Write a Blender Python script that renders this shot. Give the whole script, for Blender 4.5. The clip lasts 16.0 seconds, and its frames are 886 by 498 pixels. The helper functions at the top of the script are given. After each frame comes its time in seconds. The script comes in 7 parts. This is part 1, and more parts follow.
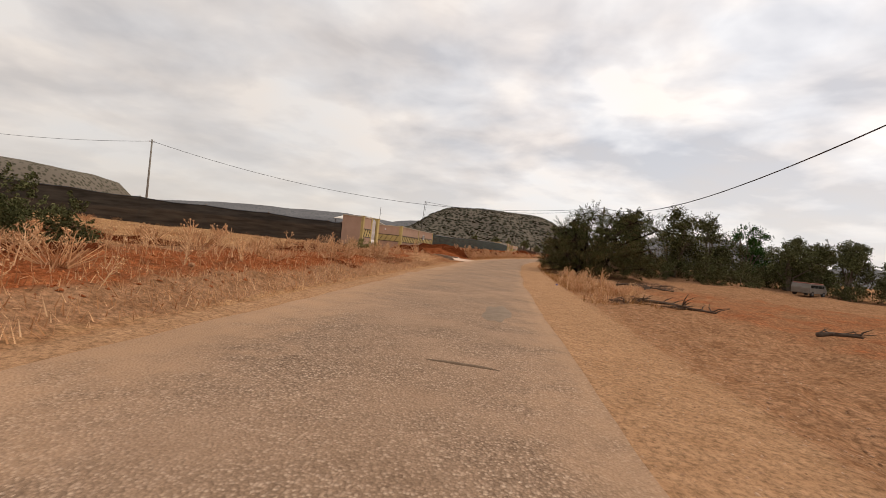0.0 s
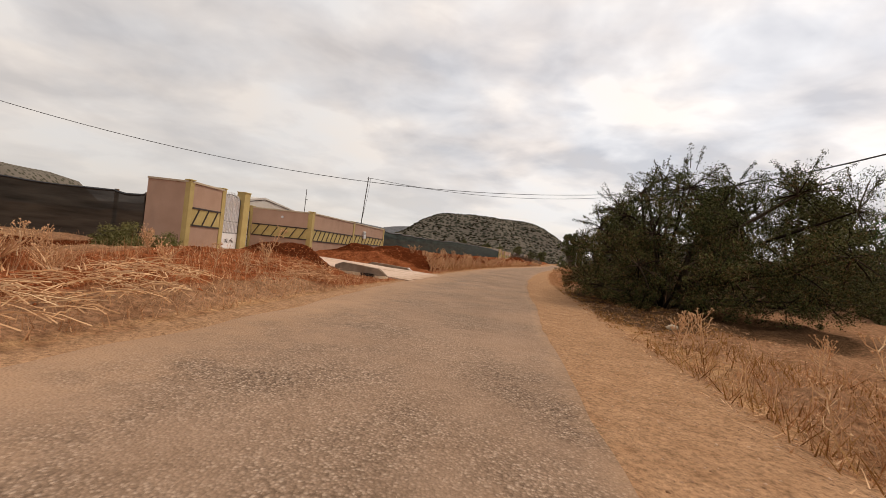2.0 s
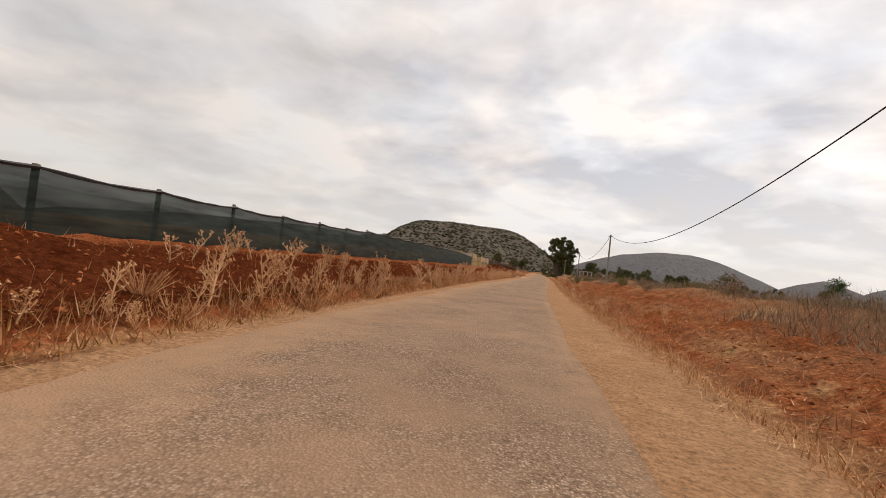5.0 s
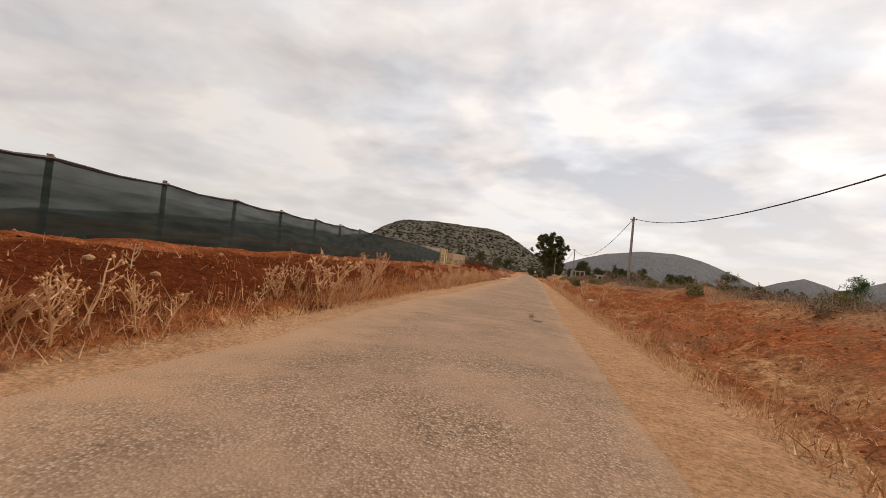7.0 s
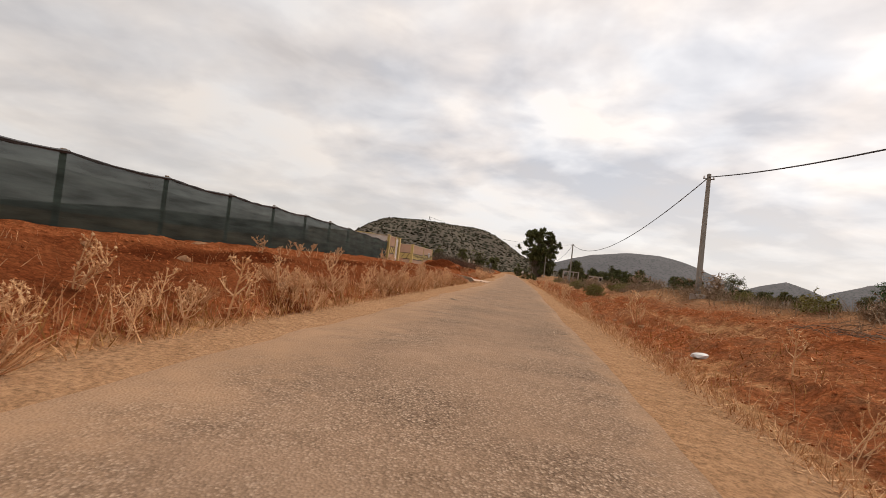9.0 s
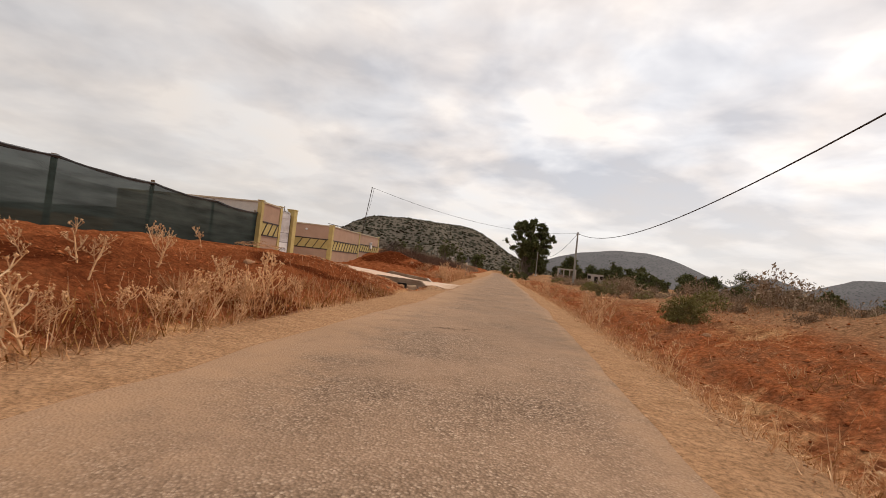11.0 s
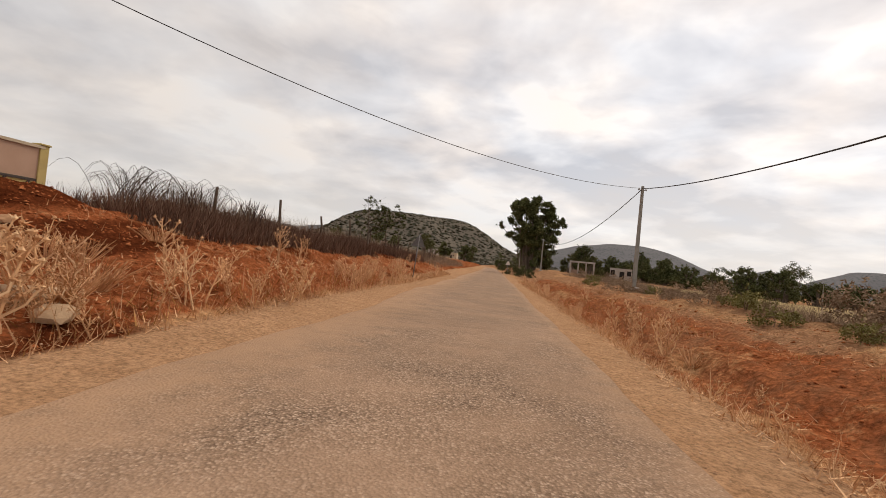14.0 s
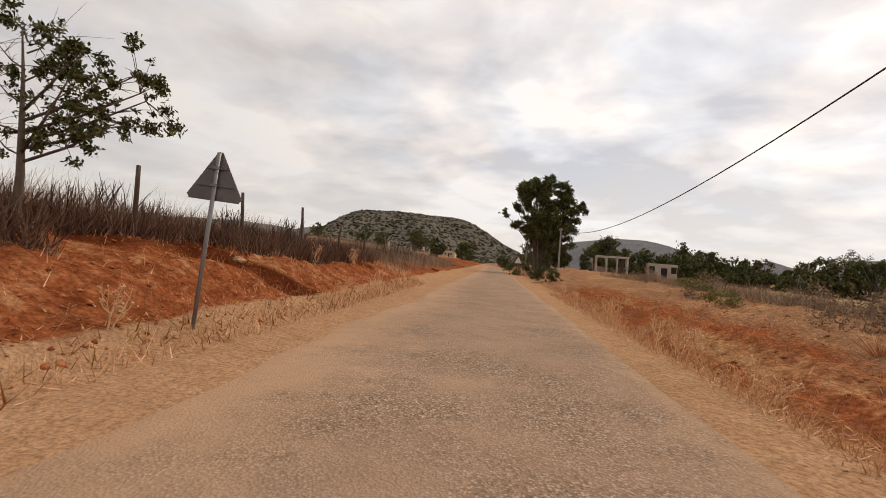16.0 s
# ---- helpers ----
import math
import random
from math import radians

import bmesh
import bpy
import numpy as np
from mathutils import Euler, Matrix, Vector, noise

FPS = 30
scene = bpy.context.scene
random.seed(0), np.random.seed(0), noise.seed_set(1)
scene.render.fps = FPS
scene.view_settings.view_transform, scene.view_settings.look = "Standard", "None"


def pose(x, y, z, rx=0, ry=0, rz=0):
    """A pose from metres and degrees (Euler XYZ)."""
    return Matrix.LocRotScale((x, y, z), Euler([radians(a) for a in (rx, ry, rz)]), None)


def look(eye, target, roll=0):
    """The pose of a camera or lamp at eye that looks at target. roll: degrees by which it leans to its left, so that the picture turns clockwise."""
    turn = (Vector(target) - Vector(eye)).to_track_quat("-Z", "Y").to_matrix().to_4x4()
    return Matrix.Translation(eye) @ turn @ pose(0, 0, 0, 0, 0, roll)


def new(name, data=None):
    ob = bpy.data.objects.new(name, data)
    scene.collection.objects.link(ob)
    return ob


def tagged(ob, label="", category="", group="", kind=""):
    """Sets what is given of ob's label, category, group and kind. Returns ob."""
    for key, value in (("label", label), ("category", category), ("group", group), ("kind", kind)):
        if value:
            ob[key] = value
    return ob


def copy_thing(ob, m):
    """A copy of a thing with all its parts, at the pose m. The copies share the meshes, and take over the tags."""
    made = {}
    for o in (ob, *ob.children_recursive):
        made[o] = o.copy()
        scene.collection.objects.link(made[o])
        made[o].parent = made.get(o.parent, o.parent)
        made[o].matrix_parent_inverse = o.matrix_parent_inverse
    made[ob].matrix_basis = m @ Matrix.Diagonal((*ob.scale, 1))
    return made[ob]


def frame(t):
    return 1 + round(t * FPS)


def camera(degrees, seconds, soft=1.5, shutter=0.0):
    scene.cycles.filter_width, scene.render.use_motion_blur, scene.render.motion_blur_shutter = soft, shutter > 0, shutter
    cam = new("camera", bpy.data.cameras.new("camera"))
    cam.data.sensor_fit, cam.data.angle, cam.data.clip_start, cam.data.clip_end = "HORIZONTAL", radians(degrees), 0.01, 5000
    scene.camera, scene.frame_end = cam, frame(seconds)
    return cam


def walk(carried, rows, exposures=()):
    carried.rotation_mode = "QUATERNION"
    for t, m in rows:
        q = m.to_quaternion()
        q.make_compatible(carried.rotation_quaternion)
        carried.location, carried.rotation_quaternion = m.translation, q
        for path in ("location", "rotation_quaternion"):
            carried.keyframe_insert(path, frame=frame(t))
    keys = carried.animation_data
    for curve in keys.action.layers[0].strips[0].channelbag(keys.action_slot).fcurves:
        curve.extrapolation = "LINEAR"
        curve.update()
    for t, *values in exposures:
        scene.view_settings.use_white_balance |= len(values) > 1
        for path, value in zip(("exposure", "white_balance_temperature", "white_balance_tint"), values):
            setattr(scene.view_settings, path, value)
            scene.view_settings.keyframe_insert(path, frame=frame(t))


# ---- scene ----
# ---- camera ----
cam = camera(85.5, 16.0, 0.65, 0.03)
PATH = [
    (0, (0.001, -0.000, 1.412), (-1.844, 9.828, 1.314), 6.02),
    (0.5, (-0.335, 5.996, 1.404), (-2.144, 15.831, 1.342), 6.02),
    (1, (-0.685, 11.979, 1.397), (-2.465, 21.819, 1.379), 5.91),
    (1.5, (-1.010, 17.990, 1.391), (-2.739, 27.839, 1.407), 6.05),
    (2, (-1.291, 23.951, 1.387), (-2.979, 33.807, 1.441), 6.36),
    (2.5, (-1.527, 30.037, 1.388), (-3.151, 39.904, 1.486), 6.54),
    (3, (-1.733, 35.964, 1.391), (-3.302, 45.839, 1.527), 6.46),
    (3.5, (-1.877, 41.877, 1.397), (-3.346, 51.767, 1.565), 6.38),
    (4, (-1.994, 47.644, 1.407), (-3.393, 57.544, 1.606), 6.43),
    (4.5, (-1.988, 53.530, 1.411), (-3.338, 63.436, 1.659), 6.43),
    (5, (-1.878, 59.480, 1.409), (-3.172, 69.393, 1.680), 6.35),
    (5.5, (-1.686, 65.467, 1.404), (-2.915, 75.388, 1.685), 6.22),
    (6, (-1.427, 71.471, 1.400), (-2.580, 81.400, 1.688), 6.09),
    (6.5, (-1.116, 77.475, 1.399), (-2.178, 87.414, 1.701), 6.00),
    (7, (-0.771, 83.455, 1.402), (-1.767, 93.400, 1.714), 5.99),
    (7.5, (-0.405, 89.348, 1.406), (-1.337, 99.300, 1.725), 6.18),
    (8, (-0.013, 95.160, 1.409), (-0.876, 105.118, 1.731), 6.45),
    (8.5, (0.432, 100.997, 1.408), (-0.362, 110.961, 1.732), 6.61),
    (9, (0.940, 106.837, 1.405), (0.222, 116.806, 1.731), 6.70),
    (9.5, (1.485, 112.774, 1.403), (0.883, 122.750, 1.733), 6.70),
    (10, (2.011, 118.692, 1.404), (1.476, 128.672, 1.742), 6.59),
    (10.5, (2.530, 124.587, 1.408), (2.035, 134.569, 1.749), 6.43),
    (11, (3.050, 130.454, 1.411), (2.588, 140.438, 1.744), 6.27),
    (11.5, (3.582, 136.280, 1.409), (3.168, 146.266, 1.715), 6.14),
    (12, (4.130, 142.069, 1.400), (3.756, 152.058, 1.682), 6.08),
    (12.5, (4.741, 148.003, 1.393), (4.406, 157.994, 1.661), 6.07),
    (13, (5.231, 153.882, 1.396), (4.902, 163.874, 1.659), 5.89),
    (13.5, (5.705, 159.840, 1.395), (5.378, 169.831, 1.646), 5.90),
    (14, (6.174, 165.663, 1.381), (5.835, 175.654, 1.622), 5.81),
    (14.5, (6.634, 171.462, 1.367), (6.278, 181.453, 1.605), 5.75),
    (15, (6.992, 177.099, 1.369), (6.634, 187.090, 1.599), 5.67),
    (15.5, (7.267, 182.926, 1.402), (6.919, 192.917, 1.623), 5.35),
    (16, (7.372, 188.556, 1.468), (7.030, 198.547, 1.695), 4.34),
]
walk(cam, [(t, look(eye, target, roll)) for t, eye, target, roll in PATH])

# ---- world, sun, exposure ----
world = bpy.data.worlds.new("world")
scene.world = world
world.use_nodes = True
wt = world.node_tree
for n in list(wt.nodes):
    wt.nodes.remove(n)


def wnode(kind, **kw):
    n = wt.nodes.new(kind)
    for k, v in kw.items():
        n.inputs[k].default_value = v
    return n


w_out = wt.nodes.new("ShaderNodeOutputWorld")
w_bg = wnode("ShaderNodeBackground", Strength=1.0)
w_co = wt.nodes.new("ShaderNodeTexCoord")
w_sky = wt.nodes.new("ShaderNodeTexSky")
w_sky.sky_type, w_sky.sun_disc = "NISHITA", False
w_sky.sun_elevation, w_sky.sun_rotation = radians(49), radians(39)
w_scale = wt.nodes.new("ShaderNodeVectorMath")
w_scale.operation = "SCALE"
w_scale.inputs["Scale"].default_value = 0.07
# the cloud deck: the direction is laid onto a plane overhead so that clouds grow flat towards the horizon
w_sep = wt.nodes.new("ShaderNodeSeparateXYZ")
w_zz = wt.nodes.new("ShaderNodeMath")
w_zz.operation = "MAXIMUM"
w_zz.inputs[1].default_value = 0.0
w_za = wt.nodes.new("ShaderNodeMath")
w_za.inputs[1].default_value = 0.22
w_div = wt.nodes.new("ShaderNodeVectorMath")
w_div.operation = "DIVIDE"
w_comb = wt.nodes.new("ShaderNodeCombineXYZ")
w_n1 = wnode("ShaderNodeTexNoise", Scale=1.5, Detail=5.0, Roughness=0.5, Distortion=0.25)
w_n2 = wnode("ShaderNodeTexNoise", Scale=4.2, Detail=4.0, Roughness=0.5, Distortion=0.3)
w_mixn = wt.nodes.new("ShaderNodeMath")
w_mixn.operation = "MULTIPLY_ADD"
w_mixn.inputs[1].default_value = 0.4
w_ramp = wt.nodes.new("ShaderNodeValToRGB")
w_ramp.color_ramp.elements[0].position, w_ramp.color_ramp.elements[0].color = 0.56, (0.645, 0.63, 0.64, 1)
w_ramp.color_ramp.elements[1].position, w_ramp.color_ramp.elements[1].color = 0.81, (1.08, 1.03, 0.98, 1)
w_ramp.color_ramp.elements.new(0.65).color = (0.80, 0.77, 0.76, 1)
w_ramp.color_ramp.elements.new(0.73).color = (0.92, 0.88, 0.855, 1)
w_low = wt.nodes.new("ShaderNodeMapRange")
w_low.inputs["From Min"].default_value, w_low.inputs["From Max"].default_value = 0.0, 0.24
w_low.inputs["To Min"].default_value, w_low.inputs["To Max"].default_value = 0.75, 0.0
w_haze = wt.nodes.new("ShaderNodeMix")
w_haze.data_type = "RGBA"
w_haze.inputs["B"].default_value = (0.83, 0.765, 0.73, 1)
w_warm = wt.nodes.new("ShaderNodeMix")
w_warm.data_type = "RGBA"
w_warm.inputs["B"].default_value = (0.82, 0.735, 0.65, 1)
w_dot = wt.nodes.new("ShaderNodeVectorMath")
w_dot.operation = "DOT_PRODUCT"
w_dot.inputs[1].default_value = (-0.62, 0.76, 0.2)
w_dr = wt.nodes.new("ShaderNodeMapRange")
w_dr.inputs["From Min"].default_value, w_dr.inputs["From Max"].default_value = 0.82, 1.0
w_dr.inputs["To Min"].default_value, w_dr.inputs["To Max"].default_value = 0.0, 0.4
w_blue = wt.nodes.new("ShaderNodeMix")
w_blue.data_type = "RGBA"
w_blue.inputs["Factor"].default_value = 0.16
L = wt.links.new
L(w_co.outputs["Generated"], w_sep.inputs[0])
L(w_sep.outputs["Z"], w_zz.inputs[0])
L(w_zz.outputs[0], w_za.inputs[0])
for a in "XYZ":
    L(w_za.outputs[0], w_comb.inputs[a])
L(w_co.outputs["Generated"], w_div.inputs[0])
L(w_comb.outputs[0], w_div.inputs[1])
w_off = wt.nodes.new("ShaderNodeVectorMath")
w_off.inputs[1].default_value = (3.7, 1.3, 0.0)
L(w_div.outputs[0], w_off.inputs[0])
L(w_off.outputs[0], w_n1.inputs["Vector"])
L(w_off.outputs[0], w_n2.inputs["Vector"])
L(w_n2.outputs["Fac"], w_mixn.inputs[0])
L(w_n1.outputs["Fac"], w_mixn.inputs[2])
L(w_mixn.outputs[0], w_ramp.inputs[0])
w_n3 = wnode("ShaderNodeTexNoise", Scale=2.3, Detail=3.0, Roughness=0.5)
w_off3 = wt.nodes.new("ShaderNodeVectorMath")
w_off3.inputs[1].default_value = (11.3, 4.1, 2.0)
w_tint = wt.nodes.new("ShaderNodeValToRGB")
w_tint.color_ramp.elements[0].position, w_tint.color_ramp.elements[0].color = 0.36, (0.965, 0.985, 1.02, 1)
w_tint.color_ramp.elements[1].position, w_tint.color_ramp.elements[1].color = 0.66, (1.05, 0.985, 0.93, 1)
w_tm = wt.nodes.new("ShaderNodeMix")
w_tm.data_type, w_tm.blend_type = "RGBA", "MULTIPLY"
w_tm.inputs["Factor"].default_value = 1.0
L(w_div.outputs[0], w_off3.inputs[0])
L(w_off3.outputs[0], w_n3.inputs["Vector"])
L(w_n3.outputs["Fac"], w_tint.inputs[0])
L(w_ramp.outputs[0], w_tm.inputs["A"])
L(w_tint.outputs[0], w_tm.inputs["B"])
L(w_zz.outputs[0], w_low.inputs[0])
L(w_low.outputs[0], w_haze.inputs["Factor"])
L(w_tm.outputs["Result"], w_haze.inputs["A"])
L(w_co.outputs["Generated"], w_dot.inputs[0])
L(w_dot.outputs["Value"], w_dr.inputs[0])
L(w_dr.outputs[0], w_warm.inputs["Factor"])
L(w_haze.outputs["Result"], w_warm.inputs["A"])
# the deck thins towards the right of the road
w_gd = wt.nodes.new("ShaderNodeVectorMath")
w_gd.operation = "DOT_PRODUCT"
w_gd.inputs[1].default_value = (0.95, -0.1, 0.1)
w_gr = wt.nodes.new("ShaderNodeMapRange")
w_gr.inputs["From Min"].default_value, w_gr.inputs["From Max"].default_value = -0.65, 0.45
w_gr.inputs["To Min"].default_value, w_gr.inputs["To Max"].default_value = 0.93, 1.15
w_gs = wt.nodes.new("ShaderNodeVectorMath")
w_gs.operation = "SCALE"
L(w_co.outputs["Generated"], w_gd.inputs[0])
L(w_gd.outputs["Value"], w_gr.inputs[0])
L(w_gr.outputs[0], w_gs.inputs["Scale"])
L(w_sky.outputs[0], w_scale.inputs[0])
L(w_warm.outputs["Result"], w_gs.inputs[0])
L(w_gs.outputs[0], w_blue.inputs["A"])
L(w_scale.outputs[0], w_blue.inputs["B"])
L(w_blue.outputs["Result"], w_bg.inputs["Color"])
L(w_bg.outputs[0], w_out.inputs[0])

sun = new("sun", bpy.data.lights.new("sun", "SUN"))
sun.data.energy, sun.data.angle, sun.data.color = 1.7, radians(14), (1.0, 0.87, 0.70)
sun.matrix_world = look((24, 54, 44), (0, 24, 0))

# ---- materials ----
def material(name):
    m = bpy.data.materials.new(name)
    m.use_nodes = True
    return m, m.node_tree, m.node_tree.nodes["Principled BSDF"]


def noise_node(nt, scale, detail=4.0, rough=0.6, coord="Object", distort=0.0):
    c = nt.nodes.new("ShaderNodeTexCoord")
    n = nt.nodes.new("ShaderNodeTexNoise")
    n.inputs["Scale"].default_value, n.inputs["Detail"].default_value = scale, detail
    n.inputs["Roughness"].default_value, n.inputs["Distortion"].default_value = rough, distort
    nt.links.new(c.outputs[coord], n.inputs["Vector"])
    return n.outputs["Fac"]


def ramp(nt, fac, stops):
    r = nt.nodes.new("ShaderNodeValToRGB")
    els = r.color_ramp.elements
    while len(els) < len(stops):
        els.new(0.5)
    for e, (p, c) in zip(els, stops):
        e.position, e.color = p, (*c, 1) if len(c) == 3 else c
    nt.links.new(fac, r.inputs[0])
    return r.outputs[0]


def grey(v):
    return (v, v, v)


def mix(nt, fac, a, b, mode="MIX"):
    m = nt.nodes.new("ShaderNodeMix")
    m.data_type, m.blend_type = "RGBA", mode
    for key, v in (("Factor", fac), ("A", a), ("B", b)):
        if isinstance(v, (int, float)):
            m.inputs[key].default_value = v
        elif isinstance(v, tuple):
            m.inputs[key].default_value = (*v, 1)
        else:
            nt.links.new(v, m.inputs[key])
    return m.outputs["Result"]


def calc(nt, op, a, b=0.0, c=0.0):
    m = nt.nodes.new("ShaderNodeMath")
    m.operation = op
    for i, v in enumerate((a, b, c)):
        if isinstance(v, (int, float)):
            m.inputs[i].default_value = v
        else:
            nt.links.new(v, m.inputs[i])
    return m.outputs[0]


def attr(nt, name):
    a = nt.nodes.new("ShaderNodeAttribute")
    a.attribute_name = name
    return a.outputs["Fac"]


def bump(nt, shader, height, strength, distance):
    b = nt.nodes.new("ShaderNodeBump")
    b.inputs["Strength"].default_value, b.inputs["Distance"].default_value = strength, distance
    nt.links.new(height, b.inputs["Height"])
    nt.links.new(b.outputs[0], shader.inputs["Normal"])


def island(nt):
    return nt.nodes.new("ShaderNodeNewGeometry").outputs["Random Per Island"]


def surface(name, a, b, scale=3.0, rough=0.85, fine=40.0, relief=0.2, dist=0.01, metal=0.0, stain=None, coord="Object"):
    """A paint, stone, wood or metal surface: two colours mixed by coarse noise, darkened by fine grain, with fine relief."""
    m, nt, s = material(name)
    big = noise_node(nt, scale, 5, 0.6, coord)
    col = ramp(nt, big, [(0.3, a), (0.7, b)])
    small = noise_node(nt, fine, 3, 0.7, coord)
    col = mix(nt, 0.6, col, ramp(nt, small, [(0.3, grey(0.72)), (0.7, grey(1.0))]), "MULTIPLY")
    if stain:
        patch = noise_node(nt, scale * 0.35, 6, 0.65, coord, 0.6)
        col = mix(nt, ramp(nt, patch, [(0.52, grey(0)), (0.68, grey(0.8))]), col, stain)
    nt.links.new(col, s.inputs["Base Color"])
    s.inputs["Roughness"].default_value, s.inputs["Metallic"].default_value = rough, metal
    s.inputs["Specular IOR Level"].default_value = 0.1 if rough > 0.85 else 0.5
    bump(nt, s, small, relief, dist)
    return m


def foliage(name, dark, mid, light, rough=0.7):
    m, nt, s = material(name)
    col = ramp(nt, island(nt), [(0.0, dark), (0.55, mid), (1.0, light)])
    col = mix(nt, 0.5, col, ramp(nt, noise_node(nt, 0.6, 3), [(0.35, grey(0.55)), (0.65, grey(1.0))]), "MULTIPLY")
    nt.links.new(col, s.inputs["Base Color"])
    s.inputs["Roughness"].default_value = rough
    s.inputs["Specular IOR Level"].default_value = 0.03
    return m


def ground_material():
    m, nt, s = material("earth")
    red, straw, dust, gold, fresh = (attr(nt, k) for k in ("red", "straw", "dust", "gold", "fresh"))
    big, mid, fine = noise_node(nt, 0.35, 6), noise_node(nt, 2.6, 6, 0.65), noise_node(nt, 22, 4, 0.7)
    brown = ramp(nt, mid, [(0.3, (0.365, 0.180, 0.089)), (0.7, (0.560, 0.309, 0.171))])
    redc = ramp(nt, mid, [(0.28, (0.185, 0.046, 0.017)), (0.50, (0.385, 0.116, 0.043)), (0.72, (0.570, 0.211, 0.087))])
    strawc = ramp(nt, mid, [(0.3, (0.460, 0.233, 0.103)), (0.7, (0.700, 0.408, 0.204))])
    dustc = ramp(nt, mid, [(0.3, (0.435, 0.240, 0.126)), (0.7, (0.575, 0.337, 0.187))])
    goldc = ramp(nt, mid, [(0.3, (0.46, 0.33, 0.16)), (0.7, (0.58, 0.44, 0.23))])
    wob = calc(nt, "MULTIPLY_ADD", big, 1.6, -0.8)
    wob2 = calc(nt, "MULTIPLY_ADD", mid, 1.2, -0.6)

    def soft(v, k):
        t = calc(nt, "ADD", v, calc(nt, "MULTIPLY", calc(nt, "ADD", wob, wob2), k))
        return ramp(nt, t, [(0.35, grey(0)), (0.65, grey(1))])

    col = mix(nt, soft(red, 0.45), brown, redc)
    col = mix(nt, soft(straw, 0.6), col, strawc)
    # fresh: dark red of dug soil, also stands for the shaded left bank
    col = mix(nt, soft(fresh, 0.35), col, ramp(nt, mid, [(0.3, (0.095, 0.022, 0.008)), (0.7, (0.185, 0.050, 0.018))]))
    col = mix(nt, soft(gold, 0.3), col, goldc)
    col = mix(nt, soft(attr(nt, "litter"), 0.45), col, ramp(nt, fine, [(0.3, (0.07, 0.036, 0.018)), (0.7, (0.21, 0.115, 0.058))]))
    col = mix(nt, soft(dust, 0.4), col, dustc)
    col = mix(nt, 0.75, col, ramp(nt, fine, [(0.32, grey(0.34)), (0.58, grey(1.0))]), "MULTIPLY")
    col = mix(nt, 0.5, col, ramp(nt, big, [(0.3, grey(0.7)), (0.7, grey(1.0))]), "MULTIPLY")
    s.inputs["Roughness"].default_value = 0.97
    s.inputs["Specular IOR Level"].default_value = 0.0
    # crumbs and small clods: darker gaps between lighter lumps
    c = nt.nodes.new("ShaderNodeTexCoord")
    crumb = nt.nodes.new("ShaderNodeTexVoronoi")
    crumb.inputs["Scale"].default_value = 9.0
    nt.links.new(c.outputs["Object"], crumb.inputs["Vector"])
    loose = mix(nt, dust, grey(1.0), grey(0.25))
    lump = mix(nt, loose, grey(1.0), ramp(nt, crumb.outputs["Distance"], [(0.15, grey(1.0)), (0.75, grey(0.5))]))
    col = mix(nt, 0.7, col, lump, "MULTIPLY")
    nt.links.new(col, s.inputs["Base Color"])
    h = calc(nt, "ADD", calc(nt, "MULTIPLY", mid, 1.0), calc(nt, "MULTIPLY", fine, 0.4))
    h = calc(nt, "SUBTRACT", h, calc(nt, "MULTIPLY", crumb.outputs["Distance"], 0.5))
    bump(nt, s, h, 0.8, 0.09)
    return m


def asphalt_material():
    m, nt, s = material("worn_asphalt")
    side = attr(nt, "dusty")
    big, mid = noise_node(nt, 0.30, 5, 0.6), noise_node(nt, 1.7, 6, 0.65)
    c = nt.nodes.new("ShaderNodeTexCoord")
    vor = nt.nodes.new("ShaderNodeTexVoronoi")
    vor.inputs["Scale"].default_value = 44
    nt.links.new(c.outputs["Object"], vor.inputs["Vector"])
    fine = noise_node(nt, 60, 3, 0.7)
    col = ramp(nt, mid, [(0.3, (0.372, 0.234, 0.148)), (0.7, (0.458, 0.297, 0.195))])
    sepc = nt.nodes.new("ShaderNodeSeparateColor")
    nt.links.new(vor.outputs["Color"], sepc.inputs[0])
    stones = ramp(nt, sepc.outputs[0], [(0.0, (0.100, 0.065, 0.042)), (0.35, (0.320, 0.209, 0.137)), (0.75, (0.500, 0.344, 0.239)), (1.0, (0.800, 0.596, 0.438))])
    stones = mix(nt, 0.9, stones, ramp(nt, vor.outputs["Distance"], [(0.25, grey(1.0)), (0.7, grey(0.38))]), "MULTIPLY")
    col = mix(nt, ramp(nt, noise_node(nt, 0.55, 4), [(0.36, grey(0.18)), (0.64, grey(0.75))]), col, stones)
    col = mix(nt, 0.6, col, ramp(nt, fine, [(0.3, grey(0.6)), (0.65, grey(1.0))]), "MULTIPLY")
    edge = calc(nt, "ADD", side, calc(nt, "MULTIPLY_ADD", mid, 1.5, -0.75))
    col = mix(nt, ramp(nt, edge, [(0.22, grey(0)), (0.95, grey(0.95))]), col, (0.425, 0.261, 0.156))
    col = mix(nt, 0.55, col, ramp(nt, big, [(0.32, grey(0.72)), (0.66, grey(1.0))]), "MULTIPLY")
    nt.links.new(col, s.inputs["Base Color"])
    s.inputs["Roughness"].default_value = 0.95
    s.inputs["Specular IOR Level"].default_value = 0.06
    h = calc(nt, "ADD", vor.outputs["Distance"], calc(nt, "MULTIPLY", mid, 1.0))
    bump(nt, s, h, 0.7, 0.016)
    return m


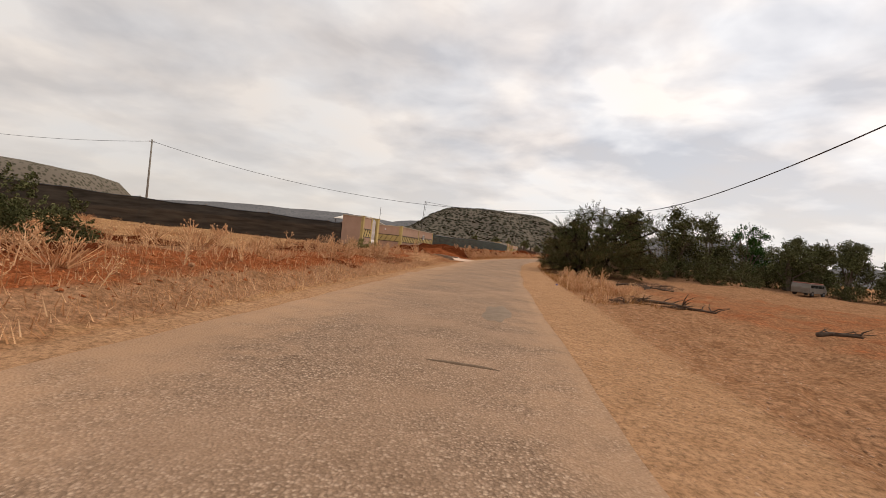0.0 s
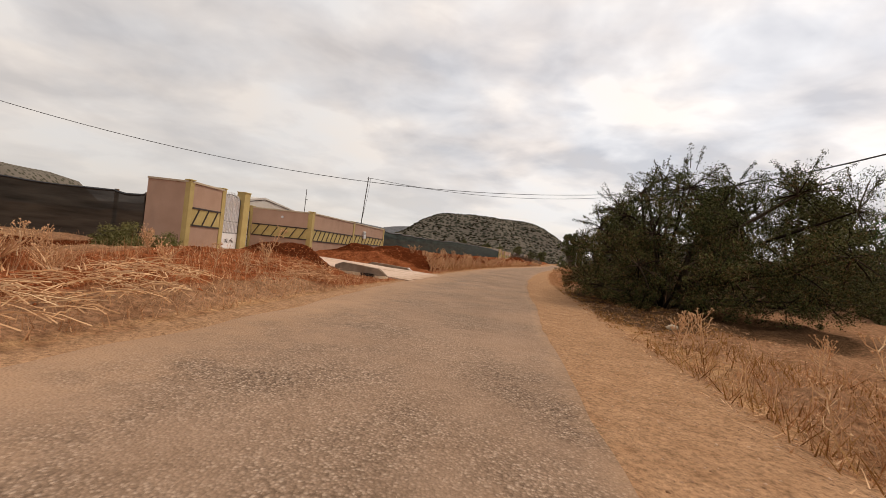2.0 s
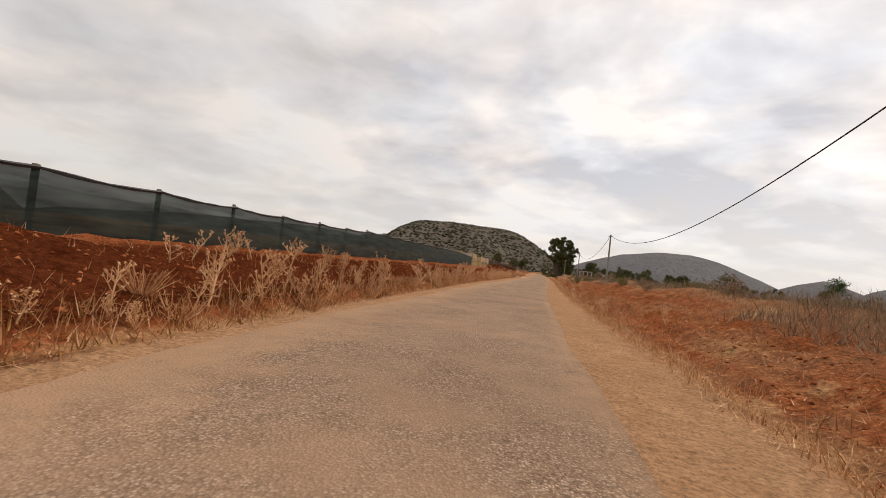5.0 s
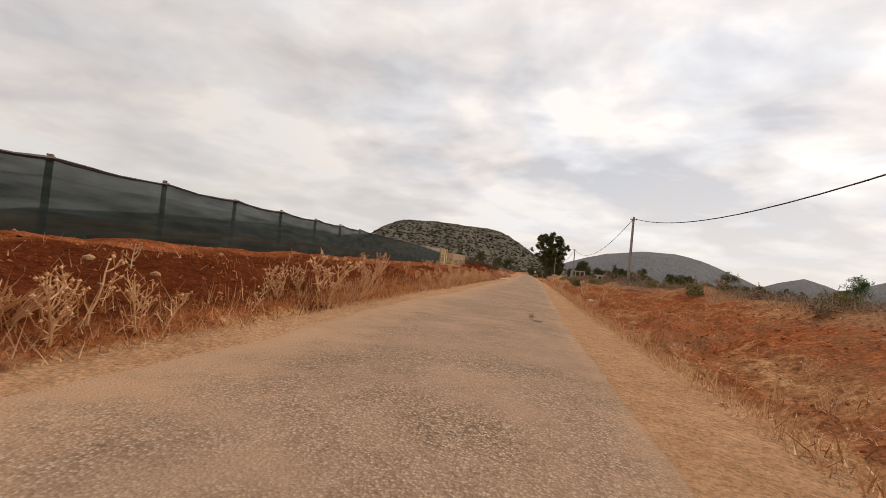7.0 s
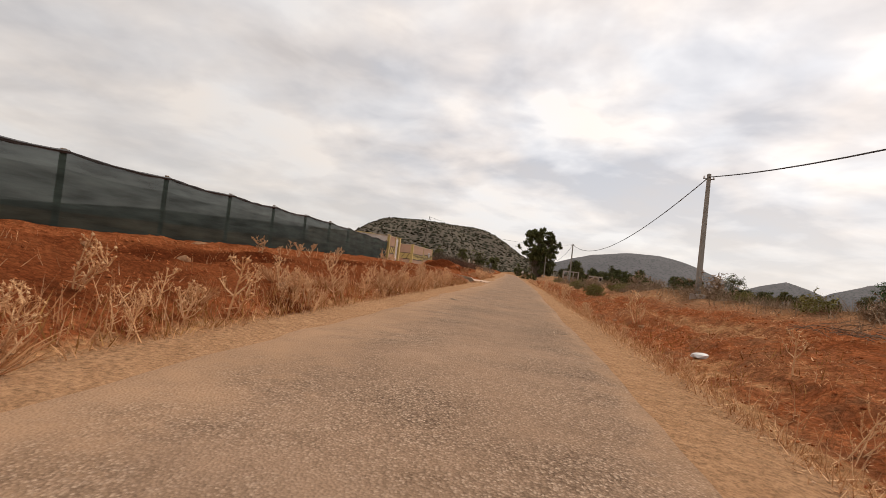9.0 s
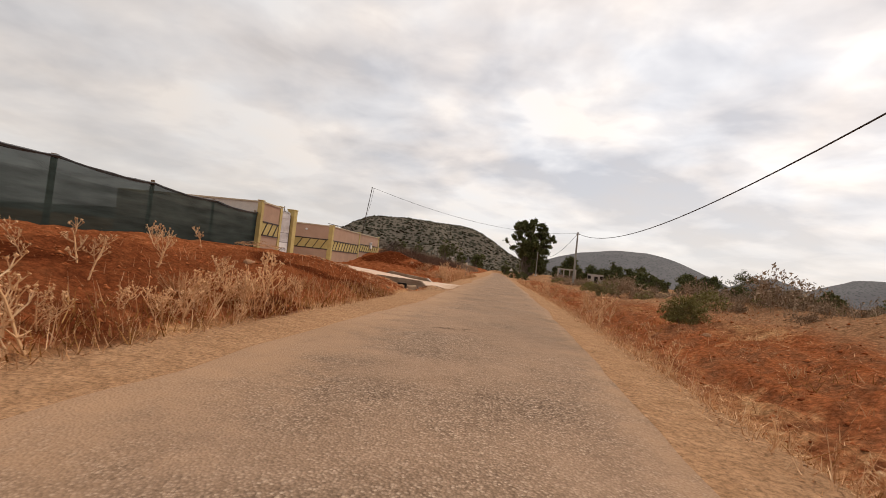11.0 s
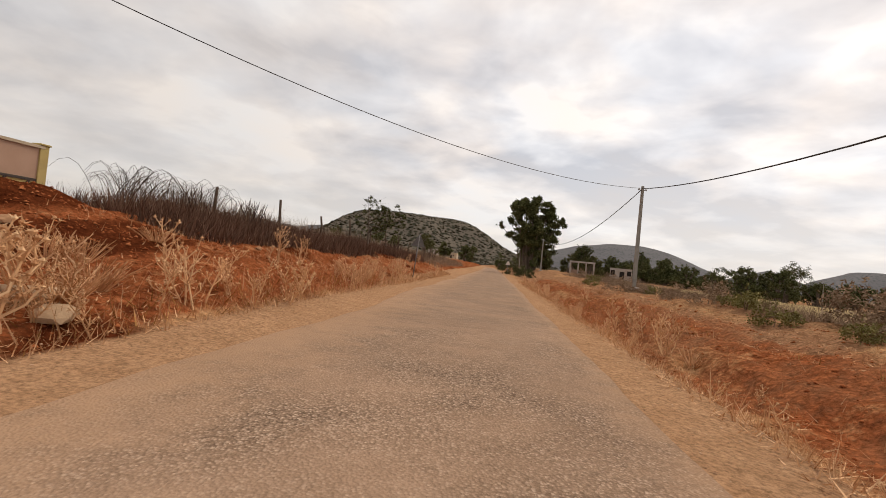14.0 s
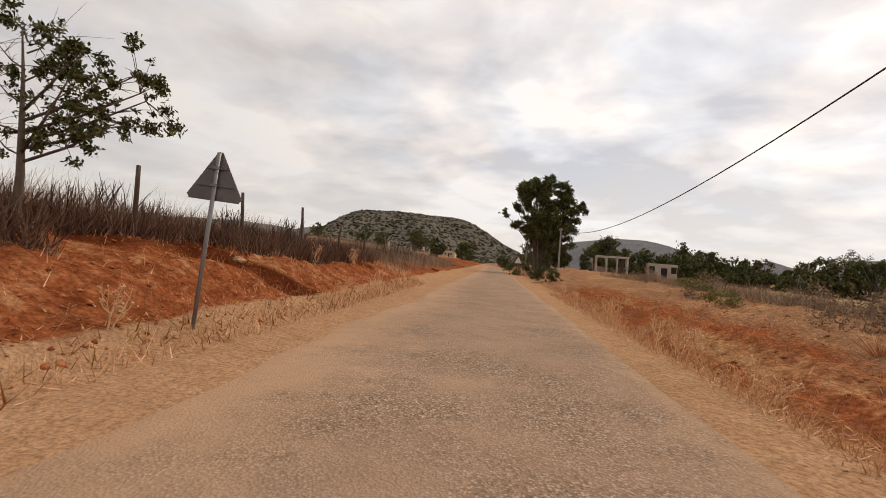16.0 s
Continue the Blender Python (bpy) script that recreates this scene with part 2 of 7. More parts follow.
def hill_material(name, rock, scrub, amount, haze=None, grain=0.09):
    m, nt, s = material(name)
    c = nt.nodes.new("ShaderNodeTexCoord")
    vor = nt.nodes.new("ShaderNodeTexVoronoi")
    vor.inputs["Scale"].default_value = grain
    nt.links.new(c.outputs["Object"], vor.inputs["Vector"])
    dots = ramp(nt, vor.outputs["Distance"], [(amount, grey(1)), (amount + 0.18, grey(0))])
    col = ramp(nt, noise_node(nt, 0.013, 6), [(0.3, rock), (0.7, tuple(0.7 * v for v in rock))])
    col = mix(nt, dots, col, scrub)
    # distance haze is mixed straight into the rock's base colour
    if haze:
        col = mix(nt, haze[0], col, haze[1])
    nt.links.new(col, s.inputs["Base Color"])
    s.inputs["Roughness"].default_value = 1.0
    s.inputs["Specular IOR Level"].default_value = 0.0
    return m


def net_material(name, k, cover, tone=(1.0, 1.42, 1.22)):
    """Woven shade net: thin enough to let some of the light behind it through; cover is how much it stops."""
    m, nt, s = material(name)
    c = nt.nodes.new("ShaderNodeTexCoord")
    mp = nt.nodes.new("ShaderNodeMapping")
    mp.inputs["Scale"].default_value = (0.35, 0.35, 2.2)
    nt.links.new(c.outputs["Object"], mp.inputs[0])
    n = nt.nodes.new("ShaderNodeTexNoise")
    n.inputs["Scale"].default_value, n.inputs["Detail"].default_value = 1.6, 5
    nt.links.new(mp.outputs[0], n.inputs["Vector"])
    col = ramp(nt, n.outputs["Fac"], [(0.3, tuple(0.011 * k * c for c in tone)), (0.7, tuple(0.029 * k * c for c in tone))])
    nt.links.new(col, s.inputs["Base Color"])
    s.inputs["Roughness"].default_value = 0.8
    s.inputs["Specular IOR Level"].default_value = 0.12
    wv = noise_node(nt, 55, 2, 0.5)
    seen = calc(nt, "ADD", wv, calc(nt, "MULTIPLY", n.outputs["Fac"], 0.8))
    nt.links.new(ramp(nt, seen, [(0.60, grey(min(1.0, cover + 0.035))), (1.15, grey(cover - 0.035))]), s.inputs["Alpha"])
    bump(nt, s, n.outputs["Fac"], 0.6, 0.08)
    return m


EARTH, ASPHALT, NET, NETBAND = ground_material(), asphalt_material(), net_material("shade_net", 1.0, 0.985), net_material("shade_net_band", 1.5, 0.925)
NETMID = net_material("shade_net_mid", 1.2, 0.96)
NETBROWN = net_material("shade_net_dusty", 1.9, 0.99, (1.25, 1.02, 0.78))
CRACK = surface("bitumen_crack", (0.12, 0.077, 0.048), (0.20, 0.132, 0.086), 8, 0.9, 60, 0.5, 0.01)
PATCH = surface("bitumen_patch", (0.205, 0.148, 0.104), (0.275, 0.200, 0.142), 5, 0.9, 60, 0.5, 0.01)
ROCKY = hill_material("scrub_hill", (0.165, 0.138, 0.108), (0.040, 0.040, 0.028), 0.36)
MESA = hill_material("mesa_rock", (0.20, 0.168, 0.135), (0.07, 0.065, 0.045), 0.30, None, 0.42)
# far ridges carry a blue-grey haze tint in their colour
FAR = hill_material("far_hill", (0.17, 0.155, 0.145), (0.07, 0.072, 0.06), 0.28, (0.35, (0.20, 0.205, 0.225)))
PLASTER = surface("taupe_render", (0.410, 0.259, 0.179), (0.485, 0.317, 0.227), 1.2, 0.9, 55, 0.25, 0.004, stain=(0.320, 0.209, 0.152))
OCHRE = surface("ochre_paint", (0.43, 0.315, 0.105), (0.54, 0.405, 0.152), 2.2, 0.8, 60, 0.2, 0.003, stain=(0.36, 0.27, 0.12))
CREAM = surface("cream_coping", (0.46, 0.36, 0.24), (0.55, 0.44, 0.31), 2.0, 0.85, 60, 0.2, 0.003)
DARKTRIM = surface("dark_moulding", (0.030, 0.018, 0.012), (0.055, 0.034, 0.024), 6, 0.6, 80, 0.1, 0.002)
WHITE = surface("white_gate_paint", (0.78, 0.73, 0.71), (0.84, 0.80, 0.78), 3, 0.45, 60, 0.1, 0.002, stain=(0.66, 0.57, 0.51))
IRON = surface("dark_iron", (0.05, 0.04, 0.035), (0.11, 0.08, 0.06), 8, 0.6, 80, 0.2, 0.002, 0.5)
CONCRETE = surface("concrete", (0.36, 0.31, 0.265), (0.47, 0.41, 0.355), 1.6, 0.92, 45, 0.35, 0.006, stain=(0.28, 0.21, 0.155))
def apron_material():
    m, nt, s = material("cast_apron")
    c = nt.nodes.new("ShaderNodeTexCoord")
    mp = nt.nodes.new("ShaderNodeMapping")
    mp.inputs["Scale"].default_value = (0.30, 1.9, 1.0)
    mp.inputs["Rotation"].default_value = (0, 0, 0.12)
    nt.links.new(c.outputs["Object"], mp.inputs[0])
    streak = nt.nodes.new("ShaderNodeTexNoise")
    streak.inputs["Scale"].default_value, streak.inputs["Detail"].default_value, streak.inputs["Roughness"].default_value = 1.0, 6, 0.62
    nt.links.new(mp.outputs[0], streak.inputs["Vector"])
    small = noise_node(nt, 35, 3, 0.7)
    col = ramp(nt, noise_node(nt, 0.9, 5), [(0.3, (0.60, 0.425, 0.312)), (0.7, (0.70, 0.512, 0.385))])
    col = mix(nt, 0.5, col, ramp(nt, small, [(0.3, grey(0.8)), (0.7, grey(1.0))]), "MULTIPLY")
    col = mix(nt, ramp(nt, streak.outputs["Fac"], [(0.565, grey(0)), (0.625, grey(0.9))]), col, (0.29, 0.165, 0.10))
    # earth and grit trodden over the crumbled lip at the road, and a rippled trowel finish there
    lip = attr(nt, "lip")
    rip = noise_node(nt, 5.0, 5, 0.65)
    grit = ramp(nt, calc(nt, "ADD", calc(nt, "MULTIPLY", lip, 0.36), calc(nt, "MULTIPLY", rip, 0.75)), [(0.56, grey(0)), (0.74, grey(0.9))])
    col = mix(nt, grit, col, ramp(nt, small, [(0.3, (0.30, 0.175, 0.10)), (0.7, (0.52, 0.345, 0.22))]))
    nt.links.new(col, s.inputs["Base Color"])
    s.inputs["Roughness"].default_value = 0.92
    s.inputs["Specular IOR Level"].default_value = 0.15
    bump(nt, s, calc(nt, "ADD", small, calc(nt, "MULTIPLY", rip, 1.5)), 0.45, 0.012)
    return m


SLAB = apron_material()
CULVERT = surface("weathered_concrete", (0.225, 0.160, 0.108), (0.36, 0.265, 0.186), 3.5, 0.95, 40, 0.5, 0.01, stain=(0.22, 0.14, 0.09))
TANCON = surface("sandy_concrete", (0.43, 0.285, 0.17), (0.55, 0.385, 0.24), 2.0, 0.95, 40, 0.5, 0.012, stain=(0.33, 0.20, 0.12))
POLEGREY = surface("pole_concrete", (0.23, 0.208, 0.178), (0.335, 0.305, 0.262), 2.0, 0.9, 45, 0.3, 0.004)
WOOD = surface("weathered_wood", (0.075, 0.05, 0.036), (0.14, 0.10, 0.072), 6, 0.9, 50, 0.5, 0.006)
# near-black post colour stands for posts backlit behind the net
POST_SILHOUETTE = surface("fence_post_silhouette", (0.022, 0.020, 0.017), (0.045, 0.040, 0.034), 6, 0.9, 50, 0.4, 0.005)
DARKHEATH = foliage("dark_heath", (0.085, 0.046, 0.031), (0.155, 0.085, 0.056), (0.24, 0.14, 0.095), 0.9)
BARK = surface("bark", (0.10, 0.075, 0.055), (0.20, 0.155, 0.115), 5, 0.95, 30, 0.6, 0.015)
STRAW = foliage("dry_straw", (0.420, 0.198, 0.087), (0.630, 0.340, 0.166), (0.830, 0.532, 0.304), 0.85)
THISTLE = foliage("dry_thistle", (0.550, 0.299, 0.147), (0.720, 0.427, 0.223), (0.860, 0.589, 0.342), 0.85)
LEAF = foliage("dusty_leaf", (0.026, 0.026, 0.009), (0.078, 0.076, 0.027), (0.19, 0.175, 0.072))
LEAF_ACACIA = foliage("acacia_leaf", (0.017, 0.020, 0.007), (0.058, 0.064, 0.021), (0.20, 0.197, 0.068))
ACACIA_TWIG = foliage("acacia_twig", (0.018, 0.012, 0.008), (0.035, 0.024, 0.016), (0.11, 0.08, 0.055), 0.9)
HILLSCRUB = foliage("hill_scrub_leaf", (0.020, 0.017, 0.009), (0.038, 0.032, 0.018), (0.065, 0.055, 0.030))
LEAF_BROWN = foliage("dead_leaf", (0.065, 0.036, 0.015), (0.155, 0.090, 0.036), (0.31, 0.20, 0.09))
LEAF_DARK = foliage("eucalyptus_leaf", (0.036, 0.043, 0.015), (0.098, 0.106, 0.040), (0.19, 0.188, 0.080))
LEAF_OLIVE = foliage("olive_leaf", (0.050, 0.053, 0.020), (0.108, 0.110, 0.044), (0.185, 0.180, 0.080))
LEAF_GREEN = foliage("fresh_leaf", (0.020, 0.050, 0.010), (0.045, 0.095, 0.020), (0.085, 0.14, 0.035))
LEAF_GRASSY = foliage("grassy_leaf", (0.13, 0.115, 0.038), (0.22, 0.195, 0.068), (0.33, 0.29, 0.115))
TWIG = foliage("grey_twig", (0.060, 0.041, 0.032), (0.115, 0.080, 0.063), (0.19, 0.14, 0.11), 0.9)
SCRUB = foliage("heath", (0.21, 0.138, 0.086), (0.32, 0.218, 0.138), (0.45, 0.32, 0.21), 0.9)
HEATHLEAF = foliage("heath_leaf", (0.16, 0.138, 0.060), (0.26, 0.22, 0.098), (0.37, 0.305, 0.15), 0.9)
RUST = foliage("rusty_weed", (0.20, 0.085, 0.025), (0.36, 0.17, 0.052), (0.52, 0.29, 0.11), 0.9)
HEATHTWIG = foliage("heath_twig", (0.16, 0.105, 0.07), (0.24, 0.165, 0.115), (0.33, 0.24, 0.17), 0.9)
CLOD = foliage("red_clod", (0.190, 0.048, 0.017), (0.350, 0.103, 0.036), (0.500, 0.180, 0.071), 0.95)
PEBBLE = foliage("pale_gravel", (0.280, 0.152, 0.085), (0.440, 0.261, 0.157), (0.600, 0.399, 0.261), 0.9)
STONE = surface("field_stone", (0.32, 0.165, 0.085), (0.48, 0.275, 0.150), 3, 0.95, 25, 0.5, 0.01)
CABLE = surface("black_cable", (0.018, 0.016, 0.016), (0.03, 0.028, 0.027), 5, 0.6, 60, 0.1, 0.001)
TIN = surface("corrugated_tin", (0.50, 0.47, 0.43), (0.62, 0.58, 0.53), 1.5, 0.55, 30, 0.15, 0.003, 0.3, stain=(0.33, 0.24, 0.18))
SIGNBACK = surface("galvanised_back", (0.115, 0.105, 0.10), (0.17, 0.155, 0.145), 4, 0.55, 50, 0.15, 0.002, 0.4)
GALV = surface("galvanised_post", (0.17, 0.155, 0.145), (0.25, 0.235, 0.22), 5, 0.5, 60, 0.15, 0.002, 0.5)
PLASTIC = surface("white_plastic", (0.66, 0.64, 0.62), (0.76, 0.74, 0.72), 6, 0.5, 40, 0.1, 0.002)
BLACKPL = surface("black_plastic", (0.015, 0.014, 0.014), (0.03, 0.028, 0.028), 6, 0.4, 40, 0.1, 0.002)
BLUEPL = surface("blue_plastic", (0.05, 0.06, 0.28), (0.08, 0.09, 0.36), 6, 0.4, 40, 0.1, 0.002)
LIME = surface("lime_wash", (0.55, 0.48, 0.42), (0.66, 0.60, 0.53), 0.8, 0.9, 30, 0.2, 0.005, stain=(0.42, 0.33, 0.26))
BRICKY = surface("bare_block", (0.33, 0.21, 0.15), (0.42, 0.29, 0.21), 0.8, 0.9, 30, 0.2, 0.005)
# near-black for culvert mouths and house openings, their inner shade as colour
HOLESHADE = surface("opening_shade", (0.02, 0.018, 0.016), (0.035, 0.03, 0.027), 2, 0.9, 30, 0.1, 0.002)
CARPAINT = surface("faded_car_paint", (0.17, 0.15, 0.125), (0.24, 0.215, 0.185), 2, 0.4, 50, 0.05, 0.001)
CARRED = surface("faded_red_paint", (0.30, 0.08, 0.05), (0.37, 0.11, 0.07), 2, 0.4, 50, 0.05, 0.001)
CARGLASS = surface("dark_car_glass", (0.02, 0.022, 0.024), (0.03, 0.032, 0.034), 2, 0.12, 20, 0.0, 0.001)
RUBBER = surface("tyre_rubber", (0.02, 0.02, 0.02), (0.035, 0.034, 0.033), 8, 0.85, 60, 0.2, 0.003)

# ---- building tools ----
ROAD = [(-140, 17.0), (-90, 8.6), (-45, 3.0), (0, 0.0), (18, -1.0), (30, -1.53), (41.8, -1.87), (53.4, -1.98), (65.3, -1.68), (77.5, -1.11), (89.4, -0.4),
        (101, 0.43), (112.7, 1.46), (124.5, 2.5), (136.3, 3.55), (148, 4.72), (159.8, 5.7), (171.5, 6.63), (183, 7.4), (195, 8.35),
        (230, 11.0), (270, 14.0), (330, 18.0), (430, 24.0), (600, 32.0), (3500, 120.0)]
RY, RX = np.array([p[0] for p in ROAD], float), np.array([p[1] for p in ROAD], float)
RT = np.gradient(RX, RY)


def road_x(y):
    """The road's reference line: x at y, by cubic pieces."""
    y = np.clip(np.asarray(y, float), RY[0], RY[-1])
    i = np.clip(np.searchsorted(RY, y) - 1, 0, len(RY) - 2)
    h = RY[i + 1] - RY[i]
    s = (y - RY[i]) / h
    return ((1 + 2 * s) * (1 - s) ** 2 * RX[i] + s * (1 - s) ** 2 * h * RT[i] + s * s * (3 - 2 * s) * RX[i + 1] + s * s * (s - 1) * h * RT[i + 1])


# cross sections of the land: heights at offsets from the reference line
OFF = [-60, -30, -16, -12.5, -10.5, -8.5, -7, -5.6, -4.4, -3.3, 2.8, 3.6, 4.6, 6, 8, 10.5, 14, 25, 60]
SECTIONS = []


def section(y, *heights):
    """One cross section of the land, from the far left to the far right."""
    SECTIONS.append((y, heights))


section(-80, 0.9, 0.5, 0.4, 0.4, 0.4, 0.4, 0.35, 0.2, 0.0, -0.008, -0.03, -0.08, -0.12, -0.15, -0.2, -0.2, -0.2, -0.25, -0.5)
section(34, 1.0, 0.5, 0.4, 0.4, 0.45, 0.45, 0.4, 0.3, 0.02, -0.008, -0.03, -0.08, -0.12, -0.15, -0.15, -0.15, -0.2, -0.3, -0.5)
section(40.5, 1.0, 0.6, 0.35, 0.4, 0.55, 0.52, 0.22, 0.06, 0.02, -0.008, -0.03, -0.03, 0.0, 0.05, 0.05, 0.05, 0.0, -0.2, -0.5)
section(43.0, 1.0, 0.6, 0.30, 0.35, 0.50, 0.32, -0.14, -0.18, -0.03, -0.008, -0.03, -0.03, 0.0, 0.1, 0.1, 0.1, 0.0, -0.1, -0.4)
section(44.2, 1.0, 0.6, 0.30, 0.28, 0.22, 0.14, 0.06, 0.02, 0.0, -0.008, -0.03, -0.03, 0.0, 0.1, 0.1, 0.1, 0.0, -0.1, -0.4)
section(51.2, 1.0, 0.6, 0.26, 0.24, 0.20, 0.13, 0.06, 0.02, 0.0, -0.008, -0.03, -0.05, 0.0, 0.1, 0.15, 0.15, 0.1, 0.0, -0.3)
section(53.5, 1.0, 0.7, 0.40, 0.45, 0.75, 0.85, 0.45, 0.15, 0.0, -0.008, -0.03, -0.08, 0.0, 0.15, 0.3, 0.5, 0.4, 0.1, -0.3)
section(60, 1.1, 0.9, 0.65, 0.75, 0.95, 0.9, 0.7, 0.45, 0.02, -0.008, -0.03, -0.15, 0.0, 0.25, 0.65, 1.1, 1.0, 0.5, -0.3)
section(70, 1.2, 1.1, 1.0, 1.0, 1.0, 0.92, 0.8, 0.55, 0.03, -0.008, -0.03, -0.25, -0.15, 0.22, 0.75, 1.3, 1.2, 0.7, -0.3)
section(110, 1.2, 1.2, 1.15, 1.15, 1.1, 1.0, 0.85, 0.6, 0.03, -0.008, -0.03, -0.3, -0.2, 0.2, 0.75, 1.3, 1.2, 0.7, -0.3)
section(152, 1.5, 1.4, 1.3, 1.25, 1.15, 1.05, 0.85, 0.55, 0.03, -0.008, -0.03, -0.4, -0.35, 0.1, 0.6, 1.1, 1.0, 0.3, -0.6)
section(155.8, 1.5, 1.4, 1.2, 1.1, 0.95, 0.6, 0.0, -0.25, -0.07, -0.008, -0.03, -0.4, -0.35, 0.1, 0.6, 1.1, 1.0, 0.3, -0.6)
section(158.75, 1.5, 1.4, 0.85, 0.72, 0.5, 0.0, -0.46, -0.46, -0.04, -0.008, -0.03, -0.4, -0.35, 0.1, 0.6, 1.1, 1.0, 0.2, -0.7)
section(159.6, 1.5, 1.4, 0.70, 0.60, 0.45, 0.28, 0.10, 0.03, 0.0, -0.008, -0.03, -0.4, -0.4, 0.05, 0.5, 0.9, 0.9, 0.2, -0.7)
section(166.4, 1.6, 1.5, 0.70, 0.60, 0.45, 0.28, 0.10, 0.03, 0.0, -0.008, -0.03, -0.45, -0.45, 0.0, 0.42, 0.68, 0.55, 0.1, -0.8)
section(169.5, 1.8, 1.7, 0.8, 0.75, 0.9, 0.8, 0.5, 0.3, 0.05, -0.008, -0.03, -0.45, -0.5, 0.0, 0.40, 0.62, 0.48, 0.0, -0.9)
section(177, 2.1, 2.0, 1.75, 1.8, 1.85, 1.6, 1.25, 0.8, 0.1, -0.008, -0.03, -0.45, -0.5, 0.0, 0.38, 0.55, 0.40, -0.1, -1.0)
section(195, 2.2, 2.1, 1.75, 1.7, 1.65, 1.5, 1.05, 0.30, 0.0, -0.008, -0.03, -0.35, -0.35, 0.05, 0.38, 0.52, 0.38, -0.2, -1.0)
section(225, 2.3, 2.2, 1.8, 1.6, 1.4, 1.2, 0.95, 0.45, 0.02, -0.008, -0.03, -0.15, -0.05, 0.2, 0.5, 0.9, 0.9, 0.3, -0.8)
section(270, 3.2, 2.6, 1.9, 1.5, 1.2, 1.0, 0.8, 0.55, 0.1, -0.008, -0.03, -0.05, 0.1, 0.35, 0.8, 1.5, 1.5, 1.0, 0.0)
section(360, 6.0, 4.0, 2.6, 2.2, 1.9, 1.6, 1.3, 0.8, 0.2, 0.05, 0.05, 0.15, 0.4, 0.8, 1.2, 1.7, 2.0, 2.0, 1.5)
section(3500, 6.0, 4.0, 2.6, 2.2, 1.9, 1.6, 1.3, 0.8, 0.2, 0.05, 0.05, 0.15, 0.4, 0.8, 1.2, 1.7, 2.0, 2.0, 1.5)
SY = np.array([s[0] for s in SECTIONS], float)
SZ = np.array([s[1] for s in SECTIONS], float)


def wave(x, y, k, seed):
    """Smooth uneven waves, about -1 to 1, from a few crossed sines."""
    r = np.random.RandomState(seed)
    out = 0.0
    for _ in range(5):
        a, p, f = r.uniform(0, 6.28), r.uniform(0, 6.28), k * r.uniform(0.6, 1.7)
        out = out + np.sin((x * np.cos(a) + y * np.sin(a)) * f + p + 0.8 * np.sin((x * np.sin(a) - y * np.cos(a)) * f * 0.7 + p))
    return out / 3.2


# loose heaps of dug earth: x, y, half widths, height
MOUNDS = [(0.85, 158.35, 0.5, 0.45, 0.16), (1.3, 158.95, 0.55, 0.5, 0.15), (-12.3, 54.6, 1.5, 1.3, 0.52), (-11.2, 60.8, 1.6, 1.9, 0.5), (-9.3, 57.3, 1.1, 1.6, 0.45), (-10.2, 65.0, 1.3, 2.0, 0.35), (-11.0, 42.2, 1.8, 1.3, 0.55), (-9.4, 41.8, 1.1, 0.9, 0.30),
          (-4.4, 172.8, 1.4, 1.4, 0.40), (-3.6, 175.2, 1.4, 1.4, 0.45), (-2.6, 170.6, 1.1, 1.1, 0.25), (14.8, 142.0, 2.0, 3.0, 0.4), (11.0, 112.0, 1.5, 3.0, 0.35), (9.0, 90.0, 1.6, 4.0, 0.3), (16.6, 187.0, 1.6, 3.0, 0.35)]


def heaps(u, y):
    x = road_x(y) + u
    return sum(h * np.exp(-(((x - a) / p) ** 2 + ((y - b) / q) ** 2)) for a, b, p, q, h in MOUNDS)


def land(u, y, rough=True):
    """Height of the ground at offset u from the road's reference line, at y."""
    u, y = np.broadcast_arrays(np.asarray(u, float), np.asarray(y, float))
    us = u + 0.35 * wave(0 * y, y, 0.45, 3) * np.clip((np.abs(u + 0.8) - 4.2) / 2.0, 0, 1)
    i = np.clip(np.searchsorted(SY, y) - 1, 0, len(SY) - 2)
    s = np.clip((y - SY[i]) / (SY[i + 1] - SY[i]), 0, 1)
    s = s * s * (3 - 2 * s)
    j = np.clip(np.searchsorted(OFF, us) - 1, 0, len(OFF) - 2)
    o = np.array(OFF, float)
    w = np.clip((us - o[j]) / (o[j + 1] - o[j]), 0, 1)
    w = w * w * (3 - 2 * w) * 0.6 + w * 0.4
    z = (1 - s) * ((1 - w) * SZ[i, j] + w * SZ[i, j + 1]) + s * ((1 - w) * SZ[i + 1, j] + w * SZ[i + 1, j + 1])
    z = z + heaps(u, y)
    if rough:
        apron = np.where(((y > 43.6) & (y < 51.8) | (y > 159.2) & (y < 167.2)) & (u < -3), 0.12, 1.0)
        k = np.clip((np.abs(u + 0.9) - 3.5) / 1.5, 0, 1) * apron * np.where(u > 0, 1.15, 1.0)
        z = z + k * (0.10 * wave(u, y, 1.1, 7) + 0.075 * wave(u, y, 2.9, 8) + 0.04 * wave(u, y, 6.5, 9) + 0.026 * wave(u, y, 12.0, 10) * np.clip(wave(u, y, 0.7, 12) + 0.6, 0, 1.3)) + 0.05 * np.sin(7.5 * u + 1.5 * wave(u, y, 0.4, 15)) * np.clip((u - 3.4) / 0.8, 0, 1) * np.clip((10 - u) / 2, 0, 1) * np.clip((y - 56) / 6, 0, 1) + np.clip((np.abs(u) - 15) / 40, 0, 1) * 0.35 * wave(u, y, 0.12, 11)
    return z


def gz(x, y):
    """Ground height at the world's x, y."""
    return float(land(x - road_x(y), y))


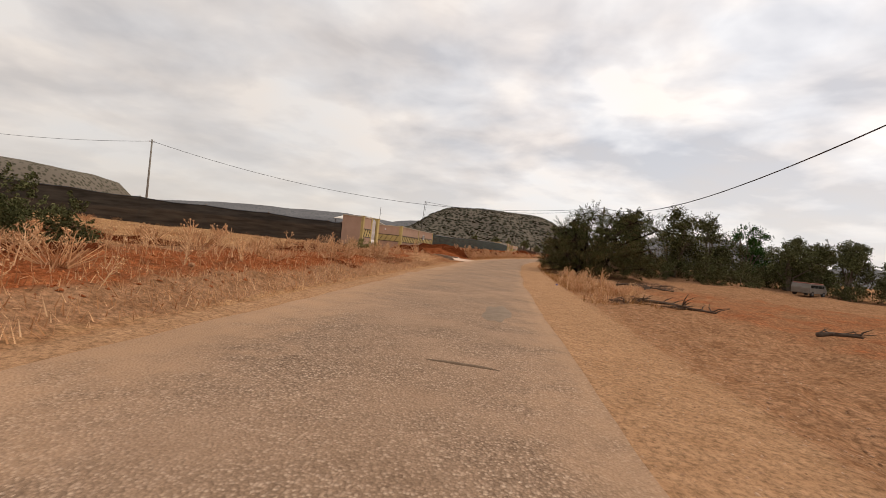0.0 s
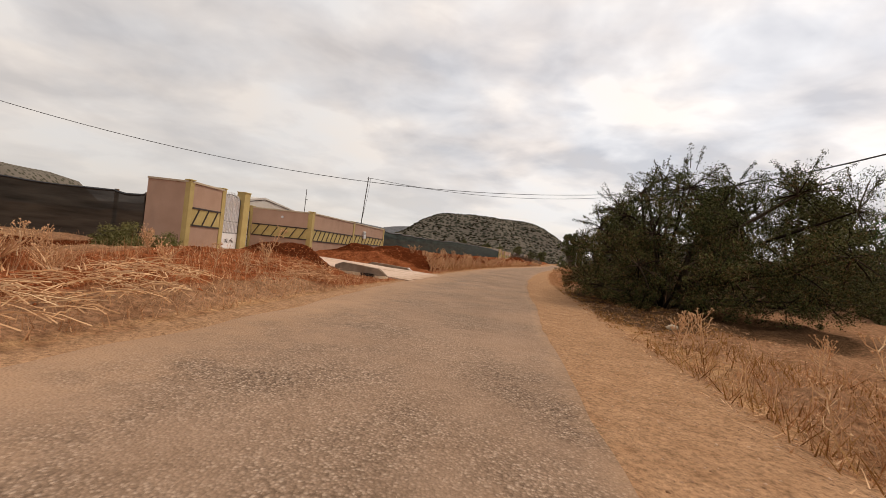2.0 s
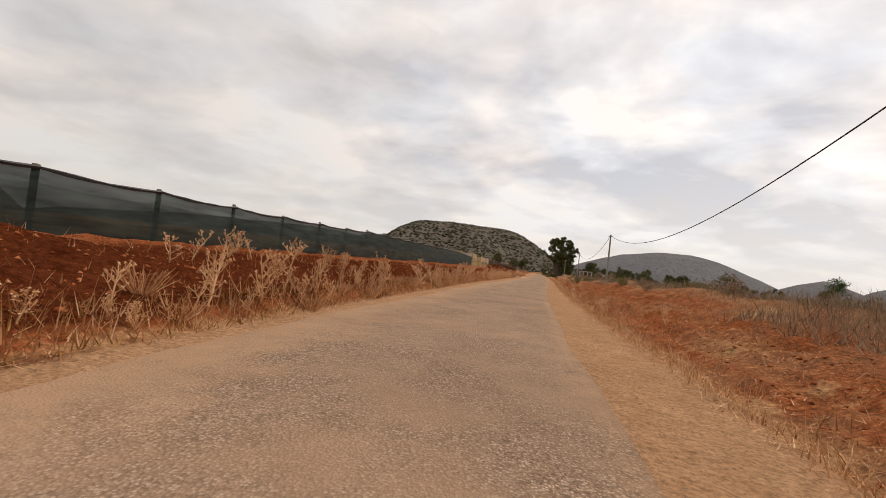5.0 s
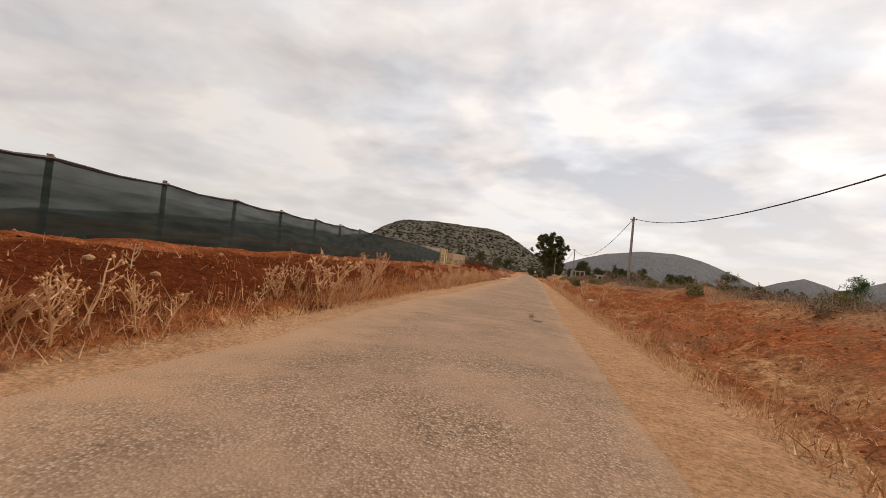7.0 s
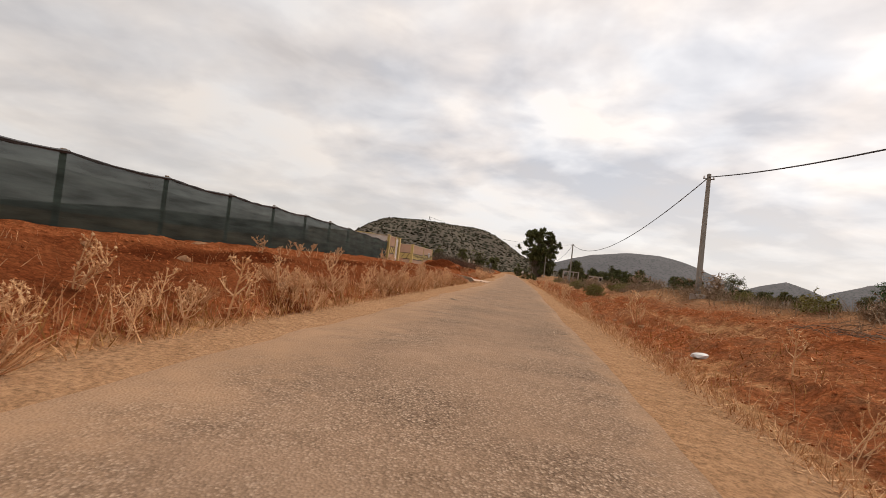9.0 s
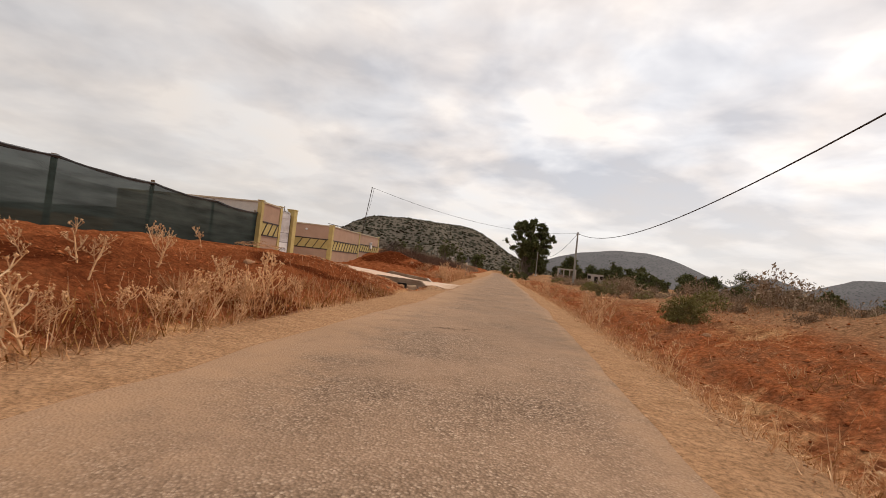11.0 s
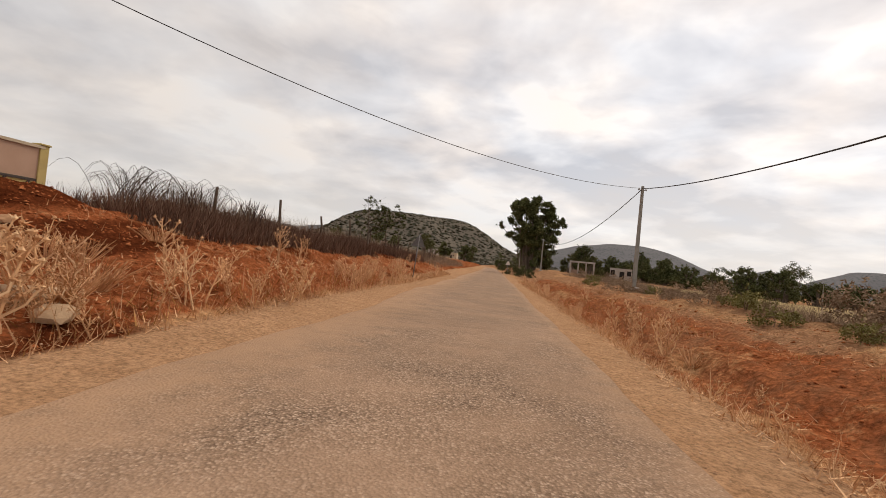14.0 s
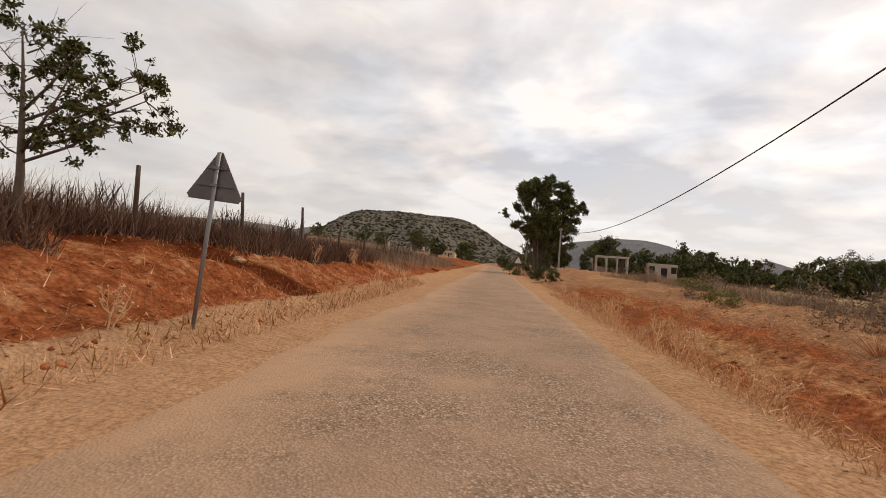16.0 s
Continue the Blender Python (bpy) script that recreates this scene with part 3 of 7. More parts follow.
def link_mesh(name, verts, faces, mat, smooth=False):
    me = bpy.data.meshes.new(name)
    me.from_pydata([tuple(v) for v in verts], [], [tuple(f) for f in faces])
    me.materials.append(mat)
    if smooth:
        me.polygons.foreach_set("use_smooth", [True] * len(me.polygons))
    me.update()
    return me


def bm_mesh(name, bm, mat, smooth=False):
    me = bpy.data.meshes.new(name)
    bm.to_mesh(me)
    bm.free()
    me.materials.append(mat)
    if smooth:
        me.polygons.foreach_set("use_smooth", [True] * len(me.polygons))
    return me


def part(name, bm, mat, parent=None, label="", smooth=False):
    """Links a bmesh (or a finished mesh) as one mesh object, under a thing or a part."""
    ob = new(name, bm if isinstance(bm, bpy.types.Mesh) else bm_mesh(name, bm, mat, smooth))
    if parent is not None:
        ob.parent = parent
    return tagged(ob, label)


def empty(name, m, label, category, group="", kind=""):
    ob = new(name)
    ob.empty_display_size = 0.2
    ob.matrix_world = m
    return tagged(ob, label, category, group, kind)


def box(bm, x0, y0, z0, x1, y1, z1, bevel=0.0):
    r = bmesh.ops.create_cube(bm, size=1)
    bmesh.ops.scale(bm, vec=(x1 - x0, y1 - y0, z1 - z0), verts=r["verts"])
    bmesh.ops.translate(bm, vec=((x0 + x1) / 2, (y0 + y1) / 2, (z0 + z1) / 2), verts=r["verts"])
    if bevel:
        es = list({e for v in r["verts"] for e in v.link_edges})
        bmesh.ops.bevel(bm, geom=es, offset=bevel, segments=1, affect="EDGES")
    return bm


def prism(bm, outline, y0, y1):
    """An outline in x, z pulled from y0 to y1."""
    a = [bm.verts.new((x, y0, z)) for x, z in outline]
    b = [bm.verts.new((x, y1, z)) for x, z in outline]
    n = len(a)
    bm.faces.new(a)
    bm.faces.new(b[::-1])
    for i in range(n):
        bm.faces.new((a[i], b[i], b[(i + 1) % n], a[(i + 1) % n]))
    bmesh.ops.recalc_face_normals(bm, faces=bm.faces)
    return bm


class Tubes:
    """Gathers tapered tubes and leaves as plain lists, for one mesh."""

    def __init__(self):
        self.v, self.f = [], []

    def tube(self, pts, radii, sides=5):
        base = len(self.v)
        pts = [Vector(p) for p in pts]
        for i, p in enumerate(pts):
            d = (pts[min(i + 1, len(pts) - 1)] - pts[max(i - 1, 0)])
            d = d.normalized() if d.length > 1e-6 else Vector((0, 0, 1))
            a = d.cross(Vector((0.31, 0.92, 0.23))).normalized()
            b = d.cross(a)
            for k in range(sides):
                t = 6.28318 * k / sides
                self.v.append(p + radii[i] * (a * math.cos(t) + b * math.sin(t)))
        for i in range(len(pts) - 1):
            for k in range(sides):
                q, r = base + i * sides, base + (i + 1) * sides
                self.f.append((q + k, q + (k + 1) % sides, r + (k + 1) % sides, r + k))
        self.f.append(tuple(base + k for k in range(sides))[::-1])
        self.f.append(tuple(base + (len(pts) - 1) * sides + k for k in range(sides)))

    def ball(self, p, r, rng, squash=1.0):
        """A rough lump of eight corners."""
        base = len(self.v)
        for d in ((1, 0, 0), (0, 1, 0), (-1, 0, 0), (0, -1, 0), (0, 0, 1), (0, 0, -1)):
            self.v.append(Vector(p) + Vector((d[0], d[1], d[2] * squash)) * r * rng.uniform(0.75, 1.25))
        for a, b in ((0, 1), (1, 2), (2, 3), (3, 0)):
            self.f.append((base + a, base + b, base + 4))
            self.f.append((base + b, base + a, base + 5))

    def spike(self, p, d, w):
        """One thin pointed blade from p along d."""
        q = len(self.v)
        side = d.cross(Vector((0.3, 0.5, 0.8))).normalized() * w
        self.v += [p - side, p + side, p + d]
        self.f.append((q, q + 1, q + 2))

    def mesh(self, name, mat, smooth=False):
        return link_mesh(name, self.v, self.f, mat, smooth)


def leaves(name, mat, spots, n, length, width, seed, droop=0.0, shell=0.5):
    """A crown of n separate pointed leaves, set in lumps; spots: rows of (x, y, z, radius)."""
    r = np.random.RandomState(seed)
    sp = np.array(spots, float)
    wgt = sp[:, 3] ** 2
    pick = r.choice(len(sp), n, p=wgt / wgt.sum())
    d = r.normal(size=(n, 3))
    d /= np.linalg.norm(d, axis=1)[:, None]
    rad = sp[pick, 3] * (shell + (1 - shell) * r.rand(n)) * (0.8 + 0.35 * r.rand(n))
    c = sp[pick, :3] + d * rad[:, None] * (1, 1, 0.85)
    ax = d * 0.5 + r.normal(size=(n, 3)) * 0.8
    ax[:, 2] -= droop
    ax /= np.linalg.norm(ax, axis=1)[:, None]
    side = np.cross(ax, r.normal(size=(n, 3)))
    side /= np.linalg.norm(side, axis=1)[:, None] + 1e-9
    ln = length * (0.6 + 0.8 * r.rand(n))[:, None]
    wd = width * (0.6 + 0.8 * r.rand(n))[:, None]
    v = np.stack([c - ax * ln / 2, c + side * wd / 2, c + ax * ln / 2, c - side * wd / 2], 1).reshape(-1, 3)
    me = bpy.data.meshes.new(name)
    me.vertices.add(4 * n)
    me.vertices.foreach_set("co", v.ravel())
    me.loops.add(4 * n)
    me.loops.foreach_set("vertex_index", np.arange(4 * n))
    me.polygons.add(n)
    me.polygons.foreach_set("loop_start", np.arange(0, 4 * n, 4))
    me.materials.append(mat)
    me.update(calc_edges=True)
    return me


def blades(name, mat, pos, height, width, seed, lean=0.45):
    """Thin upright blades, one triangle each, at the given places."""
    r = np.random.RandomState(seed)
    n = len(pos)
    a = r.uniform(0, 6.283, n)
    h = height * (0.45 + 0.85 * r.rand(n))
    w = width * (0.6 + 0.8 * r.rand(n))
    s = np.stack([np.cos(a), np.sin(a), 0 * a], 1) * w[:, None] / 2
    tip = np.stack([r.normal(0, lean, n) * h, r.normal(0, lean, n) * h, h], 1)
    v = np.stack([pos - s, pos + s, pos + tip], 1).reshape(-1, 3)
    me = bpy.data.meshes.new(name)
    me.vertices.add(3 * n)
    me.vertices.foreach_set("co", v.ravel())
    me.loops.add(3 * n)
    me.loops.foreach_set("vertex_index", np.arange(3 * n))
    me.polygons.add(n)
    me.polygons.foreach_set("loop_start", np.arange(0, 3 * n, 3))
    me.materials.append(mat)
    me.update(calc_edges=True)
    return me


def lumps(name, mat, pos, size, seed, squash=0.7):
    """Loose lumps of earth or gravel, five corners each, lying at the given places."""
    r = np.random.RandomState(seed)
    n = len(pos)
    base = np.array([(1, 0, -0.3), (0, 1, -0.3), (-1, 0, -0.3), (0, -1, -0.3), (0.2, -0.15, 0.62)], float) * (1, 1, squash)
    a = r.uniform(0, 6.283, n)
    rot = np.stack([np.stack([np.cos(a), -np.sin(a)], 1), np.stack([np.sin(a), np.cos(a)], 1)], 1)
    sz = size * (0.4 + 1.3 * r.rand(n) ** 2.2)
    pts = base[None] * r.uniform(0.5, 1.5, (n, 5, 1)) * sz[:, None, None]
    pts[:, :, :2] = np.einsum("nij,nkj->nki", rot, pts[:, :, :2])
    v = (pts + pos[:, None]).reshape(-1, 3)
    tri = np.array([(0, 1, 4), (1, 2, 4), (2, 3, 4), (3, 0, 4), (3, 2, 1), (3, 1, 0)])
    idx = (tri[None] + 5 * np.arange(n)[:, None, None]).reshape(-1)
    me = bpy.data.meshes.new(name)
    me.vertices.add(5 * n)
    me.vertices.foreach_set("co", v.ravel())
    me.loops.add(len(idx))
    me.loops.foreach_set("vertex_index", idx)
    me.polygons.add(6 * n)
    me.polygons.foreach_set("loop_start", np.arange(0, 18 * n, 3))
    me.materials.append(mat)
    me.update(calc_edges=True)
    return me


def scatter(n, y0, y1, u0, u1, seed, keep=None):
    """n places on the ground within a stretch of the roadside."""
    r = np.random.RandomState(seed)
    y, u = r.uniform(y0, y1, n), r.uniform(u0, u1, n)
    if keep is not None:
        k = keep(u, y)
        y, u = y[k], u[k]
    return np.stack([road_x(y) + u, y, land(u, y)], 1)


def off_apron(u, y):
    return ~(((y > 43.2) & (y < 52.2) & (u < -3)) | ((y > 158.4) & (y < 167.6) & (u < -3)))

# ---- ground, road, hills ----
def steps(*spans):
    out = []
    for a, b, d in spans:
        out += list(np.arange(a, b - 1e-6, d))
    return np.array(out + [spans[-1][1]])


def build_ground():
    us = steps((-2600, -600, 250), (-600, -200, 50), (-200, -60, 14), (-60, -20, 2.5), (-20, -11, 0.6), (-11, -4, 0.16), (-4, -3, 0.25), (-3, 1.5, 0.75), (1.5, 8, 0.16), (8, 9, 0.25), (9, 20, 0.6), (20, 60, 2.5), (60, 200, 14), (200, 600, 50), (600, 2600, 250))
    ys = steps((-140, -20, 6), (-20, 2, 1), (2, 210, 0.3), (210, 250, 1), (250, 330, 3), (330, 600, 15), (600, 3400, 200))
    U, Y = np.meshgrid(us, ys)
    Z = land(U, Y)
    X = road_x(Y) + U
    nu, ny = len(us), len(ys)
    verts = np.stack([X, Y, Z], -1).reshape(-1, 3)
    i = np.arange(ny - 1)[:, None] * nu + np.arange(nu - 1)[None]
    faces = np.stack([i, i + 1, i + nu + 1, i + nu], -1).reshape(-1, 4)
    me = link_mesh("ground", verts, faces, EARTH, True)
    u, y = U.ravel(), Y.ravel()

    def ease(v, a, b):
        return np.clip((v - a) / (b - a), 0, 1)

    # bare red soil of the dug banks and ditches
    red = 1.35 * ease(-u, 4.3, 4.9) * ease(-u, 15, 12) * ease(y, 34, 40)
    red = np.maximum(red, (0.62 + 0.35 * ease(y, 10, 20)) * ease(-u, 5.2, 6) * ease(-u, 10.5, 8.5) * ease(y, 42, 36))
    red = np.maximum(red, ease(u, 3.0, 3.8) * ease(u, 11.5 - 2 * ease(y, 130, 165), 8.5 - 2 * ease(y, 130, 165)) * ease(y, 56, 62) * ease(y, 250, 220) * 0.60)
    red = np.maximum(red, 0.46 * ease(u, 4.0, 9.0) * ease(u, 60, 30) * ease(y, 40, 34))
    straw = 0.66 * ease(-u, 8, 13) * ease(y, 42, 36) + 0.5 * ease(np.abs(u), 13, 18) * ease(y, 50, 60)
    straw = np.maximum(straw, 0.55 * np.exp(-(((u + 4.55) / 0.30) ** 2)))
    straw = np.maximum(straw, 0.62 * np.exp(-(((u - 3.4) / 0.85) ** 2)) * ease(y, 20, 30))
    straw = np.maximum(straw, (0.28 + 0.22 * wave(u, 0.25 * y, 1.6, 74)) * ease(u, 3.0, 4.5) * ease(u, 13, 10) * ease(y, 56, 62))
    straw = np.maximum(straw, 0.34 * ease(-u, 5.0, 6.0) * ease(-u, 9.5, 8.5) * ease(y, 165, 172))
    straw = np.maximum(straw, 0.40 * ease(u, 6.5, 9.0) * ease(u, 24, 18) * ease(y, 130, 165))
    gold = ease(u, 17, 22) * ease(u, 70, 60) * ease(y, 176, 186) * ease(y, 262, 240)
    foot = np.interp(y, [183, 194], [-4.25, -5.2])
    dust = ease(u - foot, -0.4, 0.0) * ease(u, 3.3, 2.6)
    fresh = np.clip(heaps(u, y) * 5.0, 0, 1.3) * (u < 0)
    # left bank face: deeper dug red, with the face's shade put into the colour
    fresh = np.maximum(fresh, np.interp(y, [52.5, 54.5, 62, 85, 110, 157], [0, 0.8, 0.85, 0.8, 0.5, 0.5]) * ease(-u, 4.6, 5.2) * ease(-u, 10.5, 8.5) * (y < 157))
    fresh = np.maximum(fresh, 1.1 * ease(-u, 4.9, 5.6) * ease(-u, 10.5, 9) * ease(y, 15, 18) * ease(y, 28.5, 26) * ease(wave(u, y, 0.8, 73), -0.5, 0.0))
    fresh = np.maximum(fresh, 1.0 * ease(wave(u, y, 0.55, 71), 0.05, 0.4) * ease(-u, 5.6, 7) * ease(-u, 24, 14) * ease(y, 42, 36))
    fresh = np.maximum(fresh, np.where(u > 0, 0.36, 0.75) * ease(wave(u, y, 0.9, 72), 0.2, 0.6) * ease(np.abs(u), 3.2, 4.5) * ease(np.abs(u), 10, 8) * ease(y, 56, 62))
    # brown leaf litter, extended and deepened to stand for shadow at the acacia's foot
    litter = 1.15 * ease(u, 2.3, 3.4) * ease(u, 12, 9) * ease(y, 36, 40) * ease(y, 53, 49)
    litter = np.maximum(litter, 0.60 * ease(u, 8.2, 10.5) * ease(u, 40, 22) * ease(y, 56, 66) * ease(y, 235, 215))
    for name, val in (("red", red), ("straw", straw), ("dust", dust), ("gold", gold), ("litter", litter), ("fresh", fresh)):
        me.attributes.new(name, "FLOAT", "POINT").data.foreach_set("value", np.asarray(val, np.float32))
    return tagged(new("ground", me), "red earth and dry stubble land beside the road", "ground", kind="structure")


def road_edge(y, side):
    if side < 0:
        return np.interp(y, [0, 20, 60, 90, 115, 150, 400], [-3.9, -4.05, -4.0, -3.75, -3.45, -3.2, -3.2]) + 0.16 * wave(0 * y, y, 0.5, 21) + 0.06 * wave(0 * y, y, 2.2, 22)
    base = np.interp(y, [0, 20, 55, 90, 115, 150, 400], [1.2, 0.92, 1.0, 1.35, 1.62, 1.72, 1.75])
    return base + 0.06 * wave(0 * y, y, 0.6, 23) + 0.018 * wave(0 * y, y, 3.1, 24)


def build_road():
    ys = steps((-130, -10, 3), (-10, 210, 0.35), (210, 420, 4))
    k = 23
    t = np.linspace(0, 1, k)
    lo, hi = road_edge(ys, -1), road_edge(ys, 1)
    U = lo[:, None] * (1 - t) + hi[:, None] * t
    Y = np.repeat(ys[:, None], k, 1)
    Z = 0.022 + 0.035 * (1 - (2 * t - 1) ** 2)[None] + 0.008 * wave(U, Y, 1.1, 25) + 0.004 * wave(U, Y, 4.0, 26) + np.interp(Y, [0, 270, 360, 420], [0, 0, 0.1, 0.1])
    X = road_x(Y) + U
    n = len(ys)
    top = np.stack([X, Y, Z], -1)
    left, right = top[:, 0].copy(), top[:, -1].copy()
    left[:, 2] = right[:, 2] = -0.12
    left[:, 0] -= 0.35
    right[:, 0] += 0.02
    verts = np.concatenate([top.reshape(-1, 3), left, right])
    faces = []
    for i in range(n - 1):
        a = i * k
        faces += [(a + j, a + j + 1, a + k + j + 1, a + k + j) for j in range(k - 1)]
        faces.append((n * k + i, a, a + k, n * k + i + 1))
        faces.append((a + k - 1, n * k + n + i, n * k + n + i + 1, a + 2 * k - 1))
    me = link_mesh("road", verts, faces, ASPHALT, True)
    d = np.maximum(np.clip((lo[:, None] + 2.1 - U) / 2.2, 0, 1), np.clip((U - hi[:, None] + np.interp(ys, [12, 30, 50, 75], [1.3, 0.35, 0.35, 0.8])[:, None]) / np.interp(ys, [12, 30, 50, 75], [1.5, 0.55, 0.55, 1.0])[:, None], 0, 1) * 0.75)
    d = np.concatenate([d.ravel(), np.ones(2 * n)])
    me.attributes.new("dusty", "FLOAT", "POINT").data.foreach_set("value", d.astype(np.float32))
    return tagged(new("road", me), "narrow worn asphalt country road with dusty ragged edges", "road", kind="structure")


def heap(name, cx, cy, z0, rx, ry, h, mat, label, profile, seed, turn=0.0, n=72, kind="structure", rough=1.0):
    """A hill as a radial height field: profile gives the height at parts of the radius."""
    rings = 30
    ps, hs = zip(*profile)
    verts, faces = [], []
    for i in range(rings + 1):
        t = (i / rings) ** 0.8
        for k in range(n):
            a = 6.28318 * k / n
            wob = 1 + rough * (0.10 * math.sin(3 * a + seed) + 0.06 * math.sin(7 * a + 2 * seed))
            x, y = rx * t * math.cos(a) * wob, ry * t * math.sin(a) * wob
            z = h * float(np.interp(t, ps, hs)) * (1 + rough * 0.05 * math.sin(5 * a + seed * 1.7) * t)
            z += rough * h * 0.022 * float(wave(x, y, 9.0 / max(rx, ry), seed)) * (1 - 0.5 * t) + rough * h * 0.012 * float(wave(x, y, 30.0 / max(rx, ry), seed + 1))
            c, s = math.cos(turn), math.sin(turn)
            verts.append((x * c - y * s, x * s + y * c, z))
    for i in range(rings):
        for k in range(n):
            a, b = i * n + k, i * n + (k + 1) % n
            faces.append((a, a + n, b + n, b))
    ob = new(name, link_mesh(name, verts, faces, mat, True))
    ob.location = (cx, cy, z0)
    return tagged(ob, label, "hill", kind=kind)


build_ground()
build_road()
HILL = heap("backdrop_hill", -150, 1600, -6, 490, 600, 127, ROCKY, "flat-topped rocky hill dotted with dark scrub",
            [(0, 1), (0.22, 0.985), (0.33, 0.93), (0.42, 0.73), (0.51, 0.48), (0.63, 0.25), (0.82, 0.09), (1, 0)], 2)
heap("backdrop_mesa", -364, 226, -4, 128, 90, 29, MESA, "low pale mesa with speckled scrub", [(0, 1), (0.66, 0.98), (0.78, 0.86), (0.88, 0.45), (1, 0)], 5, 1.047, rough=0.35)
heap("backdrop_ridge", -1150, 2150, -20, 1150, 420, 128, FAR, "long bluish ridge far off, haze tinted in its colour", [(0, 0.86), (0.3, 0.9), (0.5, 0.72), (0.7, 0.62), (1, 0)], 4, 0.1)
heap("backdrop_ridge", -330, 1700, -20, 420, 300, 104, FAR, "long bluish ridge far off, haze tinted in its colour", [(0, 1), (0.4, 0.85), (0.7, 0.5), (1, 0)], 8, 0.0)
heap("backdrop_ridge", 760, 2400, -25, 590, 420, 182, FAR, "long bluish ridge far off, haze tinted in its colour", [(0, 1), (0.15, 0.985), (0.35, 0.86), (0.6, 0.58), (0.75, 0.38), (0.88, 0.16), (1, 0)], 6, -0.2, rough=0.6)
heap("backdrop_ridge", 1370, 2330, -25, 270, 300, 125, FAR, "long bluish ridge far off, haze tinted in its colour", [(0, 1), (0.25, 0.84), (0.6, 0.5), (1, 0)], 9, 0.2, rough=0.7)
heap("backdrop_ridge", 1690, 2110, -25, 430, 330, 152, FAR, "long bluish ridge far off, haze tinted in its colour", [(0, 1), (0.3, 0.93), (0.6, 0.62), (1, 0)], 10, 0.1, rough=0.7)
heap("backdrop_ridge", 2150, 2000, -25, 560, 420, 150, FAR, "long bluish ridge far off, haze tinted in its colour", [(0, 1), (0.4, 0.9), (0.7, 0.5), (1, 0)], 11, 0.2)
heap("backdrop_ridge", 2500, 900, -25, 500, 700, 150, FAR, "long bluish ridge far off, haze tinted in its colour", [(0, 1), (0.4, 0.9), (0.7, 0.5), (1, 0)], 12, 0.2)
heap("backdrop_ridge", -1900, 300, -25, 500, 900, 170, FAR, "long bluish ridge far off, haze tinted in its colour", [(0, 1), (0.4, 0.9), (0.7, 0.5), (1, 0)], 13, 0.2)
heap("backdrop_ridge", 300, -1300, -25, 1500, 400, 130, FAR, "long bluish ridge far off, haze tinted in its colour", [(0, 1), (0.4, 0.9), (0.7, 0.5), (1, 0)], 14, 0.0)

# ---- walls, gates, aprons, fences, poles ----
def along(a, b):
    """The pose at a that turns x towards b, and the length between them."""
    a, b = Vector(a), Vector(b)
    d = b - a
    return pose(a.x, a.y, a.z, 0, 0, math.degrees(math.atan2(d.y, d.x))), Vector((d.x, d.y)).length


def panel(parent, a, b, z0, h0, h1, bars, thick=0.18, side=-1, frieze=True, mat=None):
    """One bay of rendered wall from a to b: body, coping, and a sunk ochre frieze with dark slanting bars on the road side."""
    m, n = along((*a, 0), (*b, 0))
    holder = part("bay", prism(bmesh.new(), [(0, z0), (n, z0), (n, h1 - 0.06), (0, h0 - 0.06)], -thick / 2, thick / 2), mat or PLASTER, parent)
    holder.matrix_world = m
    part("coping", prism(bmesh.new(), [(0, h0 - 0.06), (n, h1 - 0.06), (n, h1 + 0.02), (0, h0 + 0.02)], -thick / 2 - 0.05, thick / 2 + 0.05), CREAM, holder, "cream coping")
    if not frieze:
        return holder
    y0, y1 = side * thick / 2, side * (thick / 2 + 0.012)
    lo, hi = min(y0, y1), max(y0, y1)
    f0, f1 = 0.43, 0.66

    def zat(x, f):
        return z0 + f * ((h0 + (h1 - h0) * x / n) - z0)

    x0, x1 = 0.16, n - 0.16
    part("frieze", prism(bmesh.new(), [(x0, zat(x0, f0)), (x1, zat(x1, f0)), (x1, zat(x1, f1)), (x0, zat(x0, f1))], lo, hi), OCHRE, holder, "ochre painted band")
    lo2, hi2 = min(y0, side * (thick / 2 + 0.045)), max(y0, side * (thick / 2 + 0.045))
    for f in (f0, f1):
        part("moulding", prism(bmesh.new(), [(x0, zat(x0, f) - 0.035), (x1, zat(x1, f) - 0.035), (x1, zat(x1, f) + 0.035), (x0, zat(x0, f) + 0.035)], lo2, hi2), DARKTRIM, holder)
    for k in range(bars):
        xa = x0 + (x1 - x0) * (k + 0.08) / bars
        xb = min(xa + 0.42, x1)
        part("slanting_bar", prism(bmesh.new(), [(xa - 0.03, zat(xa, f0)), (xa + 0.03, zat(xa, f0)), (xb + 0.03, zat(xb, f1)), (xb - 0.03, zat(xb, f1))], lo2 + 0.004 * side, hi2 + 0.004 * side), DARKTRIM, holder)
    return holder


def pillar(parent, x, y, z0, z1, w, turn):
    bm = box(bmesh.new(), -w / 2, -w / 2, z0, w / 2, w / 2, z1, 0.012)
    ob = part("pillar", bm, OCHRE, parent, "ochre painted pillar")
    ob.matrix_world = pose(x, y, 0, 0, 0, turn)
    part("cap", box(bmesh.new(), -w / 2 - 0.03, -w / 2 - 0.03, z1, w / 2 + 0.03, w / 2 + 0.03, z1 + 0.05, 0.01), OCHRE, ob)
    return ob


def scroll(t, x, z, r, turns, seed):
    pts = []
    for i in range(13):
        a = seed + turns * 6.283 * i / 12
        q = r * (1 - 0.75 * i / 12)
        pts.append((x + q * math.cos(a), -0.035, z + q * math.sin(a)))
    t.tube(pts, [0.011] * 13, 4)


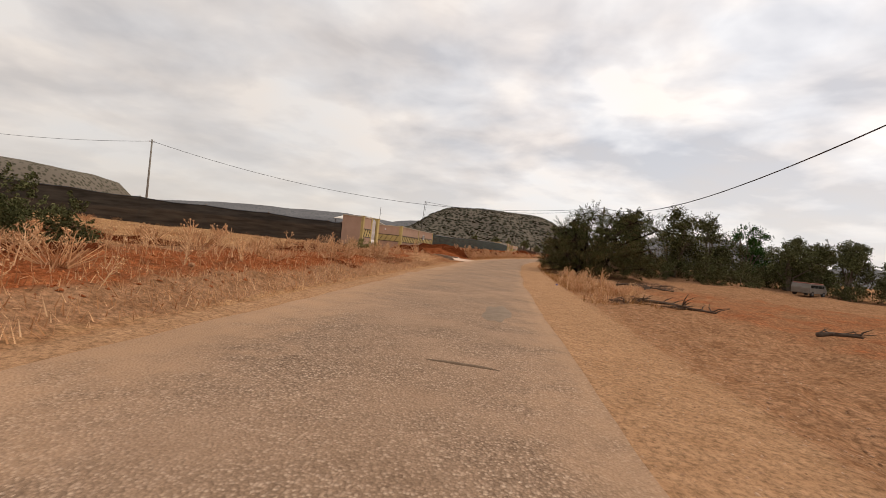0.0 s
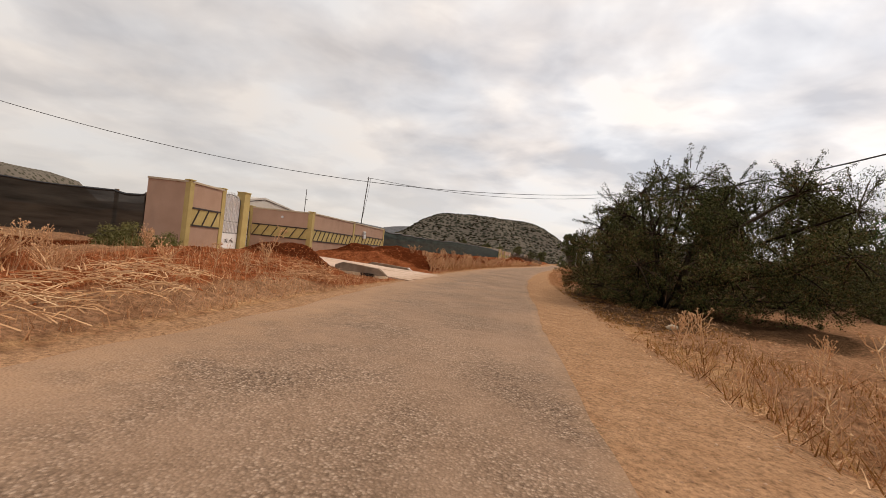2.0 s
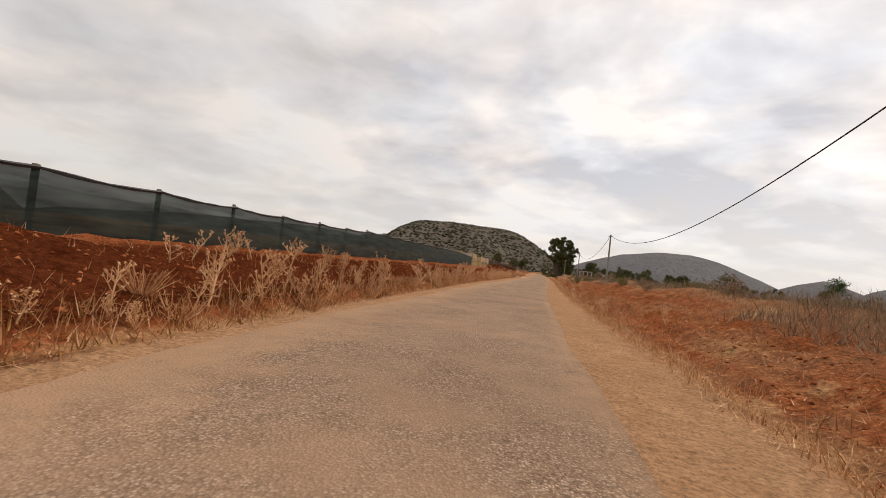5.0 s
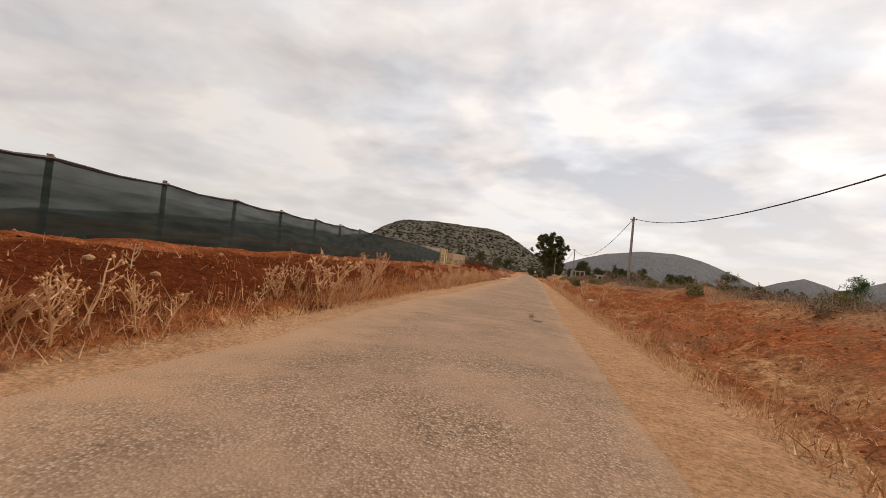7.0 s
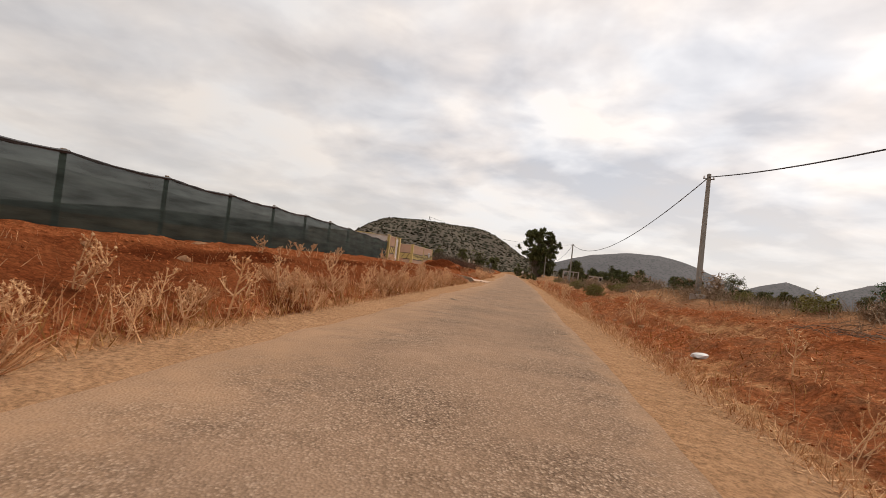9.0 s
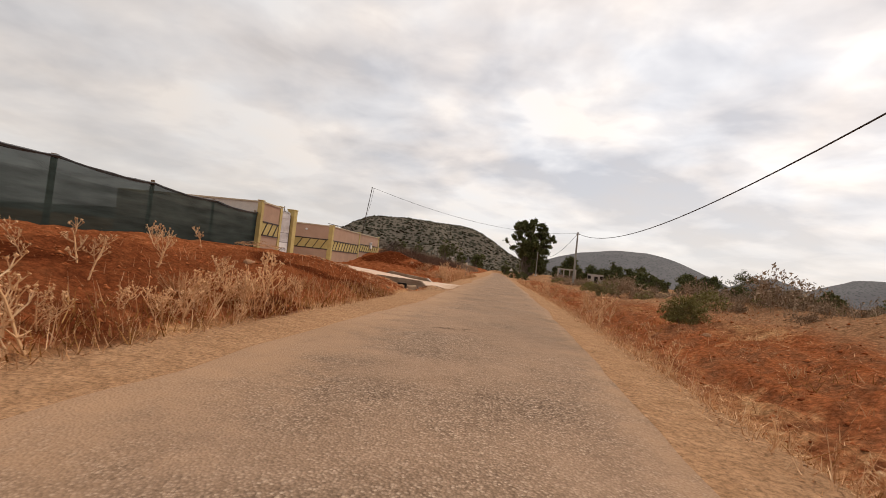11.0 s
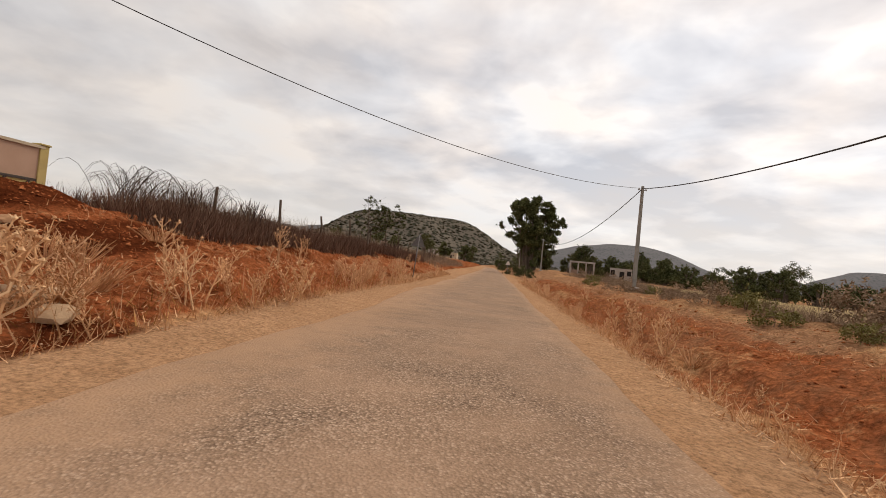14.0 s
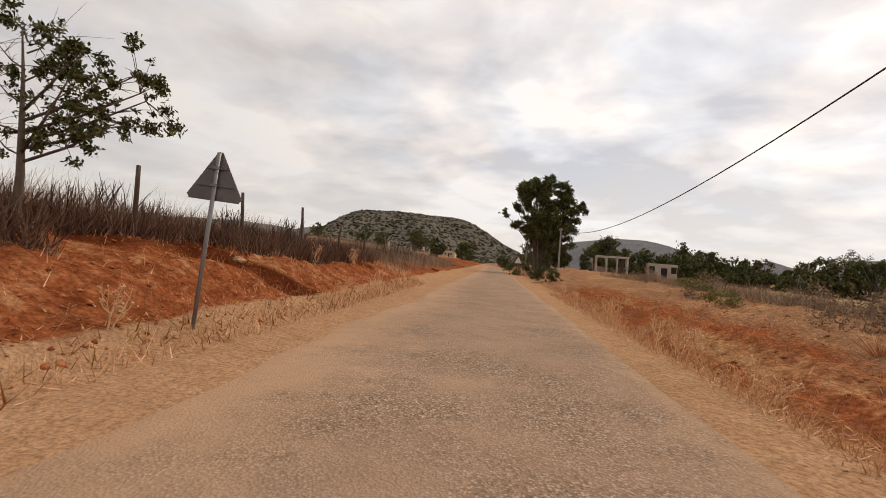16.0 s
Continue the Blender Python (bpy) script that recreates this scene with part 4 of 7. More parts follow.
def gate_leaf(parent, a, b, z0, ha, hb, label):
    """A leaf of painted iron: solid foot with scrollwork, upright rods to a curved top rail, small spikes."""
    m, n = along((*a, 0), (*b, 0))
    
    def top(x):
        s = x / n
        return ha + (hb - ha) * s + 0.16 * math.sin(math.pi * min(1, max(0, s)))

    outline = [(0.03, z0), (n - 0.03, z0)] + [(0.03 + (n - 0.06) * (1 - i / 10), top(0.03 + (n - 0.06) * (1 - i / 10)) - 0.02) for i in range(11)]
    leaf = part("leaf", prism(bmesh.new(), outline, -0.006, 0.006), WHITE, parent, label)
    leaf.matrix_world = m
    part("foot_panel", box(bmesh.new(), 0.05, -0.02, z0 + 0.02, n - 0.05, 0.02, z0 + 0.75, 0.01), WHITE, leaf)
    fr = Tubes()
    xs = [0.03 + (n - 0.06) * i / 10 for i in range(11)]
    fr.tube([(x, 0, top(x)) for x in xs], [0.028] * 11, 5)
    fr.tube([(0.03, 0, z0), (0.03, 0, top(0.03))], [0.028] * 2, 5)
    fr.tube([(n - 0.03, 0, z0), (n - 0.03, 0, top(n))], [0.028] * 2, 5)
    fr.tube([(0.03, 0, z0 + 0.78), (n - 0.03, 0, z0 + 0.78)], [0.026] * 2, 5)
    fr.tube([(0.03, 0, z0 + 1.35), (n - 0.03, 0, z0 + 1.35)], [0.018] * 2, 5)
    part("frame", fr.mesh("frame", IRON), IRON, leaf, "dark iron frame")
    k = max(5, int(n / 0.13))
    for i in range(1, k):
        x = 0.03 + (n - 0.06) * i / k
        rod = Tubes()
        rod.tube([(x, -0.026, z0 + 0.75), (x, -0.026, top(x) + 0.12)], [0.02, 0.015], 5)
        part("rod", rod.mesh("rod", WHITE), WHITE, leaf)
        # solid dark strips take the place of shaded gaps between the rods
        xm = x + (n - 0.06) / k / 2
        if i < k - 1:
            part("groove", box(bmesh.new(), xm - 0.006, -0.0085, z0 + 0.82, xm + 0.006, 0.0085, top(xm) - 0.05), IRON, leaf, "thin dark strip standing for a gap")
    sc = Tubes()
    for i in range(1, k, 2):
        scroll(sc, 0.03 + (n - 0.06) * i / k, z0 + 1.5, 0.10, 1.2, i)
    tagged(part("scrolls", sc.mesh("scrolls", WHITE), WHITE, leaf), kind="stuff")
    orn = Tubes()
    for q in (-1, 1):
        for j in range(3):
            scroll(orn, n / 2 + q * (0.12 + 0.11 * j), z0 + 0.36 + 0.06 * (j % 2), 0.10, 0.9 * q, j)
    for sgn in (1, -1):
        orn2 = Tubes()
        orn2.v = [Vector((v.x, v.y * sgn, v.z)) for v in orn.v]
        orn2.f = list(orn.f)
        part("scrollwork", orn2.mesh("scrollwork", IRON), IRON, leaf, "dark iron scrollwork")
    return leaf


def compound(P, z, tops, name_label, back, meter_s, wire, side_mat=None):
    """A farm front: corner bay, pedestrian gate, thick pillar, recessed main gate, splayed bay and two long bays."""
    root = empty("boundary_wall", pose(P[0][0], P[0][1], 0), name_label, "wall")
    root.matrix_world = pose(0, 0, 0)
    turn = math.degrees(math.atan2(P[6][1] - P[4][1], P[6][0] - P[4][0]))
    side = -1
    for i, w in ((0, 0.26), (1, 0.26), (4, 0.32), (5, 0.26), (6, 0.26)):
        pillar(root, *P[i], z[i] - 0.4, tops[i] + 0.03, w, turn)
    pillar(root, *P[2], z[2] - 0.4, tops[2] + 0.06, 0.46, turn)
    pillar(root, *P[3], z[3] - 0.4, tops[3] + 0.03, 0.3, turn)
    panel(root, P[0], P[1], z[0] - 0.4, tops[0], tops[1], 3, side=side)
    panel(root, P[3], P[4], z[3] - 0.4, tops[3], tops[4], 6, side=side)
    panel(root, P[4], P[5], z[4] - 0.4, tops[4], tops[5], 10, side=side)
    panel(root, P[5], P[6], z[5] - 0.4, tops[5], tops[6], 9, side=side)
    # return walls that close the yard
    ret = (P[3][0] + (P[2][0] - P[3][0]) * 0.02, P[2][1] + 0.3)
    panel(root, (P[2][0], P[2][1] + 0.12), ret, z[2] - 0.4, tops[2] - 0.1, tops[3], 0, frieze=False)
    panel(root, back, P[0], z[0] - 0.4, tops[0] + 0.02, tops[0], 0, frieze=False, mat=side_mat)
    # gates
    ped = empty("pedestrian_gate", pose(0, 0, 0), "white iron pedestrian gate with dark scrollwork between ochre pillars", "gate")
    gate_leaf(ped, (P[1][0], P[1][1] + 0.14), (P[2][0], P[2][1] - 0.24), z[1] + 0.05, tops[1] - 0.25, tops[1] - 0.35, "white painted gate leaf")
    main = empty("driveway_gate", pose(0, 0, 0), "tall double-leaf white iron driveway gate, closed, with scrollwork foot", "gate")
    g0, g1 = Vector((ret[0], ret[1])), Vector((P[3][0], P[3][1] - 0.16))
    mid = (g0 + g1) / 2
    gate_leaf(main, g0, mid - (g1 - g0).normalized() * 0.01, z[3] + 0.05, tops[3] - 0.35, tops[3] + 0.05, "white painted gate leaf")
    gate_leaf(main, mid + (g1 - g0).normalized() * 0.01, g1, z[3] + 0.05, tops[3] + 0.05, tops[3] - 0.35, "white painted gate leaf")
    # meter box on the last bay
    a, b = Vector(P[5]), Vector(P[6])
    q = a + (b - a) * meter_s
    nrm = Vector(((b - a).y, -(b - a).x)).normalized()
    mb = empty("meter_box", pose(q.x + nrm.x * 0.09, q.y + nrm.y * 0.09, z[5] + 1.2, 0, 0, turn), "white plastic electricity meter box on the wall", "meter box")
    part("case", box(bmesh.new(), -0.2, -0.16, 0, 0.2, 0.0, 0.6, 0.03), PLASTIC, mb)
    for s in (-1, 1):
        part("window_slot", box(bmesh.new(), 0.09 * s - 0.04, -0.168, 0.34, 0.09 * s + 0.04, -0.158, 0.52), BLACKPL, mb, "dark glazed slot")
    mast = empty("service_mast", pose(wire[0], wire[1], 0), "thin steel service mast behind the wall, carrying the supply cable", "mast")
    t = Tubes()
    zb = gz(wire[0], wire[1])
    lean = wire[3]
    t.tube([(-lean, 0, zb - 0.3), (0, 0, wire[2])], [0.045, 0.035], 6)
    part("pipe", t.mesh("pipe", IRON), IRON, mast)
    t = Tubes()
    t.tube([(-0.12, 0, wire[2] - 0.12), (0.22, 0, wire[2] - 0.12)], [0.02, 0.02], 4)
    part("bracket", t.mesh("bracket", IRON), IRON, mast)
    t = Tubes()
    t.tube([(0.18, 0, wire[2] - 0.12), (0.2 - 0.2 * lean, -0.12, wire[2] - 1.5), (0.12 - 0.62 * lean, -0.2, zb + 2.6)], [0.014] * 3, 4)
    part("lead_cable", t.mesh("lead_cable", CABLE), CABLE, mast)
    # lamp on the splayed bay
    a, b = Vector(P[3]), Vector(P[4])
    q = a + (b - a) * 0.52
    nrm = Vector(((b - a).y, -(b - a).x)).normalized()
    bl = empty("wall_lamp", pose(q.x + nrm.x * 0.1, q.y + nrm.y * 0.1, tops[3] - 0.42), "round white bulkhead lamp, unlit, high on the wall", "lamp")
    t = Tubes()
    t.tube([(0, 0, 0), tuple(nrm * 0.04) + (0,), tuple(nrm * 0.1) + (0,)], [0.085, 0.085, 0.05], 12)
    part("lamp_body", t.mesh("lamp_body", PLASTIC, False), PLASTIC, bl)
    return root


PA = [(-15.8, 42.5), (-15.8, 44.75), (-15.85, 46.6), (-18.55, 51.75), (-14.98, 52.85), (-14.52, 59.2), (-14.13, 65.77)]
compound(PA, [0.3, 0.3, 0.3, 0.25, 0.2, 0.5, 0.75], [3.2, 3.16, 3.18, 2.86, 2.92, 2.84, 2.77],
         "taupe rendered farm wall with ochre pillars and slanted-bar frieze", (-17.75, 42.43), 0.30, (-14.62, 61.8, 6.85, 0.36))
PB = [(-8.37, 156.3), (-8.05, 158.2), (-7.95, 160.0), (-10.95, 165.7), (-7.18, 166.4), (-6.52, 172.8), (-5.89, 178.8)]
compound(PB, [1.0, 0.9, 0.75, 0.68, 0.62, 1.0, 1.6], [3.8, 3.72, 3.72, 3.42, 3.42, 3.4, 3.43],
         "taupe rendered farm wall with ochre pillars, broken soil against its foot", (-17.5, 157.6), 0.55, (-6.55, 176.4, 8.2, 0.72), LIME)


def antenna(x, y, z0, z1, label):
    r = empty("antenna_mast", pose(x, y, 0), label, "mast")
    t = Tubes()
    t.tube([(0, 0, z0), (0, 0, z1)], [0.035, 0.03], 6)
    part("pipe", t.mesh("pipe", IRON), IRON, r)
    t = Tubes()
    t.tube([(-0.05, 0, z1 - 1.0), (0.16, 0.1, z1 - 1.0)], [0.03, 0.03], 5)
    part("clamp", t.mesh("clamp", IRON), IRON, r)


antenna(-22.2, 66.4, gz(-22.2, 66.4) - 0.2, 5.85, "thin dark antenna mast standing in the yard")
antenna(-12.8, 171.0, gz(-12.8, 171.0) - 0.2, 5.0, "thin dark antenna mast standing in the yard")


def shed_roof():
    """Two-sided corrugated roof on thin posts, showing above the splayed wall."""
    r = empty("yard_canopy", pose(-21.0, 51.5, 0), "pale corrugated tin canopy on thin posts in the yard", "canopy")
    for name, (y0, z0), (y1, z1) in (("roof_sheet", (-0.2, 3.12), (3.0, 3.68)), ("roof_sheet", (3.02, 3.68), (9.0, 3.1))):
        n, v, f = 44, [], []
        for i in range(n + 1):
            x = -1.6 + 3.2 * i / n
            for y, z in ((y0, z0), (y1, z1)):
                v.append((x, y, z + 0.025 * math.cos(i * math.pi)))
        for i in range(n):
            f.append((2 * i, 2 * i + 2, 2 * i + 3, 2 * i + 1))
        k = len(v)
        v += [(x, y, z - 0.03) for x, y, z in v]
        f += [(a + k, d + k, c + k, b + k) for a, b, c, d in f]
        part(name, link_mesh(name, v, f, TIN), TIN, r)
    # added upright sheet: stands for a bright roof underside and hides the dark one
    part("gable_sheet", prism(bmesh.new(), [(-0.25, 2.96), (9.05, 2.9), (9.05, 3.13), (3.0, 3.73), (-0.25, 3.17)], -0.03, 0.03), LIME, r, "added pale sheet covering the dark roof underside").matrix_local = pose(1.64, 0, 0, 0, 0, 90)
    for x in (-1.45, 1.45):
        for y, z in ((0.1, 3.12), (3.0, 3.62), (8.8, 3.07)):
            t = Tubes()
            t.tube([(x, y, 0.1), (x, y, z)], [0.05, 0.05], 6)
            part("post", t.mesh("post", IRON), IRON, r)
        t = Tubes()
        t.tube([(x * 1.17, 0.0, 3.06), (x * 1.17, 3.0, 3.58), (x * 1.17, 8.9, 3.02)], [0.025] * 3, 4)
        part("beam", t.mesh("beam", IRON), IRON, r)


shed_roof()


def gate_canopy():
    """Ochre slab canopy over the recessed gate of the second farm."""
    r = empty("gate_canopy", pose(-11.05, 160.5, 0, 0, 0, 90), "ochre edged concrete canopy over the driveway gate", "canopy")
    part("slab", box(bmesh.new(), 0.0, 0.0, 3.80, 5.45, 2.6, 4.09, 0.015), OCHRE, r)
    # underside panel, darker than the ochre slab
    part("soffit", box(bmesh.new(), 0.1, 0.12, 3.70, 5.2, 2.5, 3.796), WOOD, r, "dark underside panel")
    for x in (0.2, 5.05):
        part("post", box(bmesh.new(), x - 0.04, 0.3, 0.5, x + 0.04, 0.38, 3.70, 0.01), IRON, r)


gate_canopy()


def yard_house(x, y, w, d, h, turn, label):
    r = empty("farm_house", pose(x, y, gz(x, y), 0, 0, turn), label, "house")
    part("wall", box(bmesh.new(), -w / 2, -d / 2, -0.3, w / 2, d / 2, h, 0.01), LIME, r)
    part("roof", box(bmesh.new(), -w / 2 - 0.1, -d / 2 - 0.1, h, w / 2 + 0.1, d / 2 + 0.1, h + 0.18, 0.02), CREAM, r)
    return r


yard_house(-16.4, 164.4, 4.4, 7.5, 2.6, 4, "pale rendered flat-roofed outbuilding behind the farm wall")


def roof_rack():
    """Bent pipe frame showing over the wall of the second farm."""
    r = empty("pipe_frame", pose(-8.2, 172.0, 0, 0, 0, 84), "bent dark pipe frame behind the farm wall", "frame")
    for k in range(5):
        t = Tubes()
        x = k * 0.95
        t.tube([(x, 0, 0.8), (x, 0, 3.6), (x + 0.1, 0.25, 3.85), (x + 0.1, 1.0, 3.95)], [0.03] * 4, 5)
        part("hoop", t.mesh("hoop", IRON), IRON, r)
    t = Tubes()
    t.tube([(0, 0.3, 3.86), (4.0, 0.3, 3.86)], [0.03] * 2, 5)
    part("rail", t.mesh("rail", IRON), IRON, r)


roof_rack()


def apron(y0, y1, u_out, u_in, flares, seam_seed, name_label):
    """A cast concrete drive, from the road's edge up to the gate, flaring at the road."""
    nu, ny = 30, 64
    v, f = [], []
    for i in range(nu + 1):
        s = i / nu
        flare = (1 - min(1, s / 0.2)) ** 2
        for j in range(ny + 1):
            ya, yb = y0 - flares[0] * flare, y1 + flares[1] * flare
            y = ya + (yb - ya) * j / ny
            lip = 0.16 * float(wave(0, y, 2.3, seam_seed)) + 0.09 * float(wave(0, y, 7.5, seam_seed + 1))
            u = u_out + lip * (1 - min(1, s / 0.12)) + (u_in - u_out) * s
            x = float(road_x(y)) + u
            z = max(float(land(u, y, False)), -0.01) + 0.05 + 0.008 * float(wave(u, y, 2.1, seam_seed)) + 0.006 * float(wave(u, y, 8.0, seam_seed + 2)) * (s < 0.2)
            if i == 0:
                z = 0.035
            v.append((x, y, z))
    for i in range(nu):
        for j in range(ny):
            a = i * (ny + 1) + j
            f.append((a, a + 1, a + ny + 2, a + ny + 1))
    base = len(v)
    rim = [j for j in range(ny + 1)] + [i * (ny + 1) + ny for i in range(1, nu + 1)] + [nu * (ny + 1) + j for j in range(ny - 1, -1, -1)] + [i * (ny + 1) for i in range(nu - 1, 0, -1)]
    for k in rim:
        v.append((v[k][0], v[k][1], v[k][2] - 0.3))
    for k in range(len(rim)):
        f.append((rim[k], rim[(k + 1) % len(rim)], base + (k + 1) % len(rim), base + k))
    me = link_mesh("concrete_apron", v, f, SLAB)
    bm = bmesh.new()
    bm.from_mesh(me)
    bmesh.ops.recalc_face_normals(bm, faces=bm.faces)
    bm.to_mesh(me)
    bm.free()
    lips = np.clip(1 - np.repeat(np.arange(nu + 1) / nu, ny + 1) / 0.16, 0, 1)
    me.attributes.new("lip", "FLOAT", "POINT").data.foreach_set("value", np.concatenate([lips, np.ones(len(rim))]).astype(np.float32))
    return tagged(new("concrete_apron", me), name_label, "driveway", kind="structure")


apron(44.3, 51.3, -3.9, -16.9, (0.8, -0.4), 31, "pale cast concrete driveway with dark cracks")
apron(159.7, 166.5, -3.25, -15.6, (1.0, 0.4), 32, "pale cast concrete driveway spilling onto the road edge")


def parapet(a, b, za, zb, label, chamfer=0.4):
    """A low concrete kerb wall beside a drive, its ends cut at a slant, its cast faces uneven and chipped."""
    m, n = along((*a, 0), (*b, 0))
    bm = prism(bmesh.new(), [(0, za - 1.0), (n, zb - 0.8), (n, zb - 0.30), (n - chamfer, zb), (0.32, za), (0, za - 0.14)], -0.13, 0.13)
    bmesh.ops.triangulate(bm, faces=[f for f in bm.faces if len(f.verts) > 4])
    bmesh.ops.subdivide_edges(bm, edges=list(bm.edges), cuts=3, use_grid_fill=True)
    for v in bm.verts:
        v.co += Vector((0.02, 0.022, 0.018)) * noise.noise(v.co * 4.3 + Vector((a[0], a[1], 0))) + Vector((0, 0.008, 0.008)) * noise.noise(v.co * 15)
    r = part("culvert_parapet", bm, CULVERT)
    r.matrix_world = m
    if "pale" in label:
        cut = [(n - chamfer - 0.03, zb - 0.01), (n - chamfer, zb + 0.03), (n + 0.03, zb - 0.28), (n + 0.03, zb - 0.5), (n - 0.07, zb - 0.5), (n - 0.07, zb - 0.3)]
        part("cut_end", prism(bmesh.new(), cut, -0.155, 0.155), LIME, r, "pale cut end")
    return tagged(r, label, "parapet")


parapet((-9.35, 43.88), (-7.0, 44.0), 0.46, 0.34, "weathered low concrete parapet beside the drive")
parapet((-10.5, 51.7), (-7.55, 51.55), 0.31, 0.18, "low concrete kerb beside the drive, pale cut end")
parapet((-2.35, 159.35), (1.05, 158.75), 0.42, 0.33, "weathered low concrete parapet over the culvert")
parapet((-2.7, 166.95), (0.9, 166.4), 0.54, 0.27, "low concrete kerb beside the drive, pale cut end")


def culvert(x, y, turn, label):
    """A headwall with a square pipe mouth; a near-black block stands for the shade inside."""
    r = empty("culvert_headwall", pose(x, y, 0, 0, 0, turn), label, "culvert")
    for name, b in (("abutment", (-1.75, -0.18, -0.75, -0.27, 0.2, 0.09)), ("abutment", (0.27, -0.12, -0.75, 0.9, 0.2, 0.05))):
        bm = box(bmesh.new(), *b, 0.09 if name == "abutment" else 0.02)
        bmesh.ops.subdivide_edges(bm, edges=list(bm.edges), cuts=3, use_grid_fill=True)
        for v in bm.verts:
            v.co += Vector((0.06, 0.06, 0.05)) * noise.noise(v.co * 2.6) + Vector((0.012, 0.02, 0.02)) * noise.noise(v.co * 9)
        part(name, bm, TANCON if name == "abutment" else CULVERT, r, "sandy rounded block" if name == "abutment" else "")
    part("pipe_mouth", box(bmesh.new(), -0.275, -0.02, -0.6, 0.275, 0.15, 0.10), HOLESHADE, r, "square mouth filled by a near-black block")


culvert(-0.46, 158.80, -10, "weathered concrete culvert headwall with a square black mouth")
culvert(-7.85, 43.80, 2, "half-buried concrete culvert headwall beside the drive")


def own_corners(v, faces):
    """The corners that these faces use, and the faces counted anew."""
    used = sorted({i for f in faces for i in f})
    at = {k: i for i, k in enumerate(used)}
    return [v[k] for k in used], [tuple(at[i] for i in f) for f in faces]


def net_fence(pts, spacing, h, base, label, sag=0.09, seed=1, offset=0.0, mats=None):
    """A shade-net fence: timber posts, net between them in panels, a rolled dark hem."""
    root = empty("shade_net_fence", pose(0, 0, 0), label, "fence")
    low_net, mid_net, top_net = mats or (NET, NETMID, NETBAND)
    a, b = Vector(pts[0]), Vector(pts[1])
    n = (b - a).length
    d = (b - a) / n
    nrm = Vector((d.y, -d.x))
    k = int((n - offset) / spacing)
    marks = [0.0] + [offset + spacing * i for i in range(k + 1) if offset + spacing * i > 0.3]
    if n - marks[-1] > 0.5:
        marks.append(n)
    rng = random.Random(seed)
    zt = lambda s: float(np.interp(s, [q[0] for q in h], [q[1] for q in h]))
    zb = lambda s: float(np.interp(s, [q[0] for q in base], [q[1] for q in base]))
    for s in marks:
        p = a + d * s
        t = Tubes()
        lean = rng.uniform(-0.03, 0.03)
        t.tube([(p.x - nrm.x * 0.10, p.y - nrm.y * 0.10, zb(s) - 0.5), (p.x - nrm.x * 0.10 + lean, p.y - nrm.y * 0.10, zt(s) + 0.02)], [0.105, 0.095], 4)
        post = part("post", t.mesh("post", POST_SILHOUETTE), POST_SILHOUETTE, root, "square post behind the net, coloured dark as a silhouette")
        t = Tubes()
        t.tube([(p.x - nrm.x * 0.10 + lean, p.y - nrm.y * 0.10, zt(s) + 0.02), (p.x - nrm.x * 0.10 + lean, p.y - nrm.y * 0.10, zt(s) + rng.uniform(0.09, 0.16))], [0.095, 0.09], 4)
        part("post_head", t.mesh("post_head", CULVERT), CULVERT, post, "pale post head above the hem")
    for s0, s1 in zip(marks, marks[1:]):
        m = 8
        v, f = [], []
        hem = Tubes()
        line = []
        for i in range(m + 1):
            t = i / m
            s = s0 + (s1 - s0) * t
            droop = sag * 4 * t * (1 - t) * rng.uniform(0.85, 1.15)
            p = a + d * s
            top = zt(s) - droop + 0.02
            for j in range(6):
                q = j / 5
                bulge = (0.05 * math.sin(5 * t * 3.14 + j) * (1 - q) * 0.6 + rng.uniform(-0.012, 0.012)) * min(1, 8 * t * (1 - t))
                v.append((p.x + nrm.x * (0.05 + bulge), p.y + nrm.y * (0.05 + bulge), zb(s) - 0.25 + (top - zb(s) + 0.25) * q))
            line.append((p.x + nrm.x * 0.055, p.y + nrm.y * 0.055, top))
        for i in range(m):
            for j in range(2):
                c = i * 6 + j
                f.append((c, c + 6, c + 7, c + 1))
        band = [(i * 6 + 4, i * 6 + 10, i * 6 + 11, i * 6 + 5) for i in range(m)]
        upper = [(i * 6 + j, i * 6 + 6 + j, i * 6 + 7 + j, i * 6 + 1 + j) for i in range(m) for j in (2, 3)]
        pn = part("net_panel", link_mesh("net_panel", *own_corners(v, f), low_net, True), low_net, root, "woven shade net")
        part("net_band", link_mesh("net_band", *own_corners(v, band), top_net, True), top_net, pn, "lighter single-layer band of net")
        part("net_middle", link_mesh("net_middle", *own_corners(v, upper), mid_net, True), mid_net, pn, "thinner middle stretch of net")
        hem.tube(line, [0.045 * rng.uniform(0.7, 1.4) for _ in range(m + 1)], 5)
        part("hem", hem.mesh("hem", BLACKPL), BLACKPL, pn)
    return root


net_fence([(-14.1, 66.0), (-8.5, 156.1)], 4.11, [(0, 2.62), (14, 2.72), (24, 2.87), (30, 3.09), (44, 3.18), (55, 3.32), (72, 3.42), (80, 3.32), (90, 3.12)],
          [(0, 0.95), (20, 1.0), (40, 1.1), (60, 1.2), (90, 1.3)], "dark green shade-net fence on square posts above the red bank", offset=0.1)
net_fence([(-44.2, 32.35), (-17.87, 42.46)], 5.4, [(0, 3.1), (13, 2.65), (20, 2.6), (27.5, 2.42)], [(0, 1.0), (13, 0.4), (27.5, 0.35)],
          "dusty brown shade-net fence along the stubble field", seed=2, mats=(NETBROWN,) * 3)
net_fence([(-90.0, 14.0), (-44.3, 32.3)], 5.4, [(0, 4.2), (49, 3.1)], [(0, 1.9), (49, 1.0)], "dusty brown shade-net fence along the stubble field", seed=3, mats=(NETBROWN,) * 3)


